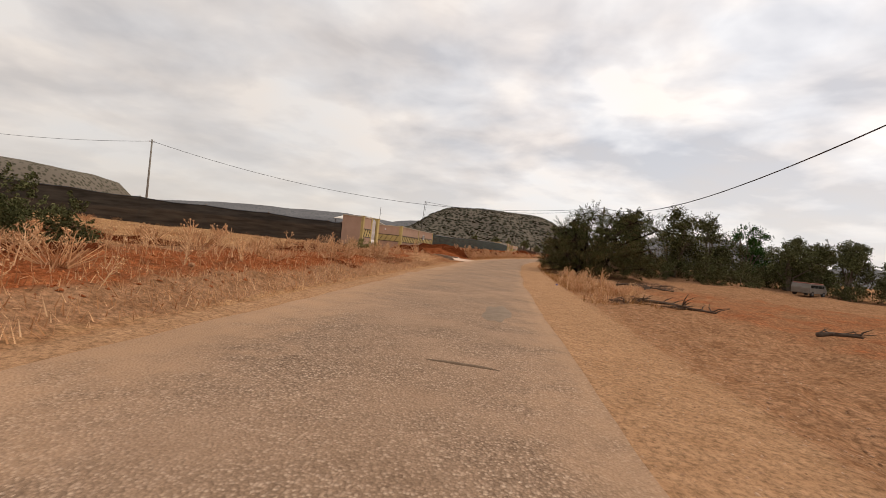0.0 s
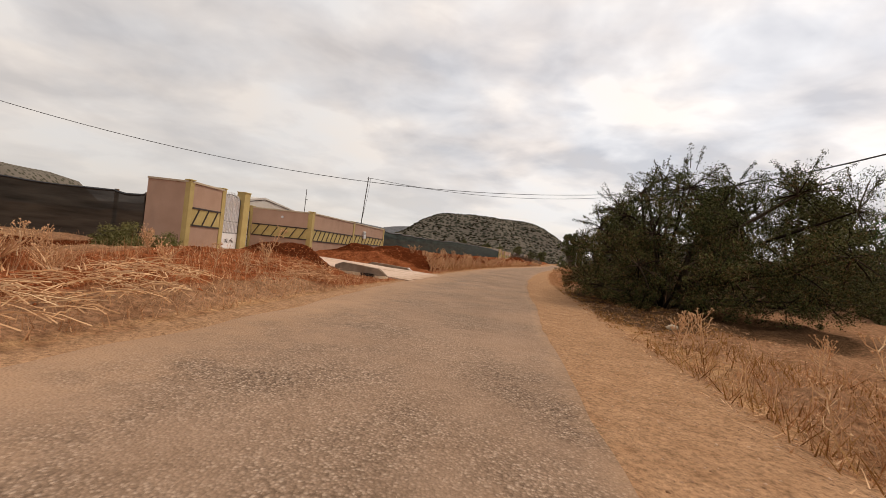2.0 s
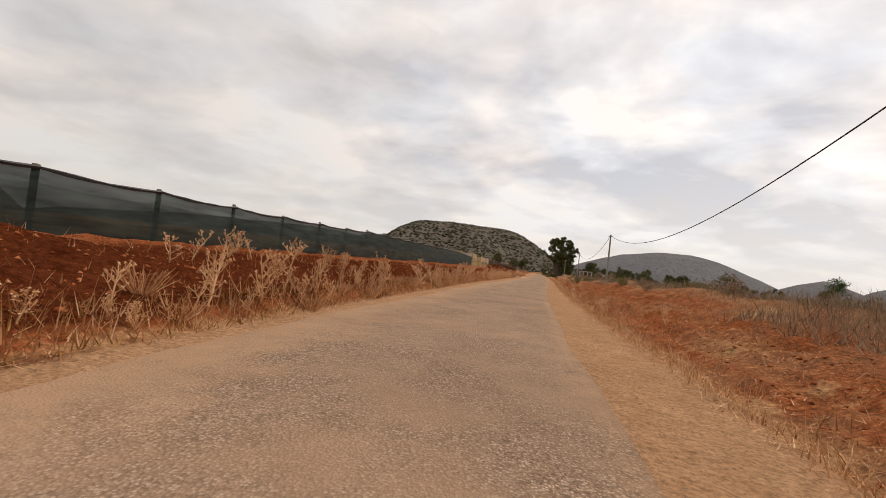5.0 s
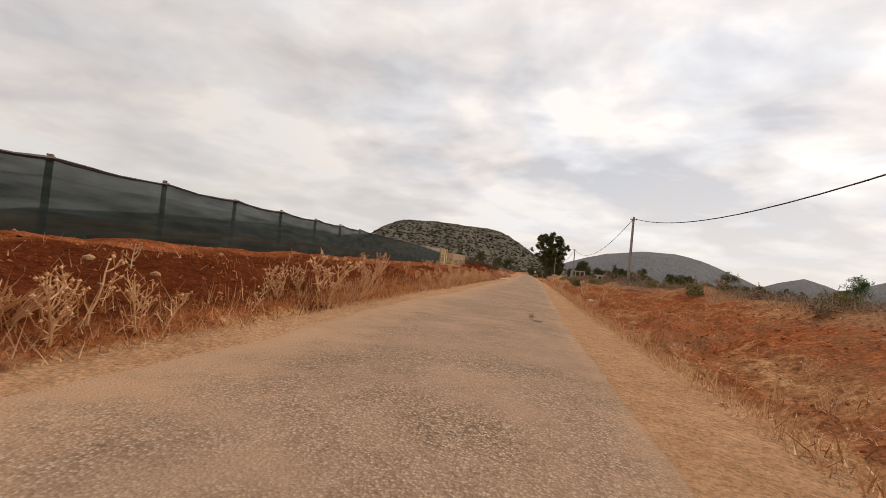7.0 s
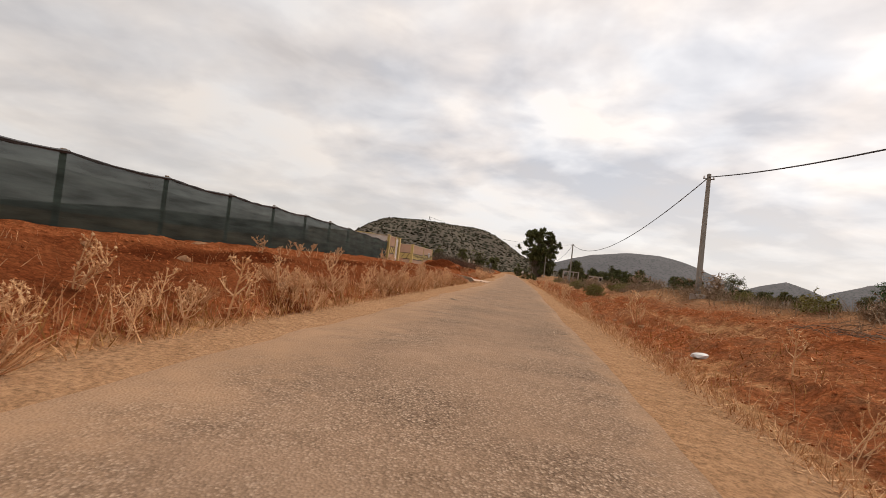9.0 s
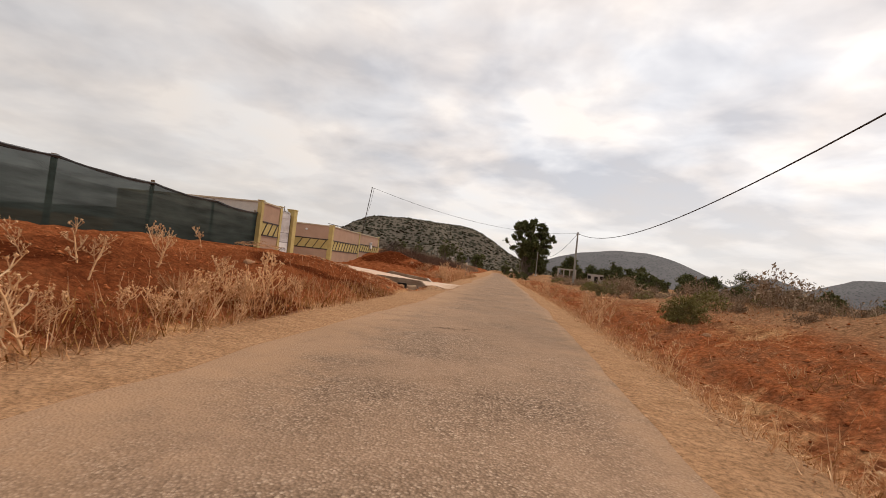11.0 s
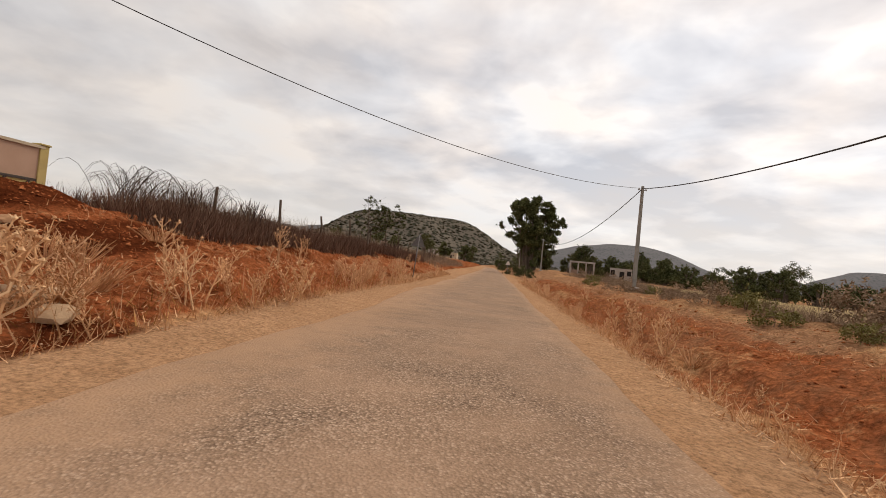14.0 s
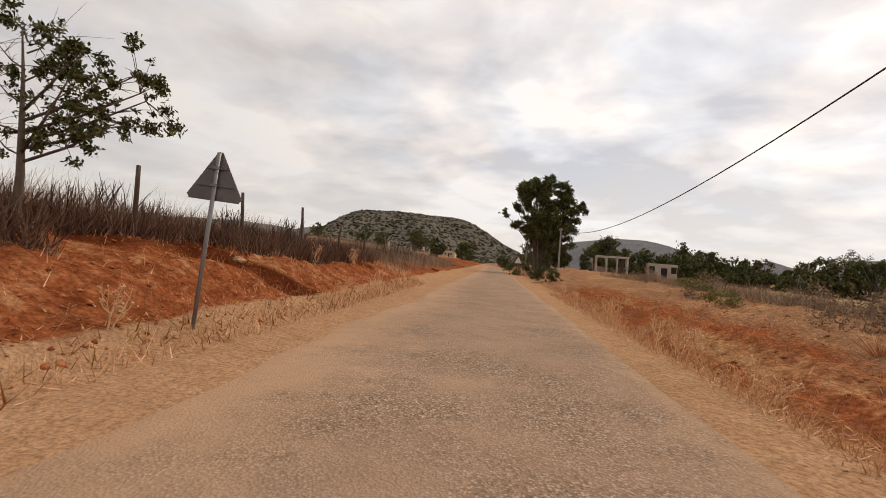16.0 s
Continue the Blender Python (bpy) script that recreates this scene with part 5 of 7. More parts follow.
def utility_pole(x, y, ztop, label, r0=0.145, r1=0.085, square=True, mat=None):
    z0 = gz(x, y)
    r = empty("utility_pole", pose(x, y, z0, 0, 0, 8), label, "utility pole", "roadside power poles")
    h = ztop - z0
    bm = bmesh.new()
    if square:
        prism(bm, [(-r0, -0.5), (r0, -0.5), (r1, h), (-r1, h)], -r0 * 0.75, r0 * 0.75)
        for v in bm.verts:
            if v.co.z > 1:
                v.co.y *= 0.75
        bmesh.ops.bevel(bm, geom=list(bm.edges), offset=0.015, segments=1, affect="EDGES")
        part("shaft", bm, mat or POLEGREY, r)
        part("footing", box(bmesh.new(), -0.32, -0.3, -0.3, 0.32, 0.3, 0.22, 0.04), CONCRETE, r, "small concrete footing")
    else:
        bm.free()
        t = Tubes()
        t.tube([(0, 0, -0.4), (0, 0, h)], [r0, r1], 10)
        part("shaft", t.mesh("shaft", mat or POLEGREY, True), mat or POLEGREY, r)
    t = Tubes()
    t.tube([(-0.34, 0, h - 0.3), (0.34, 0, h - 0.3)], [0.03, 0.03], 5)
    part("crossbar", t.mesh("crossbar", IRON), IRON, r)
    for s in (-1, 1):
        t = Tubes()
        t.tube([(0.28 * s, 0, h - 0.3), (0.28 * s, 0, h - 0.26), (0.28 * s, 0, h - 0.2), (0.28 * s, 0, h - 0.14)], [0.03, 0.05, 0.05, 0.03], 7)
        part("insulator", t.mesh("insulator", PLASTIC), PLASTIC, r)
    return r


def cable(a, b, sag, r=0.022, label="sagging black overhead cable between poles"):
    t = Tubes()
    n = 28
    t.tube([(a[0] + (b[0] - a[0]) * i / n, a[1] + (b[1] - a[1]) * i / n, a[2] + (b[2] - a[2]) * i / n - 4 * sag * (i / n) * (1 - i / n)) for i in range(n + 1)], [r] * (n + 1), 5)
    return tagged(new("power_cable", t.mesh("power_cable", CABLE)), label, "cable", "overhead cables")


R = [(4.6, 6.0, 9.0), (9.15, 70.5, 9.05), (13.75, 135.4, 8.43), (19.22, 201.45, 8.35), (23.4, 266.0, 8.0)]
for i, p in enumerate(R):
    if i:
        utility_pole(*p, "grey tapered concrete power pole beside the field" if i != 1 else "grey tapered concrete power pole carrying several cables")
utility_pole(-44.7, 48.45, 10.0, "tall grey power pole behind the net fence", square=False)
utility_pole(-98.0, 50.0, 12.4, "tall grey power pole behind the net fence", square=False)
utility_pole(13.0, 5.5, 9.6, "grey tapered concrete power pole beside the field")
utility_pole(27.0, 330.0, 8.5, "grey tapered concrete power pole beside the field")
dz = 0.18
for a, b, s in ((R[1], R[2], 3.0), (R[2], R[3], 2.5), (R[3], R[4], 2.3), ((13.0, 5.5, 9.6), R[1], 2.65), (R[4], (27.0, 330.0, 8.5), 2.0)):
    cable((a[0], a[1], a[2] - dz), (b[0], b[1], b[2] - dz), s, 0.03)
cable((-44.7, 48.45, 9.8), (9.15, 70.5, 8.85), 3.0)
cable((-98.0, 50.0, 12.2), (-44.7, 48.45, 9.8), 1.4)
cable((-14.45, 61.8, 6.75), (9.15, 70.5, 8.75), 1.0, 0.016, "thin service cable from the farm mast to the pole")
cable((-6.37, 176.4, 8.1), (19.22, 201.45, 8.2), 1.35, 0.016, "thin service cable from the farm mast to the pole")

# ---- trees, bushes, weeds ----
def bush(name, x, y, lobes, n, leaf_mat, label, seed, leaf=(0.16, 0.05), stem_r=0.05, twig_mat=None, sprays=60, brown=0.0, category="bush", shell=0.3, lumps_per=7, tuft=(0.22, 0.45)):
    """A bush of several stems; lobes: rows of (dx, dy, dz, radius), each broken up into smaller tufts."""
    rng = random.Random(seed)
    root = empty(name, pose(x, y, gz(x, y)), label, category)
    t = Tubes()
    spots = []
    for lx, ly, lz, lr in lobes:
        mid = Vector((lx * 0.4 + rng.uniform(-0.3, 0.3) * lr, ly * 0.4 + rng.uniform(-0.3, 0.3) * lr, lz * 0.55))
        t.tube([(lx * 0.25, ly * 0.25, -0.2), mid, (lx, ly, lz)], [stem_r * 1.5, stem_r, stem_r * 0.5], 5)
        for _ in range(lumps_per):
            d = Vector((rng.gauss(0, 1), rng.gauss(0, 1), rng.gauss(0, 0.8))).normalized()
            q = Vector((lx, ly, lz)) + d * lr * rng.uniform(0.35, 0.95)
            q.z = max(q.z, 0.15)
            spots.append((q.x, q.y, q.z, lr * rng.uniform(*tuft)))
            t.tube([(lx, ly, lz), (Vector((lx, ly, lz)) + q) / 2 + Vector((0, 0, 0.05)), q], [stem_r * 0.45, stem_r * 0.3, stem_r * 0.12], 4)
        for _ in range(max(1, sprays // len(lobes))):
            d = Vector((rng.gauss(0, 1), rng.gauss(0, 1), rng.gauss(0.25, 0.8))).normalized()
            a = Vector((lx, ly, lz)) + d * lr * 0.6
            b = Vector((lx, ly, lz)) + d * lr * rng.uniform(1.0, 1.35)
            b.z = max(b.z, 0.1)
            t.tube([a, (a + b) / 2 + Vector((0, 0, 0.06 * lr)), b], [stem_r * 0.25, stem_r * 0.18, stem_r * 0.06], 3)
            for k in range(4):
                q = a + (b - a) * (0.35 + 0.22 * k)
                spots.append((q.x, q.y, q.z, lr * 0.10))
    part("branchwork", t.mesh("branchwork", twig_mat or HEATHTWIG), twig_mat or HEATHTWIG, root)
    part("foliage", leaves("foliage", leaf_mat, spots, int(n * (1 - brown)), leaf[0], leaf[1], seed, 0.1, shell), leaf_mat, root)
    if brown:
        low = [s for i, s in enumerate(spots) if s[2] < 0.45 * max(q[2] for q in spots) or i % 9 < 2]
        part("dead_foliage", leaves("dead_foliage", LEAF_BROWN, low, int(n * brown), leaf[0], leaf[1] * 0.8, seed + 1, 0.3, shell), LEAF_BROWN, root, "browned dead sprays low in the bush")
    return root


def lobed_tree(name, x, y, h, s, mat, label, seed, n, leaf, group, lobes=None, stem=0.16, per=7):
    """A bushy tree: several stems carrying uneven lobes of foliage from low down to the top."""
    rng = random.Random(seed)
    if lobes is None:
        lobes = []
        for k in range(rng.randint(9, 12)):
            f = rng.uniform(0.16, 0.84)
            w = s * math.sin(math.pi * min(0.95, 0.28 + 0.72 * f)) ** 0.7
            a, q = rng.uniform(0, 6.283), rng.uniform(0.25, 0.75) * w
            lobes.append((q * math.cos(a), q * math.sin(a), f * h, rng.uniform(0.17, 0.26) * h * (1.1 - 0.3 * f)))
        lobes.append((rng.uniform(-0.2, 0.2) * s, 0, 0.86 * h, 0.13 * h))
    ob = bush(name, x, y, lobes, n, mat, label, seed, leaf, stem, BARK, sprays=30, category="tree", shell=0.2, lumps_per=per, tuft=(0.38, 0.68))
    return tagged(ob, "", "tree", group)


# the big roadside thicket
ACACIA_A = [(-1.3, -2.5, 1.5, 1.5), (-1.6, 0.2, 1.5, 1.4), (-1.5, 2.8, 1.7, 1.5), (-0.9, -1.2, 3.4, 1.6), (-1.0, 1.8, 3.3, 1.5), (0.4, -1.4, 5.0, 1.35), (1.6, -3.4, 3.4, 1.6), (1.6, -3.2, 1.4, 1.6), (2.0, 0.2, 4.2, 1.7), (2.4, 2.6, 3.2, 1.7), (0.2, 4.6, 2.0, 1.5), (3.6, -1.8, 2.2, 1.8), (0.4, 0.4, 2.0, 1.7), (3.9, 1.0, 4.6, 1.3), (-1.2, -2.9, 2.9, 1.2), (3.3, -3.6, 4.7, 1.3), (-1.7, -0.9, 2.9, 1.2), (-0.9, -0.4, 4.5, 1.1), (-0.2, -2.6, 4.2, 1.2), (0.0, -3.4, 0.8, 1.3), (1.8, -4.2, 0.8, 1.2)]
ACACIA_B = [(-1.8, 4.6, 1.4, 1.2), (-1.5, 6.3, 3.0, 0.9), (-1.2, 6.6, 3.7, 0.9), (0.0, 7.0, 3.9, 1.2), (1.4, 7.0, 2.4, 1.3), (-0.6, 4.6, 3.6, 1.2), (-1.3, -3.4, 0.6, 0.9), (-1.6, -1.6, 0.6, 0.9), (-1.7, 0.4, 0.6, 0.9), (-1.8, 2.2, 0.6, 0.9), (-1.8, 4.0, 0.6, 0.9), (0.4, -4.4, 0.6, 1.0), (2.8, -4.6, 0.7, 1.1), (4.4, -3.6, 1.0, 1.3), (1.2, -2.4, 2.4, 1.6), (2.6, -1.4, 3.4, 1.6), (-2.9, -3.6, 0.7, 0.9), (-3.0, -1.6, 0.8, 0.95), (-3.0, 0.4, 0.8, 0.95), (-3.0, 2.4, 0.8, 0.95)]
ACACIA_C = [(-3.0, 4.4, 0.8, 0.95), (-2.5, -2.4, 2.0, 1.1), (-2.6, 0.6, 2.1, 1.1), (-2.6, 3.4, 2.2, 1.1), (-2.0, 5.2, 2.8, 0.9), (-1.8, -3.9, 1.6, 1.1), (0.6, -4.6, 1.6, 1.3), (2.8, -5.0, 1.9, 1.4), (4.6, -4.6, 2.6, 1.5), (3.9, -2.5, 4.9, 1.3), (5.3, -3.4, 4.3, 1.4), (2.0, -1.6, 5.2, 1.1), (-2.1, -0.3, 4.0, 1.0), (-1.2, -0.2, 4.8, 0.95), (-0.3, 0.0, 5.5, 0.9), (-2.8, -0.6, 3.1, 0.9), (0.6, 1.0, 5.6, 0.9), (-2.0, -2.0, 3.6, 0.9)]
bush("acacia_bush", 4.6, 46.2, ACACIA_A + ACACIA_B + ACACIA_C,
     215000, LEAF_ACACIA, "tall thorny acacia bush overhanging the dirt verge, browned underneath", 41, (0.080, 0.030), 0.07, ACACIA_TWIG, sprays=700, brown=0.24, lumps_per=11)
bush("acacia_bush", 8.2, 56.5, [(-2.6, 0.0, 1.6, 1.3), (-2.4, 0.6, 3.0, 1.1), (-0.6, 1.5, 2.2, 1.6), (1.2, -1.0, 3.2, 1.7), (1.8, 2.2, 2.0, 1.7), (-0.4, -0.6, 4.2, 1.1), (3.4, 0.4, 1.6, 1.6), (-4.5, 0.0, 2.5, 0.55), (-4.1, 0.2, 3.5, 0.7), (-3.5, -0.3, 4.4, 0.85), (-3.4, 0.3, 2.6, 0.8), (-3.0, 0.0, 3.6, 0.9)],
     40000, LEAF_ACACIA, "feathery green acacia bush with thin spreading sprays", 42, (0.14, 0.045), 0.06, sprays=200, brown=0.10)
for k, (x, y, h, s, m) in enumerate(((10.8, 57.5, 7.0, 2.6, LEAF), (15.0, 56.0, 8.2, 3.0, LEAF), (20.7, 62.5, 8.0, 3.2, LEAF), (26.6, 67.0, 7.6, 3.4, LEAF_GREEN), (27.2, 58.0, 5.6, 2.8, LEAF_OLIVE),
                                     (29.5, 62.0, 6.4, 3.0, LEAF_OLIVE), (32.5, 57.0, 6.2, 3.0, LEAF_OLIVE), (37.5, 56.0, 6.0, 3.2, LEAF_OLIVE), (43.0, 54.0, 6.3, 3.4, LEAF_OLIVE), (34.5, 66.0, 6.5, 3.0, LEAF))):
    lobed_tree("thicket_tree", x, y, h, s, m, "bushy thicket tree with foliage down to the ground" if m is not LEAF_GREEN else "fresh green bushy tree standing out of the thicket",
         60 + k, 10500, (0.22, 0.10), "thicket trees", None, 0.09)
for k, (x, y, r) in enumerate(((14.0, 54.5, 1.6), (16.5, 57.0, 1.8), (19.0, 58.5, 1.7), (22.5, 60.0, 1.7), (25.0, 63.0, 1.8), (35.0, 55.5, 1.6), (40.5, 54.0, 1.6), (17.5, 53.0, 1.3), (21.5, 55.0, 1.4), (24.5, 57.5, 1.2), (31.0, 54.5, 1.3), (38.0, 52.5, 1.5), (12.5, 52.5, 1.4), (9.8, 50.0, 1.5))):
    bush("thicket_bush", x, y, [(0, 0, r * 0.8, r), (r * 0.8, 0.3, r * 0.6, r * 0.8), (-r * 0.8, -0.2, r * 0.6, r * 0.8)], 4500, LEAF if k % 2 else LEAF_OLIVE, "low dusty bush at the foot of the thicket", 80 + k, (0.15, 0.06), 0.03, sprays=40, tuft=(0.35, 0.6))
bush("green_bush", -12.6, 9.8, [(0.3, 0, 0.6, 0.85), (1.2, 0.4, 0.5, 0.7), (-0.9, -0.2, 0.8, 1.0), (-1.9, 0.2, 0.9, 1.1)], 16000, LEAF_OLIVE, "dusty green bush in the dry field", 90, (0.09, 0.04), 0.02, HEATHTWIG, sprays=60, tuft=(0.35, 0.6))
bush("green_bush", -13.8, 37.7, [(0, 0, 0.28, 0.62), (0.8, 0.3, 0.24, 0.5), (-0.8, 0.0, 0.26, 0.55), (0.2, -0.4, 0.2, 0.55), (1.3, 0.1, 0.15, 0.4)], 19000, LEAF_GRASSY, "low grass-green bush before the farm wall corner", 91, (0.10, 0.022), 0.012, HEATHTWIG, sprays=40, lumps_per=12, tuft=(0.4, 0.7))
bush("green_bush", 16.0, 236.0, [(0, 0, 0.7, 0.9), (1.0, 0.3, 0.6, 0.8), (-0.9, 0.2, 0.5, 0.7)], 6000, LEAF_OLIVE, "rounded green bush at the road edge", 92, (0.13, 0.05), 0.02, sprays=30, tuft=(0.35, 0.6))
bush("green_bush", 17.0, 262.0, [(0, 0, 1.2, 1.5), (1.6, 0.3, 1.0, 1.3), (-1.5, 0.2, 1.0, 1.2)], 6000, LEAF_OLIVE, "greyish shrub at the bend of the road", 93, (0.18, 0.08), 0.03, sprays=30, tuft=(0.35, 0.6))
bush("green_bush", 14.6, 169.5, [(0, 0, 0.6, 0.85), (0.9, 0.3, 0.5, 0.7), (-0.8, 0.2, 0.45, 0.6)], 9000, HEATHLEAF, "grey-green shrub on the field edge", 94, (0.09, 0.03), 0.02, sprays=50)
bush("green_bush", 11.0, 147.7, [(0, 0, 0.55, 0.5), (0.5, 0.2, 0.45, 0.42), (-0.45, 0.1, 0.4, 0.4), (0.1, 0.3, 0.25, 0.5)], 8000, LEAF_GRASSY, "feathery olive-green broom bush on the red bank", 96, (0.13, 0.016), 0.012, HEATHTWIG, sprays=260, lumps_per=12, tuft=(0.25, 0.5), shell=0.1)
bush("green_bush", 17.5, 176.0, [(0, 0, 0.45, 0.7), (0.9, 0.3, 0.4, 0.6)], 6000, SCRUB, "dry brown shrub on the field edge", 95, (0.09, 0.03), 0.02, sprays=50)

# the great eucalyptus and the tree belt
def eucalyptus(x, y):
    """A great tree: leaning trunk, a broad crown of many overlapping clumps that overhangs on one side and reaches low on the other."""
    rg = random.Random(911)
    lobes = []
    while len(lobes) < 58:
        a, f = rg.uniform(0, 6.283), rg.uniform(-0.95, 1.0)
        w = math.sqrt(max(0.05, 1 - f * f))
        q = rg.uniform(0.35, 0.98) * w
        lobes.append((0.2 + 7.0 * q * math.cos(a), 5.6 * q * math.sin(a), 11.2 + 5.0 * f, rg.uniform(1.15, 1.9)))
    for _ in range(22):
        lobes.append((2.0 + rg.uniform(-2.6, 3.2), rg.uniform(-2.5, 2.5), rg.uniform(1.8, 7.5), rg.uniform(1.2, 1.9)))
    lobes += [(-6.9, 0.4, 10.2, 1.0), (0.6, 0, 16.6, 1.2), (6.9, 0.2, 12.4, 1.1), (-3.6, 0.2, 15.2, 1.2), (4.2, -0.4, 15.2, 1.2)]
    return lobed_tree("eucalyptus_tree", x, y, 17.4, 7.6, LEAF_DARK, "tall dark eucalyptus with a ragged heavy crown beside the road", 101, 66000, (0.46, 0.19), "", lobes, 0.09, 6)


gum = eucalyptus(22.2, 277.0)
trunk = Tubes()
trunk.tube([(0.6, 0, -0.4), (0.4, 0, 3.0), (0.0, 0, 6.5), (0.3, 0, 11.0)], [0.75, 0.55, 0.42, 0.2], 10)
trunk.tube([(0.3, 0, 4.6), (-1.6, 0.2, 7.6), (-3.8, 0.2, 10.6)], [0.36, 0.28, 0.12], 8)
trunk.tube([(0.3, 0, 4.0), (2.0, 0.2, 7.0), (3.8, 0.2, 10.8)], [0.36, 0.26, 0.12], 8)
part("trunk", trunk.mesh("trunk", BARK, True), BARK, gum)
near_belt = ((37.1, 284.5, 8.5, 2.2, LEAF_DARK), (34.4, 269.5, 4.9, 2.9, LEAF_OLIVE), (45.1, 319.8, 8.5, 3.5, LEAF_DARK), (43.1, 279.8, 6.0, 2.9, LEAF_DARK), (46.8, 277.0, 7.8, 3.3, LEAF_DARK), (51.8, 275.0, 6.7, 3.1, LEAF_DARK), (60.2, 282.3, 6.4, 2.8, LEAF_DARK), (55.7, 270.2, 5.2, 2.9, LEAF_DARK), (51.3, 252.1, 3.9, 2.4, LEAF_OLIVE), (68.0, 272.6, 6.8, 3.0, LEAF_DARK), (66.0, 266.0, 6.9, 2.8, LEAF_DARK), (69.5, 262.0, 6.5, 3.2, LEAF_DARK), (62.5, 250.4, 3.6, 2.6, LEAF_OLIVE), (72.0, 255.0, 4.6, 3.0, LEAF_OLIVE), (71.2, 320.7, 8.5, 3.6, LEAF_DARK))
far_belt = ((89.7, 321.4, 8.2, 3.8, LEAF_DARK), (108.3, 314.8, 12.0, 5.2, LEAF_DARK), (79.1, 232.7, 5.6, 3.2, LEAF_OLIVE), (119.7, 255.4, 14.0, 5.0, LEAF_GREEN), (54.9, 291.0, 7.5, 3.0, LEAF_DARK), (91.1, 233.5, 5.4, 3.6, LEAF_OLIVE), (100.0, 222.0, 4.6, 3.4, LEAF_OLIVE), (40.0, 300.0, 7.5, 3.0, LEAF_OLIVE), (30.0, 300.0, 7.0, 3.0, LEAF_DARK), (64.0, 300.0, 8.0, 3.0, LEAF_DARK), (126.0, 268.0, 8.0, 4.0, LEAF_OLIVE), (140.0, 262.0, 7.0, 4.0, LEAF_DARK), (84.0, 262.0, 5.0, 3.2, LEAF_DARK), (96.0, 268.0, 5.5, 3.6, LEAF_DARK), (110.0, 275.0, 6.0, 3.6, LEAF_OLIVE))
for k, (x, y, h, s, m) in enumerate(near_belt + far_belt):
    lobed_tree("field_tree", x, y, h * 0.95, s * 1.4, m, "dark bushy tree in the belt beyond the field" if m is LEAF_DARK else "rounded grey-green tree beyond the field", 120 + k, 3200, (0.40, 0.20), "trees beyond the field", None, 0.10)
rb2 = random.Random(711)
for k in range(22):
    q = k / 21
    lobed_tree("field_tree", 33 + 62 * q + rb2.uniform(-1.5, 1.5), 283 - 32 * q + rb2.uniform(-6, 6), rb2.uniform(3.2, 5.2), rb2.uniform(3.2, 4.6), LEAF_DARK if k % 3 else LEAF_OLIVE, "low spreading tree in the belt beyond the field", 800 + k, 2400, (0.40, 0.19), "trees beyond the field", None, 0.08)
for k, (x, y, h, s) in enumerate(((2.0, 300.0, 5.0, 2.4), (-6.0, 330.0, 7.0, 3.0), (8.5, 345.0, 6.0, 2.6), (-18.0, 345.0, 6.5, 3.0), (-30.0, 372.0, 7.0, 3.5), (30.0, 350.0, 8.0, 3.5), (24.0, 372.0, 7.0, 3.0), (-44.0, 360.0, 6.0, 3.0), (12.0, 395.0, 8.0, 4.0), (-8.0, 410.0, 8.0, 4.0), (38.0, 400.0, 8.0, 4.0))):
    lobed_tree("field_tree", x, y, h, s, LEAF_OLIVE if k % 2 else LEAF_DARK, "tree among the houses below the hill", 170 + k, 2000, (0.5, 0.26), "trees below the hill", None, 0.10)
def young_tree(x, y):
    """A slender upright stem, bare twiggy side shoots on one side and a loose leafy crown that leans out on the other."""
    rg = random.Random(103)
    root = empty("young_tree", pose(x, y, gz(x, y)) @ Matrix.Scale(0.9, 4), "slender half-bare young tree standing in dry brush", "tree")
    t, spots = Tubes(), []
    stem = [Vector((0.0, 0, -0.3)), Vector((0.04, 0, 0.9)), Vector((-0.02, 0, 1.8)), Vector((-0.08, 0, 2.7)), Vector((-0.2, 0.02, 3.55))]
    t.tube(stem, [0.085, 0.07, 0.05, 0.03, 0.012], 8)

    def shoot(a, b, r, leafy, forks):
        m = (a + b) / 2 + Vector((0, 0, -0.06))
        t.tube([a, m, b], [r, r * 0.75, r * 0.35], 5)
        for q in (m, (m + b) / 2, b):
            for _ in range(forks):
                e = q + Vector((rg.gauss(0.1, 0.3), rg.gauss(0, 0.3), rg.gauss(0.12, 0.22)))
                t.tube([q, (q + e) / 2 + Vector((0, 0, 0.03)), e], [r * 0.35, r * 0.25, r * 0.1], 3)
                if rg.random() < leafy:
                    spots.append((e.x, e.y, e.z, rg.uniform(0.09, 0.21)))

    for z, dx, dz, dy in ((1.15, 1.5, 0.75, 0.1), (1.3, 1.2, 1.25, -0.5), (1.5, 1.9, 1.0, 0.4), (1.7, 2.2, 0.75, -0.2), (1.9, 1.6, 1.1, 0.5), (2.1, 1.2, 0.9, -0.4), (1.4, 1.0, 0.6, 0.6)):
        shoot(Vector((0, 0, z)), Vector((dx, dy, z + dz)), 0.032, 0.85, 5)
    for z, dx, dz, dy in ((1.3, -0.7, 0.35, 0.2), (1.7, -0.75, 0.3, -0.3), (2.2, -0.7, 0.45, 0.1), (2.6, 0.35, 0.5, 0.2), (2.8, -0.5, 0.4, -0.1), (3.1, 0.3, 0.35, 0.1), (3.3, -0.15, 0.3, 0.0)):
        shoot(Vector((-0.05, 0, z)), Vector((dx, dy, z + dz)), 0.018, 0.45, 3)
    part("trunk", t.mesh("trunk", BARK, True), BARK, root)
    part("crown", leaves("crown", LEAF_DARK, spots, 6500, 0.10, 0.042, 103, 0.3, 0.1), LEAF_DARK, root)
    return root


young_tree(0.31, 195.9)

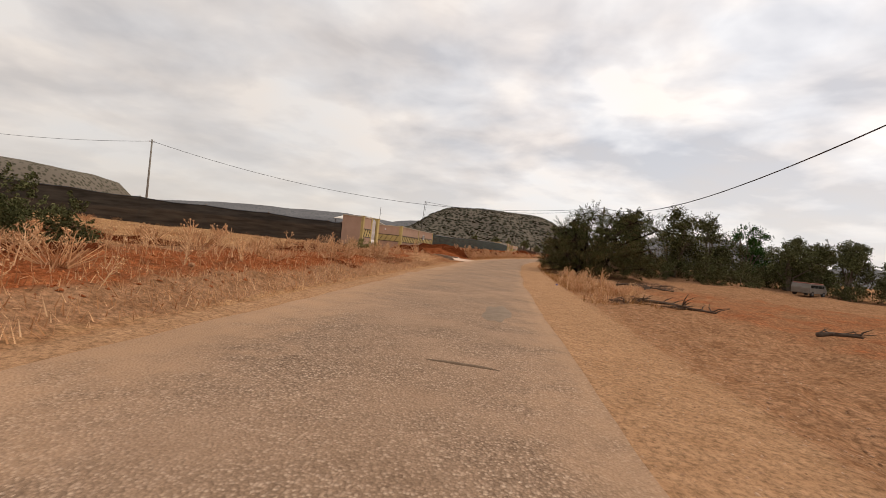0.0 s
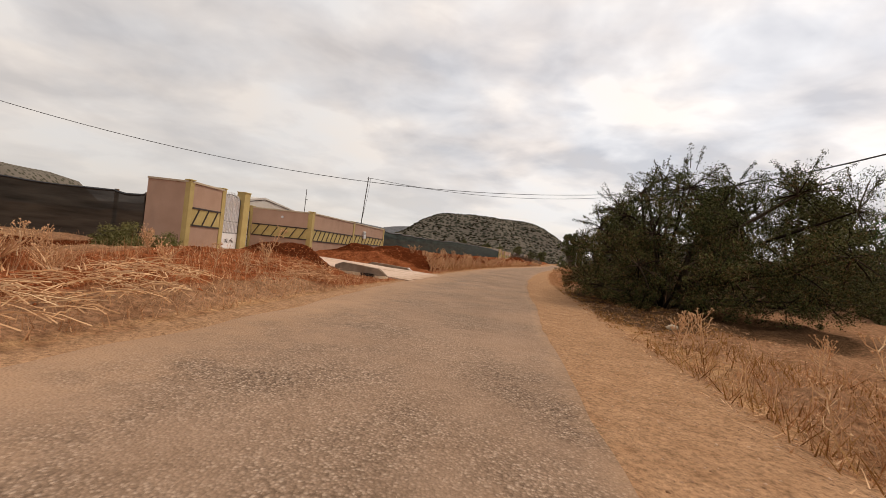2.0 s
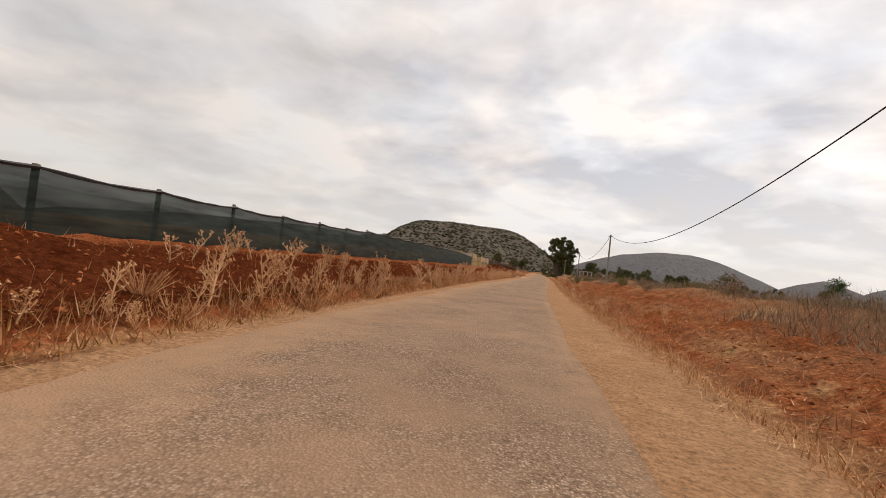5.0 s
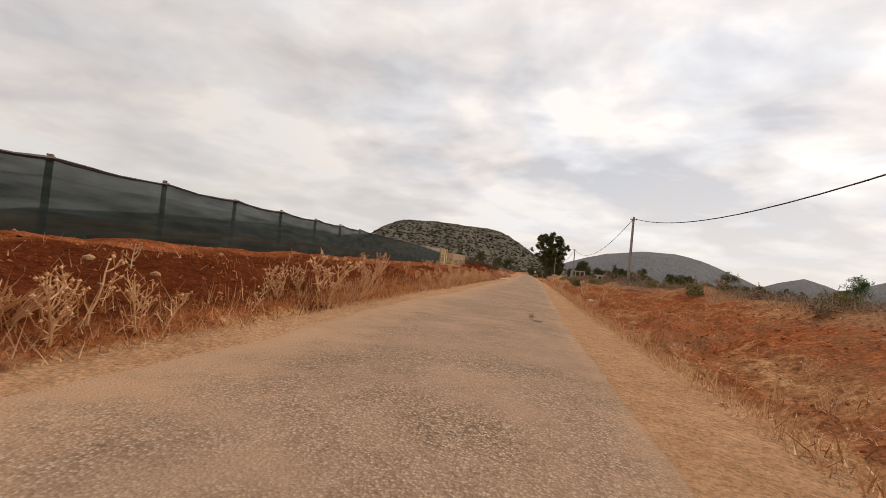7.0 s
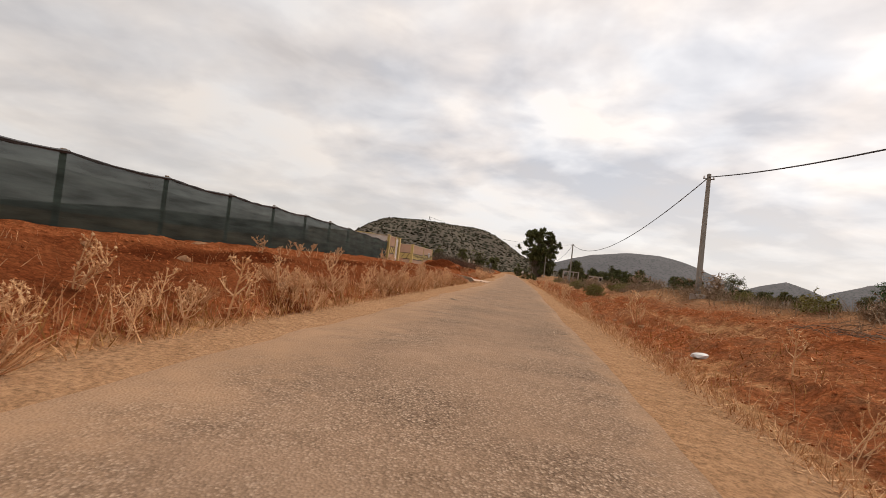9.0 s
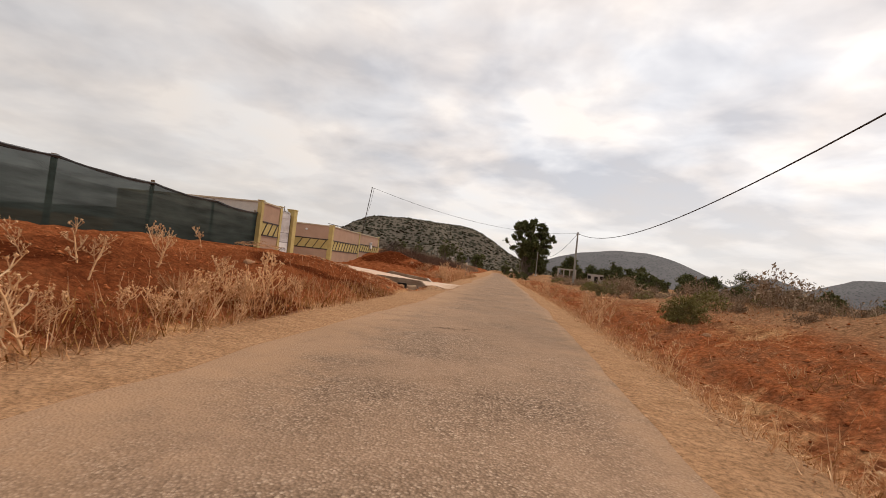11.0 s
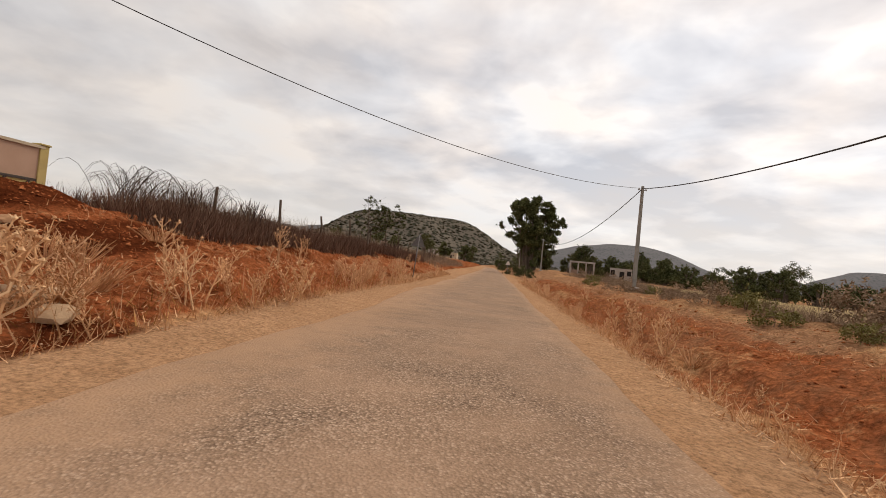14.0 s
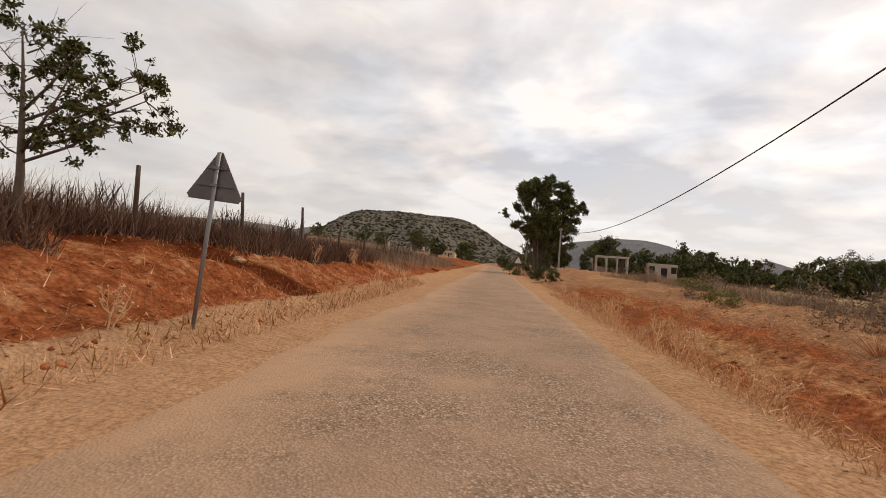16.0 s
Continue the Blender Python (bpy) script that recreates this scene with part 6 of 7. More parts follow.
# scrub on the hill
def hill_scrub():
    r = np.random.RandomState(5)
    n = 5200
    a, q = r.uniform(0, 6.283, n), np.sqrt(r.rand(n))
    x, y = -150 + 445 * q * np.cos(a), 1600 - 490 * q * np.abs(np.sin(a))
    inv = HILL.matrix_world.inverted()
    keep = []
    for px, py in zip(x, y):
        hit, loc, _, _ = HILL.ray_cast(inv @ Vector((px, py, 400)), Vector((0, 0, -1)))
        if hit:
            w = HILL.matrix_world @ loc
            keep.append((w.x, w.y, w.z + 0.3))
    return tagged(new("hill_scrub", lumps("hill_scrub", HILLSCRUB, np.array(keep), 3.6, 6, 0.8)), "dark scrub bushes scattered over the rocky hill", "scrub", kind="stuff")


bpy.context.view_layer.update()
hill_scrub()


# ---- dry weeds ----
def thistle(seed, h):
    """A dead thistle: thin pale stems that fork and fork again, a spiky seed head on every tip, dry leaf shreds below."""
    rng = random.Random(seed)
    root = empty("dry_thistle", pose(0, 0, -50), "pale dead thistle with forked stems and spiky seed heads", "thistle", "roadside thistles")
    t, heads = Tubes(), Tubes()
    for _ in range(rng.choice((1, 2, 2, 3))):
        d = Vector((rng.uniform(-0.35, 0.35), rng.uniform(-0.35, 0.35), 1))
        p, pts = Vector((rng.uniform(-0.07, 0.07), rng.uniform(-0.07, 0.07), -0.05)), []
        for i in range(6):
            pts.append(p.copy())
            p = p + d.normalized() * h / 5.2
            d += Vector((rng.uniform(-0.2, 0.2), rng.uniform(-0.2, 0.2), 0))
        t.tube(pts, [0.016, 0.014, 0.013, 0.011, 0.009, 0.006], 4)
        ends = [pts[-1]]
        for i in (1, 2, 2, 3, 3, 4, 4):
            if rng.random() < 0.85:
                a = rng.uniform(0, 6.283)
                out = Vector((math.cos(a), math.sin(a), rng.uniform(0.9, 2.2))).normalized()
                q = pts[i] + out * h * rng.uniform(0.20, 0.42)
                m = (pts[i] + q) / 2 + Vector((math.cos(a), math.sin(a), -0.4)) * 0.04 * h
                t.tube([pts[i], m, q], [0.010, 0.008, 0.005], 3)
                ends.append(q)
                for k in range(rng.choice((1, 2, 2))):
                    q2 = m + Vector((math.cos(a + 1.2 - 2.4 * k), math.sin(a + 1.2 - 2.4 * k), rng.uniform(0.7, 1.5))).normalized() * h * rng.uniform(0.12, 0.22)
                    t.tube([m, q2], [0.007, 0.004], 3)
                    ends.append(q2)
        for i in (0, 1, 1, 2):
            a = rng.uniform(0, 6.283)
            t.tube([pts[i], pts[i] + Vector((math.cos(a), math.sin(a), rng.uniform(-0.3, 0.5))) * 0.13 * h], [0.011, 0.002], 3)
        for e in ends:
            heads.ball(e, rng.uniform(0.014, 0.027), rng)
            for _ in range(4):
                spine = Vector((rng.gauss(0, 1), rng.gauss(0, 1), rng.gauss(0.3, 1))).normalized() * rng.uniform(0.04, 0.065)
                heads.spike(e, spine, 0.010)
    part("stalk", t.mesh("stalk", THISTLE), THISTLE, root)
    tagged(part("seed_head", heads.mesh("seed_head", THISTLE), THISTLE, root), kind="stuff")
    return root


def in_trench(u, y):
    return 149.5 < y < 159.5 and -8.5 < u < -3.3


KINDS = [thistle(200 + i, h) for i, h in enumerate((0.6, 0.75, 0.85, 0.95, 0.7, 1.0, 0.8, 0.55))]
rng = random.Random(77)
rows = []
for _ in range(75):
    y = rng.uniform(54, 142)
    rows.append((y, rng.choice((rng.gauss(-4.8, 0.2), rng.gauss(-5.3, 0.4), rng.uniform(-9.0, -4.9))), rng.uniform(0.7, 1.3)))
for _ in range(18):
    rows.append((rng.uniform(167.5, 215), rng.choice((rng.gauss(-4.85, 0.25), rng.uniform(-8.0, -4.8))), rng.uniform(0.6, 1.1)))
for _ in range(20):
    rows.append((rng.uniform(2, 41), rng.uniform(-10.5, -6.0), rng.uniform(0.7, 1.2)))
for _ in range(32):
    rows.append((rng.uniform(60, 215), rng.choice((rng.gauss(3.2, 0.25), rng.uniform(3.0, 5.6))), rng.uniform(0.6, 1.05)))
for _ in range(12):
    rows.append((rng.uniform(21, 39), rng.uniform(3.0, 5.5), rng.uniform(0.7, 1.2)))
for y, u, s in rows:
    if not off_apron(np.array(u), np.array(y)) or in_trench(u, y) or (80 < y < 106 and u < -4.3 and rng.random() < 0.74):
        continue
    x = float(road_x(y)) + u
    k = KINDS[rng.randrange(len(KINDS))]
    copy_thing(k, pose(x, y, gz(x, y), rng.uniform(-12, 12), rng.uniform(-12, 12), rng.uniform(0, 360)) @ Matrix.Scale(s, 4))
for k, (y, u) in zip(KINDS, ((62.4, -5.1), (66.3, -4.9), (71.0, -5.1), (76.5, -4.9), (86.0, -5.0), (99.0, -4.9), (109.0, -4.9), (117.5, -5.0))):
    x = float(road_x(y)) + u
    k.matrix_basis = pose(x, y, gz(x, y), 0, 0, 40)


def thistle_stand(name, label, seed, spots):
    """Further thistles, too many to count, joined as stuff."""
    rng = random.Random(seed)
    v, f = [], []
    for y, u, sc in spots:
        if not off_apron(np.array(u), np.array(y)) or in_trench(u, y) or (80 < y < 106 and u < -4.3 and rng.random() < 0.8):
            continue
        x = float(road_x(y)) + u
        m = np.array(pose(x, y, gz(x, y), rng.uniform(-14, 14), rng.uniform(-14, 14), rng.uniform(0, 360)) @ Matrix.Scale(sc, 4))
        for ch in KINDS[rng.randrange(len(KINDS))].children:
            co = np.empty(3 * len(ch.data.vertices))
            ch.data.vertices.foreach_get("co", co)
            base = len(v)
            v += (co.reshape(-1, 3) @ m[:3, :3].T + m[:3, 3]).tolist()
            f += [tuple(base + i for i in p.vertices) for p in ch.data.polygons]
    return tagged(new(name, link_mesh(name, v, f, THISTLE)), label, "thistles", kind="stuff")


TALL_LEFT = [(82.0, -4.94, 1.17), (84.2, -4.71, 1.05), (85.0, -4.7, 1.24), (86.0, -4.73, 1.02), (88.1, -4.77, 0.95), (89.2, -4.72, 0.91), (91.8, -4.7, 0.72), (95.4, -4.78, 1.42), (91.4, -6.74, 0.66), (114.6, -4.72, 1.36),
             (111.1, -4.64, 0.81), (112.2, -4.63, 0.61), (113.5, -4.68, 0.75), (189.9, -4.63, 1.45), (192.5, -5.04, 1.25)]
TALL_MORE = [(54.4, -5.2, 1.5), (57.3, -4.9, 0.9), (58.2, -5.0, 0.8), (61.0, -4.8, 1.0), (63.2, -4.8, 0.8), (183.0, -4.67, 0.96), (185.1, -4.41, 0.85), (188.6, -4.44, 1.4), (176.0, -4.45, 0.96), (176.9, -4.51, 1.23), (178.2, -4.62, 0.9), (181.3, -4.44, 0.88), (169.6, -5.4, 1.3), (170.4, -5.0, 1.4), (171.3, -5.3, 1.2), (172.6, -4.9, 1.0), (152.6, 4.5, 1.5), (151.9, 4.7, 1.2), (116.2, 5.2, 1.0), (127.5, 5.2, 1.6),
             (160.4, 5.0, 1.2), (160.0, 5.1, 1.4), (158.5, 4.9, 1.1), (184.2, 4.7, 1.4), (182.1, 4.7, 1.25), (180.8, 4.9, 0.79), (178.4, 4.6, 1.35), (177.6, 4.5, 1.15), (151.8, 4.2, 1.4)]
for i, (y, u, h) in enumerate(TALL_LEFT + TALL_MORE):
    x = float(road_x(y)) + u
    k = i % len(KINDS)
    copy_thing(KINDS[k], pose(x, y, gz(x, y), rng.uniform(-9, 9), rng.uniform(-9, 9), rng.uniform(0, 360)) @ Matrix.Scale(h / 1.18 / (0.6, 0.75, 0.85, 0.95, 0.7, 1.0, 0.8, 0.55)[k], 4))

more = [(rng.uniform(56, 157), rng.choice((rng.gauss(-4.8, 0.2), rng.gauss(-5.05, 0.3), rng.uniform(-10.0, -4.9))), rng.uniform(0.5, 1.1)) for _ in range(60)]
more += [(rng.uniform(168, 215), rng.gauss(-4.9, 0.3), rng.uniform(0.5, 0.9)) for _ in range(10)] + [(rng.uniform(62, 215), rng.gauss(3.4, 0.4), rng.uniform(0.4, 0.8)) for _ in range(36)]
more += [(rng.uniform(168, 190), rng.uniform(-6.0, -4.7), rng.uniform(0.7, 1.2)) for _ in range(12)]
more += [(rng.uniform(115, 140), rng.gauss(-4.95, 0.3), rng.uniform(0.5, 1.0)) for _ in range(60)] + [(rng.uniform(169, 184), rng.gauss(-5.1, 0.4), rng.uniform(0.5, 0.9)) for _ in range(6)]
more += [(rng.uniform(172, 216), rng.uniform(2.9, 4.6), rng.uniform(0.5, 0.9)) for _ in range(18)] + [(rng.uniform(4, 40), rng.uniform(-10, -5.8), rng.uniform(0.5, 1.0)) for _ in range(60)] + [(rng.uniform(16, 30), rng.uniform(2.9, 5.0), rng.uniform(0.5, 1.0)) for _ in range(24)]
thistle_stand("thistle_stand", "pale dead thistles thronging the foot of the banks", 505, more)


def dry_tuft(seed, r, h, n, mat, name, label):
    """A dead bush of many thin twigs rising from one foot."""
    rng = random.Random(seed)
    t = Tubes()
    for _ in range(n):
        a, q = rng.uniform(0, 6.283), r * math.sqrt(rng.random())
        top = Vector((q * math.cos(a), q * math.sin(a), h * rng.uniform(0.5, 1.0)))
        foot = Vector((0.25 * top.x, 0.25 * top.y, -0.05))
        m = (foot + top) / 2 + Vector((rng.uniform(-0.1, 0.1), rng.uniform(-0.1, 0.1), 0)) * h
        t.tube([foot, m, top], [0.013, 0.010, 0.005], 3)
        for _ in range(2):
            b = m + (top - m) * rng.uniform(0, 0.7)
            t.tube([b, b + Vector((rng.gauss(0, 1), rng.gauss(0, 1), rng.uniform(0.2, 1.2))).normalized() * 0.25 * h], [0.005, 0.002], 3)
    ob = new(name, t.mesh(name, mat))
    return tagged(ob, label, "dry bush", "dry roadside bushes")


tufts = [dry_tuft(300 + i, r, h, 42, STRAW, "dry_bush", "dead straw-coloured bush of brittle twigs") for i, (r, h) in enumerate(((0.6, 0.42), (0.85, 0.5), (0.7, 0.6), (0.55, 0.36)))]
spots = [(rng.uniform(3, 33), rng.uniform(-12.5, -6.2)) for _ in range(40)] + [(rng.uniform(168, 176), rng.uniform(-7.5, -5.4)) for _ in range(14)] + [(rng.uniform(20, 30), rng.uniform(3.1, 5.5)) for _ in range(14)]
spots += [(rng.uniform(60, 149), rng.gauss(-5.0, 0.3)) for _ in range(26)] + [(rng.uniform(4, 36), rng.uniform(-34, -13)) for _ in range(34)]
for i, (y, u) in enumerate(spots):
    x = float(road_x(y)) + u
    m = pose(x, y, gz(x, y), 0, 0, rng.uniform(0, 360)) @ Matrix.Scale(rng.uniform(0.55, 1.15), 4)
    if i < len(tufts):
        tufts[i].matrix_basis = m
    else:
        copy_thing(tufts[i % len(tufts)], m)

def open_bank(u, y):
    return off_apron(u, y) & ~((y > 149.5) & (y < 159.5))


# dry grass, kept as joined stuff
gr = np.concatenate([scatter(7000, 50, 216, -4.9, -4.3, 401, open_bank), scatter(5000, -4, 43, -6.0, -4.5, 402, off_apron), scatter(4500, 2, 42, -30, -6, 403),
                     scatter(11000, 54, 216, 2.65, 3.5, 404), scatter(2600, 56, 216, 3.4, 6.5, 405), scatter(9000, 140, 225, 5.5, 18, 417, lambda u, y: wave(u, y, 0.7, 61) > 0.1), scatter(4000, 60, 140, 4.0, 10, 418, lambda u, y: wave(u, y, 0.7, 61) > 0.25), scatter(2600, 18, 33, 2.9, 6.5, 406), scatter(1500, 60, 149, -9, -5.6, 407), scatter(1500, 172, 216, -9, -5.6, 408)])
tagged(new("dry_grass", blades("dry_grass", STRAW, gr, 0.19, 0.014, 409)), "short dry straw grass along the road banks", "grass", kind="stuff")
tall = np.concatenate([scatter(3200, 56, 149, -5.3, -4.5, 411, off_apron), scatter(500, 168, 216, -5.2, -4.4, 412), scatter(500, 20, 32, 3.0, 5.2, 413), scatter(1600, 3, 40, -9.5, -6.0, 414), scatter(1800, 62, 216, 2.9, 4.2, 415)])
tagged(new("dry_grass", blades("dry_grass", STRAW, tall, 0.42, 0.014, 416, 0.3)), "tall dry grass stalks along the road banks", "grass", kind="stuff")
heath = np.concatenate([scatter(5000, 176, 240, 11, 15, 427), scatter(7000, 55, 78, 6.8, 14, 426), scatter(16000, 58, 168, 9.2, 22, 421), scatter(16000, 62, 168, 12, 45, 425), scatter(9000, 168, 240, 10.5, 16.5, 422), scatter(3500, 60, 150, 24, 60, 424)])
tagged(new("heath", blades("heath", SCRUB, heath, 0.60, 0.022, 423, 0.5)), "grey-brown heath at the edge of the field", "heath", kind="stuff")
hl = np.concatenate([scatter(12000, 180, 262, -12.5, -8.8, 431), scatter(3000, 216, 262, -8.8, -6, 432)])
tagged(new("heath", blades("heath", SCRUB, hl, 1.0, 0.024, 433, 0.3)), "dark brown heath along the top of the bank", "heath", kind="stuff")

# clods, gravel
cl = np.concatenate([scatter(9000, 52, 158, -11.5, -4.6, 441, off_apron), scatter(5000, 167, 216, -9.5, -4.6, 442, off_apron), scatter(2600, 167.6, 178, -12.5, -6, 448, off_apron), scatter(13000, 58, 216, 3.3, 9.5, 443), scatter(2600, 36, 44, -11, -5.2, 444, off_apron),
                     scatter(2500, 2, 38, -9, -5.2, 445), scatter(700, 52, 64, -11, -6, 446, off_apron)])
tagged(new("soil_clods", lumps("soil_clods", CLOD, cl, 0.042, 447, 0.75)), "loose red clods of dug earth", "soil", kind="stuff")
pb = np.concatenate([scatter(16000, 0, 60, 0.9, 4.5, 451), scatter(7000, 60, 216, 1.5, 3.4, 452), scatter(5000, 0, 216, -5.4, -3.0, 453), scatter(3500, 150, 160, -8.5, -4.0, 454, off_apron)])
tagged(new("gravel", lumps("gravel", PEBBLE, pb, 0.018, 455, 0.6)), "pale gravel strewn over the dirt verges", "gravel", kind="stuff")

rb = np.concatenate([scatter(900, 150.5, 158.4, -8.6, -4.3, 461), scatter(500, 157.6, 159.5, -5.4, -3.3, 467)])
tagged(new("rubble", lumps("rubble", PEBBLE, rb, 0.04, 462, 0.6)), "broken tan rubble below the culvert", "rubble", kind="stuff")
rc = scatter(3500, 149, 158.4, -9.5, -4.6, 463)
tagged(new("soil_clods", lumps("soil_clods", CLOD, rc, 0.05, 464, 0.7)), "broken red clods below the culvert", "soil", kind="stuff")
fd = scatter(5200, 36, 54, 2.7, 6.0, 465)
tagged(new("leaf_litter", leaves("leaf_litter", RUST, [(p[0], p[1], p[2] + 0.01, 0.06) for p in fd[:1500]], 6000, 0.07, 0.03, 466)), "fallen brown leaves and twigs under the acacia", "leaf litter", kind="stuff")


def heath_shrub(x, y, r, seed, mat, label):
    return tagged(bush("heath_shrub", x, y, [(0, 0, r * 0.55, r * 0.8), (r * 0.7, 0.2, r * 0.45, r * 0.6), (-r * 0.7, -0.1, r * 0.4, r * 0.6)], 900, mat, label, seed, (0.15, 0.05), 0.018, HEATHTWIG, sprays=36, tuft=(0.3, 0.6)), "", "bush", "heath shrubs")


shrubs = [heath_shrub(0, 0, 0.9, 700, SCRUB, "dry brown heath shrub on the field edge"), heath_shrub(0, 0, 0.75, 701, LEAF_GRASSY, "grey-green heath shrub on the field edge"), heath_shrub(0, 0, 1.1, 702, SCRUB, "dry brown heath shrub on the field edge")]
rs = random.Random(703)
for i in range(120):
    y = 62 + 2.5 * i + rs.uniform(-1.5, 1.5) if i < 66 else rs.uniform(145, 188)
    u = rs.uniform(9.0, 16.0) if y < 150 else rs.uniform(8.5, 15.0)
    x = float(road_x(y)) + u
    m = pose(x, y, gz(x, y), 0, 0, rs.uniform(0, 360)) @ Matrix.Scale(rs.uniform(0.55, 1.15) if i < 66 else rs.uniform(0.6, 1.15), 4)
    if i < 3:
        shrubs[i].matrix_basis = m
    else:
        copy_thing(shrubs[i % 3], m)

ag = np.concatenate([scatter(2200, 43.4, 52, -4.6, -3.7, 471), scatter(2200, 158.6, 167.5, -3.7, -2.9, 472)])
tagged(new("gravel", lumps("gravel", PEBBLE, ag, 0.022, 473, 0.6)), "crumbled gravel along the edge of the concrete drives", "gravel", kind="stuff")
for i in range(24):
    y, u = rs.uniform(140, 214), rs.uniform(3.6, 9.0)
    x = float(road_x(y)) + u
    copy_thing(KINDS[i % len(KINDS)] if i % 2 else tufts[i % 4], pose(x, y, gz(x, y), rs.uniform(-10, 10), rs.uniform(-10, 10), rs.uniform(0, 360)) @ Matrix.Scale(rs.uniform(0.5, 1.0), 4))

sl = np.concatenate([scatter(24000, 56, 216, 2.5, 4.4, 481), scatter(26000, 56, 216, 5.0, 9.5, 482, lambda u, y: wave(u, y, 0.8, 62) > -0.1), scatter(5000, 167.5, 216, -6.2, -4.3, 483), scatter(5000, 149.5, 158.5, -8.5, -4.6, 484),
                     scatter(6000, 18, 44, 2.6, 7, 485), scatter(2600, 3, 42, -12, -5, 486), scatter(4000, 52, 149, -5.4, -4.3, 487, off_apron)])
sl[:, 2] += 0.008
tagged(new("straw_litter", blades("straw_litter", STRAW, sl, 0.06, 0.018, 488, 2.4)), "broken dry stalks strewn over the soil", "straw", kind="stuff")

ru = np.concatenate([scatter(3200, 17, 40, 2.8, 5.5, 491, lambda u, y: wave(u, y, 1.1, 64) > -0.3), scatter(5000, 57, 149, -5.2, -4.4, 492, off_apron), scatter(1200, 168, 216, -5.2, -4.4, 493), scatter(7000, 57, 216, 2.9, 6.5, 494, lambda u, y: wave(u, y, 0.9, 63) > 0.1)])
tagged(new("dry_weeds", blades("dry_weeds", RUST, ru, 0.24, 0.018, 495, 0.55)), "rust-brown dead weeds along the verges", "weeds", kind="stuff")

un = np.concatenate([scatter(15000, 178, 240, -10.8, -8.3, 496), scatter(15000, 177, 216, -9.0, -7.3, 499, lambda u, y: wave(u, y, 0.9, 75) > -0.6), scatter(4000, 179, 186, -13, -9, 497)])
tagged(new("brush_undergrowth", blades("brush_undergrowth", DARKHEATH, un, 0.62, 0.030, 498, 0.4)), "dark brown undergrowth along the field fence", "undergrowth", kind="stuff")

# ---- small things ----
def rock(x, y, r, label, seed, mat=None, sink=0.3, name="stone", squash=0.7):
    rng = random.Random(seed)
    bm = bmesh.new()
    bmesh.ops.create_icosphere(bm, subdivisions=2, radius=r)
    for v in bm.verts:
        v.co *= 1 + 0.45 * noise.noise(v.co / r * 1.1 + Vector((seed, 0, 0))) + rng.uniform(-0.07, 0.07)
        v.co.x *= 1.25
        v.co.z *= squash
    ob = part(name, bm, mat or STONE, None, label, mat is CREAM)
    ob.matrix_world = pose(x, y, gz(x, y) + r * squash * (1 - 2 * sink), 0, 0, rng.uniform(0, 360))
    return tagged(ob, "", "stone", "roadside stones")


rock(-5.72, 82.45, 0.15, "pale broken boulder at the foot of the bank", 1)
rock(-6.05, 82.5, 0.15, "brown boulder half sunk in the bank", 2)
rock(2.95, 38.3, 0.14, "smooth pale tan stone on the verge", 3, CREAM)
rock(1.55, 171.15, 0.22, "tan broken block lying at the foot of the bank", 6, TANCON, squash=0.5)
rock(-8.33, 122.4, 0.22, "pale stone on top of the red bank", 4)
rng = random.Random(88)
base = []
for i in range(90):
    y, u = rng.choice(((rng.uniform(54, 156), rng.uniform(-10, -5.2)), (rng.uniform(60, 214), rng.uniform(3.0, 8)), (rng.uniform(170, 214), rng.uniform(-9, -5.2)), (rng.uniform(150, 158), rng.uniform(-8, -4.8)), (rng.uniform(3, 40), rng.uniform(-10, -5))))
    x = float(road_x(y)) + u
    if len(base) < 5:
        base.append(rock(x, y, (0.08, 0.12, 0.1, 0.15, 0.07)[len(base)], "small tan field stone in the loose earth", 10 + i))
    else:
        copy_thing(base[i % 5], pose(x, y, gz(x, y) + 0.02, 0, 0, rng.uniform(0, 360)) @ Matrix.Scale(rng.uniform(0.6, 1.2), 4))


def road_top(u, y):
    """Height of the road's surface."""
    lo, hi = float(road_edge(np.array(y), -1)), float(road_edge(np.array(y), 1))
    t = (u - lo) / (hi - lo)
    return 0.022 + 0.035 * (1 - (2 * t - 1) ** 2) + 0.008 * float(wave(u, y, 1.1, 25)) + 0.004 * float(wave(u, y, 4.0, 26))


def road_patch(u, y, rx, ry, seed, label, mat=None):
    """A thin uneven-edged patch or stain lying on the asphalt."""
    rng = random.Random(seed)
    n = 26
    v = []
    f = []
    for k in range(n):
        a = 6.283 * k / n
        w = 1 + 0.16 * math.sin(2 * a + seed) + 0.12 * math.sin(5 * a + 2 * seed) + rng.uniform(-0.08, 0.08)
        for q, dz in ((1.0, -0.004), (0.9, 0.003)):
            du, dy = rx * w * q * math.cos(a), ry * w * q * math.sin(a)
            yy = y + dy
            z = road_top(u + du, yy) + 0.003 + dz
            v.append((float(road_x(yy)) + u + du, yy, z))
    for k in range(n):
        a, b = 2 * k, 2 * ((k + 1) % n)
        f.append((a, b, b + 1, a + 1))
    c = len(v)
    v.append((float(road_x(y)) + u, y, max(q[2] for q in v) + 0.004))
    for k in range(n):
        f.append((2 * k + 1, 2 * ((k + 1) % n) + 1, c))
    ob = new("asphalt_patch", link_mesh("asphalt_patch", v, f, mat or PATCH, True))
    return tagged(ob, label, "road patch", "road patches")


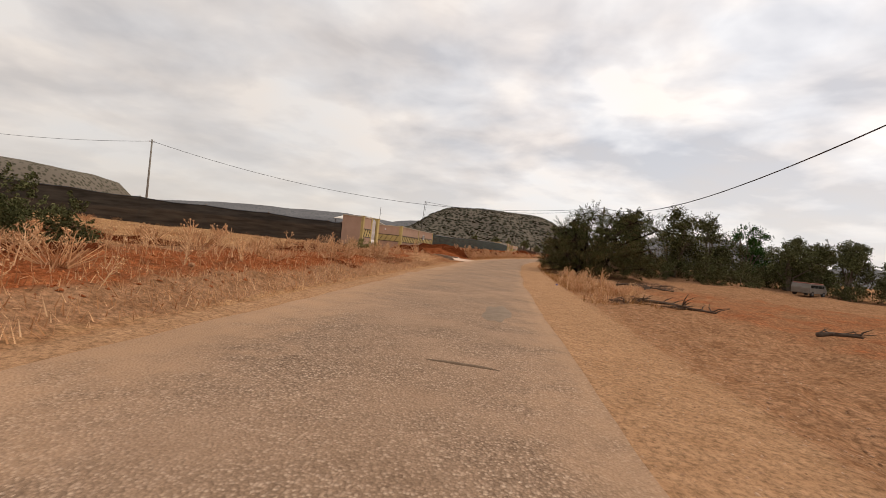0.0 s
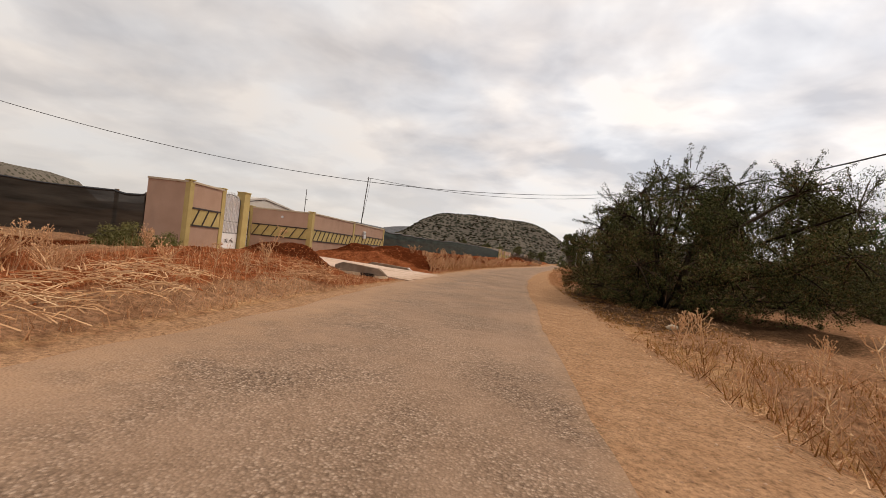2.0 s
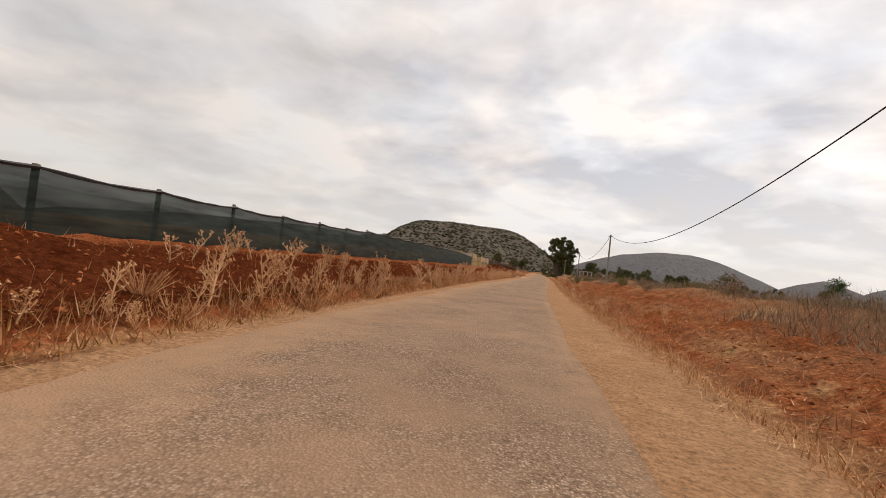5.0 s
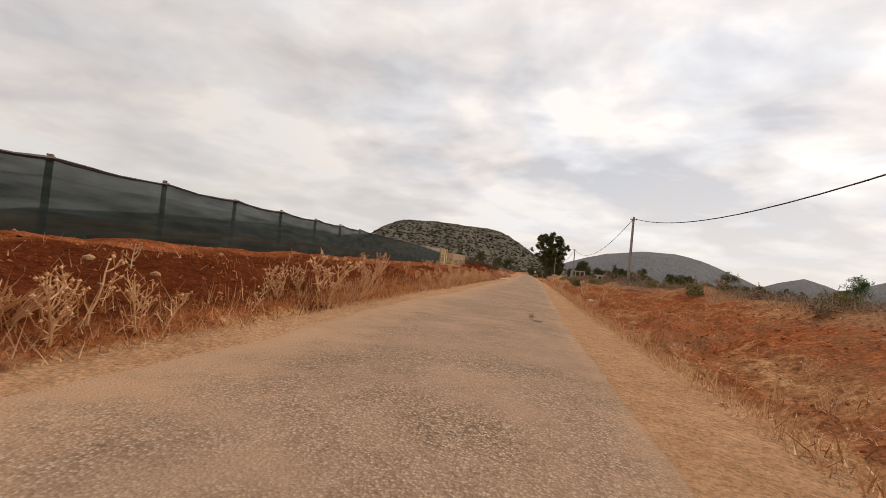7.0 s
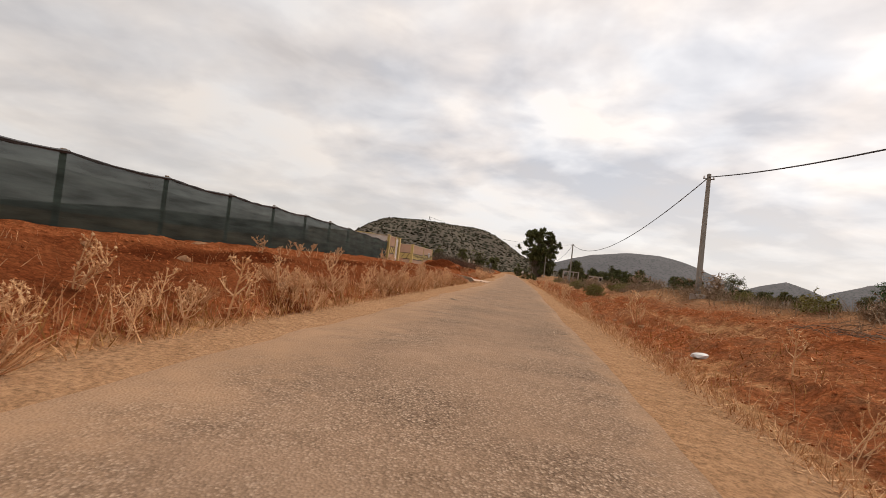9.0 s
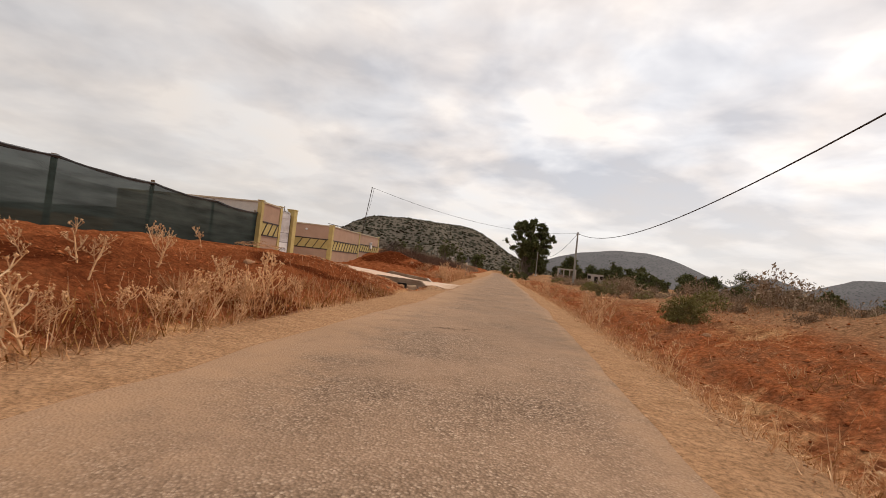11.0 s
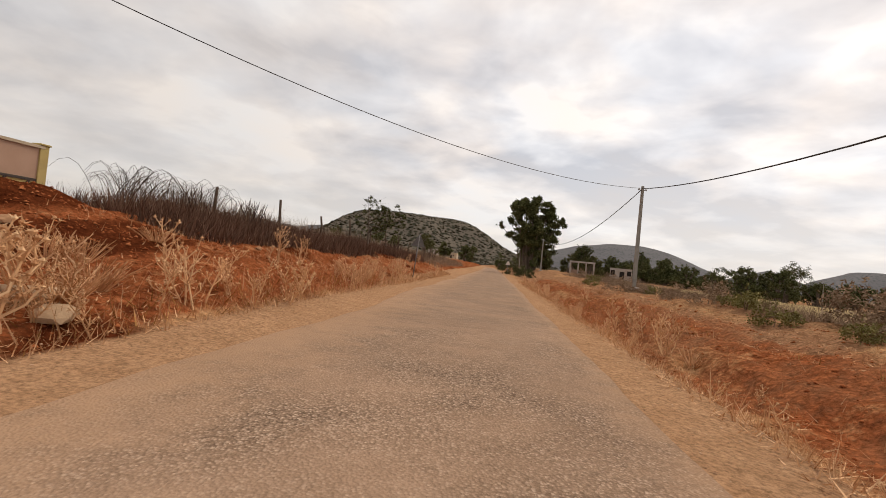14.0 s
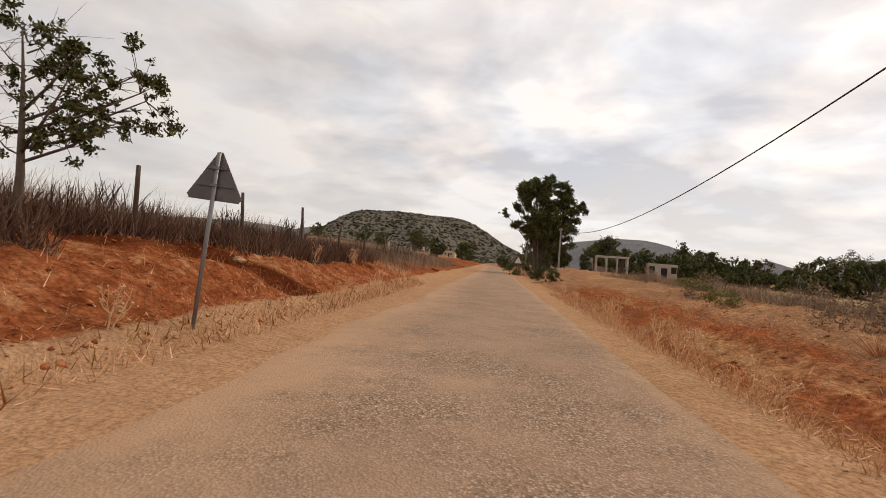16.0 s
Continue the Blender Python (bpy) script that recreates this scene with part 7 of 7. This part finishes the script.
def road_scar(u, y, rx, ry, n, seed, label):
    """Broken blotches where the asphalt has cracked and lost its skin, lying together as one scar."""
    rng = random.Random(seed)
    v, f = [], []
    for _ in range(3 * n):
        cu, cy = u + rng.gauss(0, 0.45) * rx, y + rng.gauss(0, 0.45) * ry
        r, k = rng.uniform(0.010, 0.036), rng.randint(7, 10)
        turn, long = rng.gauss(1.2, 0.6), rng.uniform(1.5, 4.5)
        base = len(v)
        for i in range(k):
            a = 6.283 * i / k
            q = r * rng.uniform(0.55, 1.2)
            px, py = q * long * math.cos(a), q * math.sin(a)
            du, dy = px * math.cos(turn) - py * math.sin(turn), px * math.sin(turn) + py * math.cos(turn)
            v.append((float(road_x(cy + dy)) + cu + du, cy + dy, road_top(cu + du, cy + dy) + 0.005))
        f.append(tuple(range(base, base + k)))
    return tagged(new("asphalt_scar", link_mesh("asphalt_scar", v, f, CRACK)), label, "road scar", "road patches")


road_patch(-0.02, 10.5, 0.27, 1.5, 1, "darker repair patch in the asphalt")
road_patch(-0.35, 5.5, 0.38, 0.06, 2, "thin dark crack across the asphalt", CRACK)
road_scar(0.10, 104.6, 0.22, 0.24, 9, 3, "small dark pothole in the asphalt")
road_scar(0.45, 98.9, 0.16, 1.1, 22, 4, "dark broken streak in the asphalt")
road_scar(0.60, 97.6, 0.22, 0.3, 10, 15, "dark broken streak in the asphalt")
road_scar(0.95, 151.7, 0.26, 0.18, 12, 6, "small dark pothole in the asphalt")
road_scar(-1.95, 164.4, 0.2, 0.14, 7, 7, "small dark hole in the asphalt")
road_patch(-2.2, 46.9, 0.30, 0.30, 8, "dark stain on the asphalt")
road_scar(0.05, 103.2, 0.10, 0.10, 4, 9, "small dark hole in the asphalt")
road_scar(1.25, 119.0, 0.25, 0.1, 7, 11, "small dark crack in the asphalt")
road_scar(-1.1, 140.9, 0.3, 0.2, 5, 12, "broken skin of the asphalt")


def warning_sign(x, y, z0, h, side, turn, lean, front, label):
    r = empty("warning_sign", pose(x, y, z0, 0, lean, turn), label, "road sign")
    t = Tubes()
    t.tube([(0, 0, -0.4), (0, 0, h)], [0.032, 0.032], 8)
    part("post", t.mesh("post", GALV, True), GALV, r, "galvanised steel post")
    th = side * 0.866
    c = 0.07
    tri = [(-side / 2 + c, 0), (side / 2 - c, 0), (side / 2 - c * 0.35, c * 0.7), (c * 0.5, th - c * 0.6), (-c * 0.5, th - c * 0.6), (-side / 2 + c * 0.35, c * 0.7)]
    z = h - th + 0.06
    part("plate", prism(bmesh.new(), [(a, z + b) for a, b in tri], 0.036, 0.046), SIGNBACK, r, "dull grey sheet-metal back")
    part("face", prism(bmesh.new(), [(a, z + b) for a, b in tri], 0.048, 0.052), front, r, "painted front face")
    for k in (0.28, 0.62):
        w = side * (1 - k) * 0.42
        part("stiffener", box(bmesh.new(), -w, 0.012, z + th * k - 0.012, w, 0.036, z + th * k + 0.012), SIGNBACK, r)
        part("clamp", box(bmesh.new(), -0.05, -0.04, z + th * k - 0.02, 0.05, 0.012, z + th * k + 0.02), GALV, r)
    part("rim", prism(bmesh.new(), [(-side / 2 + 0.06, z - 0.012), (side / 2 - 0.06, z - 0.012), (side / 2 - 0.06, z), (-side / 2 + 0.06, z)], 0.02, 0.046), SIGNBACK, r)
    return r


SIGNRED = surface("sign_red", (0.42, 0.03, 0.02), (0.50, 0.05, 0.03), 4, 0.5, 50, 0.05, 0.001)
warning_sign(3.44, 195.7, 0.10, 2.74, 0.90, 2, 3.8, SIGNRED, "triangular warning sign seen from its grey back, on a steel post")
warning_sign(14.7, 248.0, gz(14.7, 248.0), 2.5, 0.9, 184, 0, LIME, "triangular warning sign with a pale face at the roadside")


def brush_fence():
    rng = random.Random(31)
    for i in range(12):
        y = 181.2 + 4.55 * i
        x = -1.6 + (y - 184.9) * 0.098
        t = Tubes()
        z = gz(x, y)
        hh = rng.uniform(1.35, 1.75)
        t.tube([(0, 0, -0.4), (rng.uniform(-0.05, 0.05), 0, hh * 0.6), (rng.uniform(-0.09, 0.09), 0, hh)], [0.06, 0.055, 0.05], 7)
        ob = new("fence_post", t.mesh("fence_post", WOOD, True))
        ob.matrix_world = pose(x, y, z)
        tagged(ob, "weathered dark timber fence post in dry brush", "fence post", "fence posts on the bank")
    made = []
    for i in range(34):
        y = 180.3 + 1.75 * i + rng.uniform(-0.5, 0.5)
        x = -1.9 + (y - 184.9) * 0.098 + rng.uniform(-1.1, 0.5)
        m = pose(x, y, gz(x, y), 0, 0, rng.uniform(0, 360)) @ Matrix.Scale(rng.uniform(0.6, 0.98), 4)
        if len(made) < 4:
            t = Tubes()
            for _ in range(26):
                a, q = rng.uniform(0, 6.283), 0.8 * rng.random()
                p = Vector((q * math.cos(a), q * math.sin(a), -0.1))
                d = Vector((rng.gauss(0, 0.16), rng.gauss(0, 0.16), 1))
                pts = [p]
                for _ in range(4):
                    p = p + d.normalized() * rng.uniform(0.25, 0.46)
                    d += Vector((rng.gauss(0, 0.2), rng.gauss(0, 0.2), 0))
                    pts.append(p)
                t.tube(pts, [0.024, 0.021, 0.018, 0.014, 0.007], 4)
                b = pts[2]
                t.tube([b, b + Vector((rng.gauss(0, 1), rng.gauss(0, 1), 0.9)).normalized() * 0.35], [0.008, 0.003], 3)
            ob = tagged(new("dead_brush", t.mesh("dead_brush", TWIG)), "tangle of dark leafless stems along the field fence", "dead brush", "dead brush on the bank")
            ob.matrix_basis = m
            made.append(ob)
        else:
            copy_thing(made[i % 4], m)
    # arching bare bramble by the wall's end
    for x0, y0, seed in ((-4.8, 181.0, 1), (-3.6, 183.0, 2), (-5.6, 183.5, 3)):
        rg = random.Random(seed)
        t = Tubes()
        for _ in range(70):
            a = rg.uniform(0, 6.283)
            ln = rg.uniform(0.9, 2.0)
            p = Vector((rg.uniform(-0.5, 0.5), rg.uniform(-0.5, 0.5), 0))
            pts = []
            for k in range(7):
                s = k / 6
                pts.append(p + Vector((math.cos(a) * ln * s * 0.8, math.sin(a) * ln * s * 0.8, 1.75 * math.sin(s * 2.3) * ln / 2.0)))
            t.tube(pts, [0.012 - 0.0013 * k for k in range(7)], 3)
        ob = tagged(new("bare_bramble", t.mesh("bare_bramble", TWIG)), "bare arching bramble beside the wall end", "bramble")
        ob.matrix_world = pose(x0, y0, gz(x0, y0))


brush_fence()


def dead_log(x, y, turn, length, seed, label):
    rng = random.Random(seed)
    root = empty("fallen_branch", pose(x, y, gz(x, y) + 0.09, 0, 0, turn), label, "branch")
    t = Tubes()
    t.tube([(-length / 2, 0, 0), (-length / 6, 0.1, 0.05), (length / 5, -0.05, 0.08), (length / 2, 0.1, 0.02)], [0.075, 0.065, 0.05, 0.025], 8)
    part("trunk", t.mesh("trunk", WOOD, True), WOOD, root)
    for k in range(13):
        t = Tubes()
        s = -length / 2 + length * rng.random()
        d = Vector((rng.uniform(-0.9, 1.2), rng.gauss(0, 0.8), rng.uniform(0.05, 0.7))).normalized() * rng.uniform(0.5, 1.2)
        p = Vector((s, 0, 0.04))
        t.tube([p, p + d * 0.4 * length / 3, p + d * 0.75 * length / 3 + Vector((0.1, rng.gauss(0, 0.15), -0.02))], [0.03, 0.02, 0.007], 5)
        part("limb", t.mesh("limb", WOOD), WOOD, root)
    return root


dead_log(5.0, 19.6, -38, 2.3, 1, "dark forked fallen branch with bare limbs on the dirt")
dead_log(5.9, 19.3, -8, 1.9, 2, "thin dark fallen branch lying on the dirt")
dead_log(9.0, 15.8, 10, 1.4, 3, "thin grey fallen branch on bare ground")
dead_log(7.5, 33.0, 70, 2.4, 4, "grey heap of cut branches beside the thicket")
dead_log(8.6, 34.2, 120, 2.2, 5, "grey heap of cut branches beside the thicket")
dead_log(6.6, 35.0, 30, 1.8, 6, "grey heap of cut branches beside the thicket")


def brush_heap(x, y, r, seed, mat, label, stalks=90):
    rg = random.Random(seed)
    t = Tubes()
    for _ in range(stalks):
        a, q = rg.uniform(0, 6.283), r * math.sqrt(rg.random())
        c = Vector((q * math.cos(a), q * math.sin(a), 0.1 + 0.35 * rg.random() * (1 - q / r)))
        b = rg.uniform(0, 6.283)
        d = Vector((math.cos(b), math.sin(b), rg.uniform(-0.1, 0.35))) * rg.uniform(0.1, 0.34)
        t.tube([c - d, c + Vector((0, 0, 0.03)), c + d], [0.009, 0.008, 0.004], 3)
    ob = tagged(new("brush_heap", t.mesh("brush_heap", mat)), label, "brush heap", kind="stuff")
    ob.matrix_world = pose(x, y, gz(x, y))


brush_heap(3.7, 18.7, 0.8, 12, TWIG, "tangle of dark dead twigs on the verge", 120)
brush_heap(7.6, 32.2, 1.5, 1, TWIG, "heap of grey cut twigs beside the thicket")
brush_heap(8.8, 35.6, 1.6, 2, TWIG, "heap of grey cut twigs beside the thicket")
brush_heap(-8.6, 38.3, 1.5, 3, STRAW, "heap of pale dry cut stalks on the dirt")
brush_heap(-9.0, 26.0, 1.3, 4, STRAW, "heap of pale dry cut stalks on the dirt")
brush_heap(-6.7, 28.0, 1.0, 8, THISTLE, "pile of pale dry stalks thrown on the roadside soil", 130)
brush_heap(-6.9, 29.5, 1.1, 9, THISTLE, "pile of pale dry stalks thrown on the roadside soil", 140)
brush_heap(-7.4, 31.0, 0.9, 10, THISTLE, "pile of pale dry stalks thrown on the roadside soil", 120)
brush_heap(-7.3, 37.0, 0.8, 11, STRAW, "heap of pale dry cut stalks on the dirt", 160)
brush_heap(-7.4, 154.3, 1.1, 5, STRAW, "heap of pale dry cut stalks on the dirt")
brush_heap(9.8, 118.5, 1.2, 6, HEATHTWIG, "heap of grey cut twigs in the field")


def litter(x, y, sx, sy, sz, mat, label, name, seed, lift=0.0):
    """A crumpled bag or sheet."""
    rg = random.Random(seed)
    bm = bmesh.new()
    bmesh.ops.create_icosphere(bm, subdivisions=2, radius=1)
    for v in bm.verts:
        k = 1 + 0.3 * noise.noise(v.co * 1.8 + Vector((seed * 3.1, 0, 0)))
        v.co = Vector((v.co.x * sx * k, v.co.y * sy * k, v.co.z * sz * k))
    ob = part(name, bm, mat, None, label)
    ob.matrix_world = pose(x, y, gz(x, y) + sz * 0.75 + lift, 0, 0, rg.uniform(0, 360))
    return tagged(ob, "", "litter")


litter(-0.45, 187.1, 0.2, 0.17, 0.13, PLASTIC, "crumpled white plastic bag on the bank", "plastic_bag", 1)
litter(6.8, 119.4, 0.24, 0.15, 0.08, PLASTIC, "crumpled whitish scrap beside the ditch", "plastic_scrap", 2)
litter(1.32, 24.6, 0.07, 0.05, 0.05, BLUEPL, "small purple-blue wrapper on the verge", "wrapper", 3)
litter(14.6, 175.0, 0.16, 0.12, 0.07, BLUEPL, "blue plastic scrap in the ditch", "plastic_scrap", 4)
litter(-6.5, 140.2, 0.09, 0.08, 0.07, PLASTIC, "small white scrap in the weeds", "plastic_scrap", 5)
litter(-1.6, 154.9, 0.14, 0.09, 0.05, PLASTIC, "small white scrap beside the culvert", "plastic_scrap", 6)
litter(0.2, 126.5, 0.35, 0.12, 0.05, PATCH, "dark flattened rag on the road shoulder", "rag", 7)
litter(-3.0, 181.0, 0.16, 0.12, 0.09, PLASTIC, "crumpled white plastic bag on the bank", "plastic_bag", 8)


def pvc_pipe():
    r = empty("broken_pipe", pose(0.95, 171.0, gz(0.95, 171.2) + 0.12, 0, 4, 75), "short broken sandy pipe with a dark open mouth", "pipe")
    n, v, f = 16, [], []
    for x, rad in ((0, 0.14), (0.95, 0.13), (0.95, 0.06), (0.0, 0.065)):
        for k in range(n):
            a = 6.283 * k / n
            v.append((x, rad * math.cos(a), rad * math.sin(a)))
    for i in range(4):
        for k in range(n):
            f.append((i * n + k, i * n + (k + 1) % n, ((i + 1) % 4) * n + (k + 1) % n, ((i + 1) % 4) * n + k))
    part("pipe_shell", link_mesh("pipe_shell", v, f, TANCON, True), TANCON, r)


pvc_pipe()


def stake(x, y, h, label):
    t = Tubes()
    t.tube([(0, 0, -0.1), (0.01, 0, h)], [0.014, 0.012], 5)
    ob = tagged(new("stake", t.mesh("stake", THISTLE)), label, "stake")
    ob.matrix_world = pose(x, y, gz(x, y))


stake(4.3, 92.3, 0.45, "thin pale stake stuck in the verge")
stake(-6.9, 130.0, 0.4, "thin pale stake stuck in the verge")


def van(x, y, turn):
    z = gz(x, y)
    r = empty("parked_van", pose(x, y, z, 0, 0, turn) @ Matrix.Diagonal((0.95, 0.95, 0.72, 1)), "old pale van with a red roof parked under the trees", "van")
    side = [(-2.0, 0.35), (2.0, 0.35), (2.05, 0.9), (1.75, 1.15), (1.35, 1.62), (-1.95, 1.62), (-2.05, 1.1)]
    bm = prism(bmesh.new(), side, -0.82, 0.82)
    bmesh.ops.bevel(bm, geom=list(bm.edges), offset=0.06, segments=2, affect="EDGES")
    part("body", bm, CARPAINT, r)
    part("roof", box(bmesh.new(), -1.9, -0.76, 1.62, 1.3, 0.76, 1.74, 0.05), CARRED, r, "faded red roof")
    for s in (-1, 1):
        for a, b in ((-1.75, -0.95), (-0.85, -0.1), (0.0, 0.75), (0.85, 1.3)):
            part("side_window", box(bmesh.new(), a, s * 0.825 - 0.01, 1.08, b, s * 0.825 + 0.01, 1.46, 0.005), CARGLASS, r, "dark glass")
    part("windscreen", prism(bmesh.new(), [(1.77, 1.17), (1.8, 1.17), (1.4, 1.58), (1.37, 1.58)], -0.7, 0.7), CARGLASS, r, "dark glass")
    for a in (-1.25, 1.3):
        for s in (-1, 1):
            t = Tubes()
            t.tube([(a, s * 0.66, 0.31), (a, s * 0.84, 0.31)], [0.31, 0.31], 16)
            w = part("wheel", t.mesh("wheel", RUBBER), RUBBER, r)
            t = Tubes()
            t.tube([(a, s * 0.84, 0.31), (a, s * 0.855, 0.31)], [0.17, 0.15], 12)
            part("rim", t.mesh("rim", GALV), GALV, w)
    for s in (-1, 1):
        part("headlight", box(bmesh.new(), 2.03, s * 0.6 - 0.12, 0.62, 2.08, s * 0.6 + 0.12, 0.8, 0.02), PLASTIC, r)
    part("bumper", box(bmesh.new(), 2.02, -0.8, 0.36, 2.12, 0.8, 0.5, 0.03), BLACKPL, r)


van(26.8, 52.8, 42)


def house(x, y, w, d, h, turn, mat, label, openings, parapet_h=0.35):
    z = gz(x, y)
    r = empty("village_house", pose(x, y, z, 0, 0, turn), label, "house", "village houses")
    part("wall", box(bmesh.new(), -w / 2, -d / 2, -0.6, w / 2, d / 2, h, 0.02), mat, r)
    bm = bmesh.new()
    for q in ((-w / 2 - 0.05, -d / 2 - 0.05, w / 2 + 0.05, -d / 2 + 0.18), (-w / 2 - 0.05, d / 2 - 0.18, w / 2 + 0.05, d / 2 + 0.05), (-w / 2 - 0.05, -d / 2 + 0.18, -w / 2 + 0.18, d / 2 - 0.18), (w / 2 - 0.18, -d / 2 + 0.18, w / 2 + 0.05, d / 2 - 0.18)):
        box(bm, q[0], q[1], h, q[2], q[3], h + parapet_h)
    part("roof_parapet", bm, mat, r)
    # flat near-black panels stand for the shade inside windows and doors
    for ox, oz, ow, oh in openings:
        part("window" if oz > 0.4 else "door", box(bmesh.new(), ox - ow / 2, -d / 2 - 0.03, oz, ox + ow / 2, -d / 2 + 0.02, oz + oh, 0.01), HOLESHADE, r, "near-black panel standing for a shaded opening")
    return r


win = [(-1.6, 1.2, 0.8, 1.0), (1.6, 1.2, 0.8, 1.0), (0.2, 0.0, 0.9, 2.0)]
for x, y, w, d, h, turn, mat in ((-8.0, 440.0, 8, 6, 3.0, 12, LIME), (-36.0, 452.0, 9, 6, 3.0, 0, BRICKY),
                                 (2.0, 455.0, 7, 6, 3.0, -10, CREAM), (38.5, 288.0, 7, 5, 2.8, -14, BRICKY), (40.5, 268.0, 4.2, 3.6, 2.3, -16, CONCRETE)):
    house(x, y, w, d, h, turn, mat, "small flat-roofed pale village house" if mat is not BRICKY else "unfinished bare block house with flat roof", win)


def ruin(x, y, turn):
    r = empty("concrete_frame", pose(x, y, gz(x, y), 0, 0, turn), "unfinished open concrete frame with bare posts beside the field", "ruin")
    for px in (-2.4, -0.8, 0.8, 2.4):
        for py in (-1.6, 1.6):
            part("column", box(bmesh.new(), px - 0.13, py - 0.13, -0.4, px + 0.13, py + 0.13, 2.6, 0.015), CONCRETE, r)
    for py in (-1.6, 1.6):
        part("beam", box(bmesh.new(), -2.6, py - 0.15, 2.6, 2.6, py + 0.15, 2.88, 0.015), CONCRETE, r)
    for px in (-2.4, 2.4):
        part("beam", box(bmesh.new(), px - 0.15, -1.45, 2.6, px + 0.15, 1.45, 2.88, 0.015), CONCRETE, r)
    part("low_wall", box(bmesh.new(), -2.2, 1.52, -0.3, 2.2, 1.68, 1.1, 0.01), BRICKY, r)


ruin(32.5, 268.5, -14)
fp = empty("thin_post", pose(60.0, 238.0, gz(60.0, 238.0)), "thin pale post standing in the stubble field", "post")
t = Tubes()
t.tube([(0, 0, -0.3), (0, 0, 3.6)], [0.07, 0.05], 6)
part("shaft", t.mesh("shaft", POLEGREY), POLEGREY, fp)
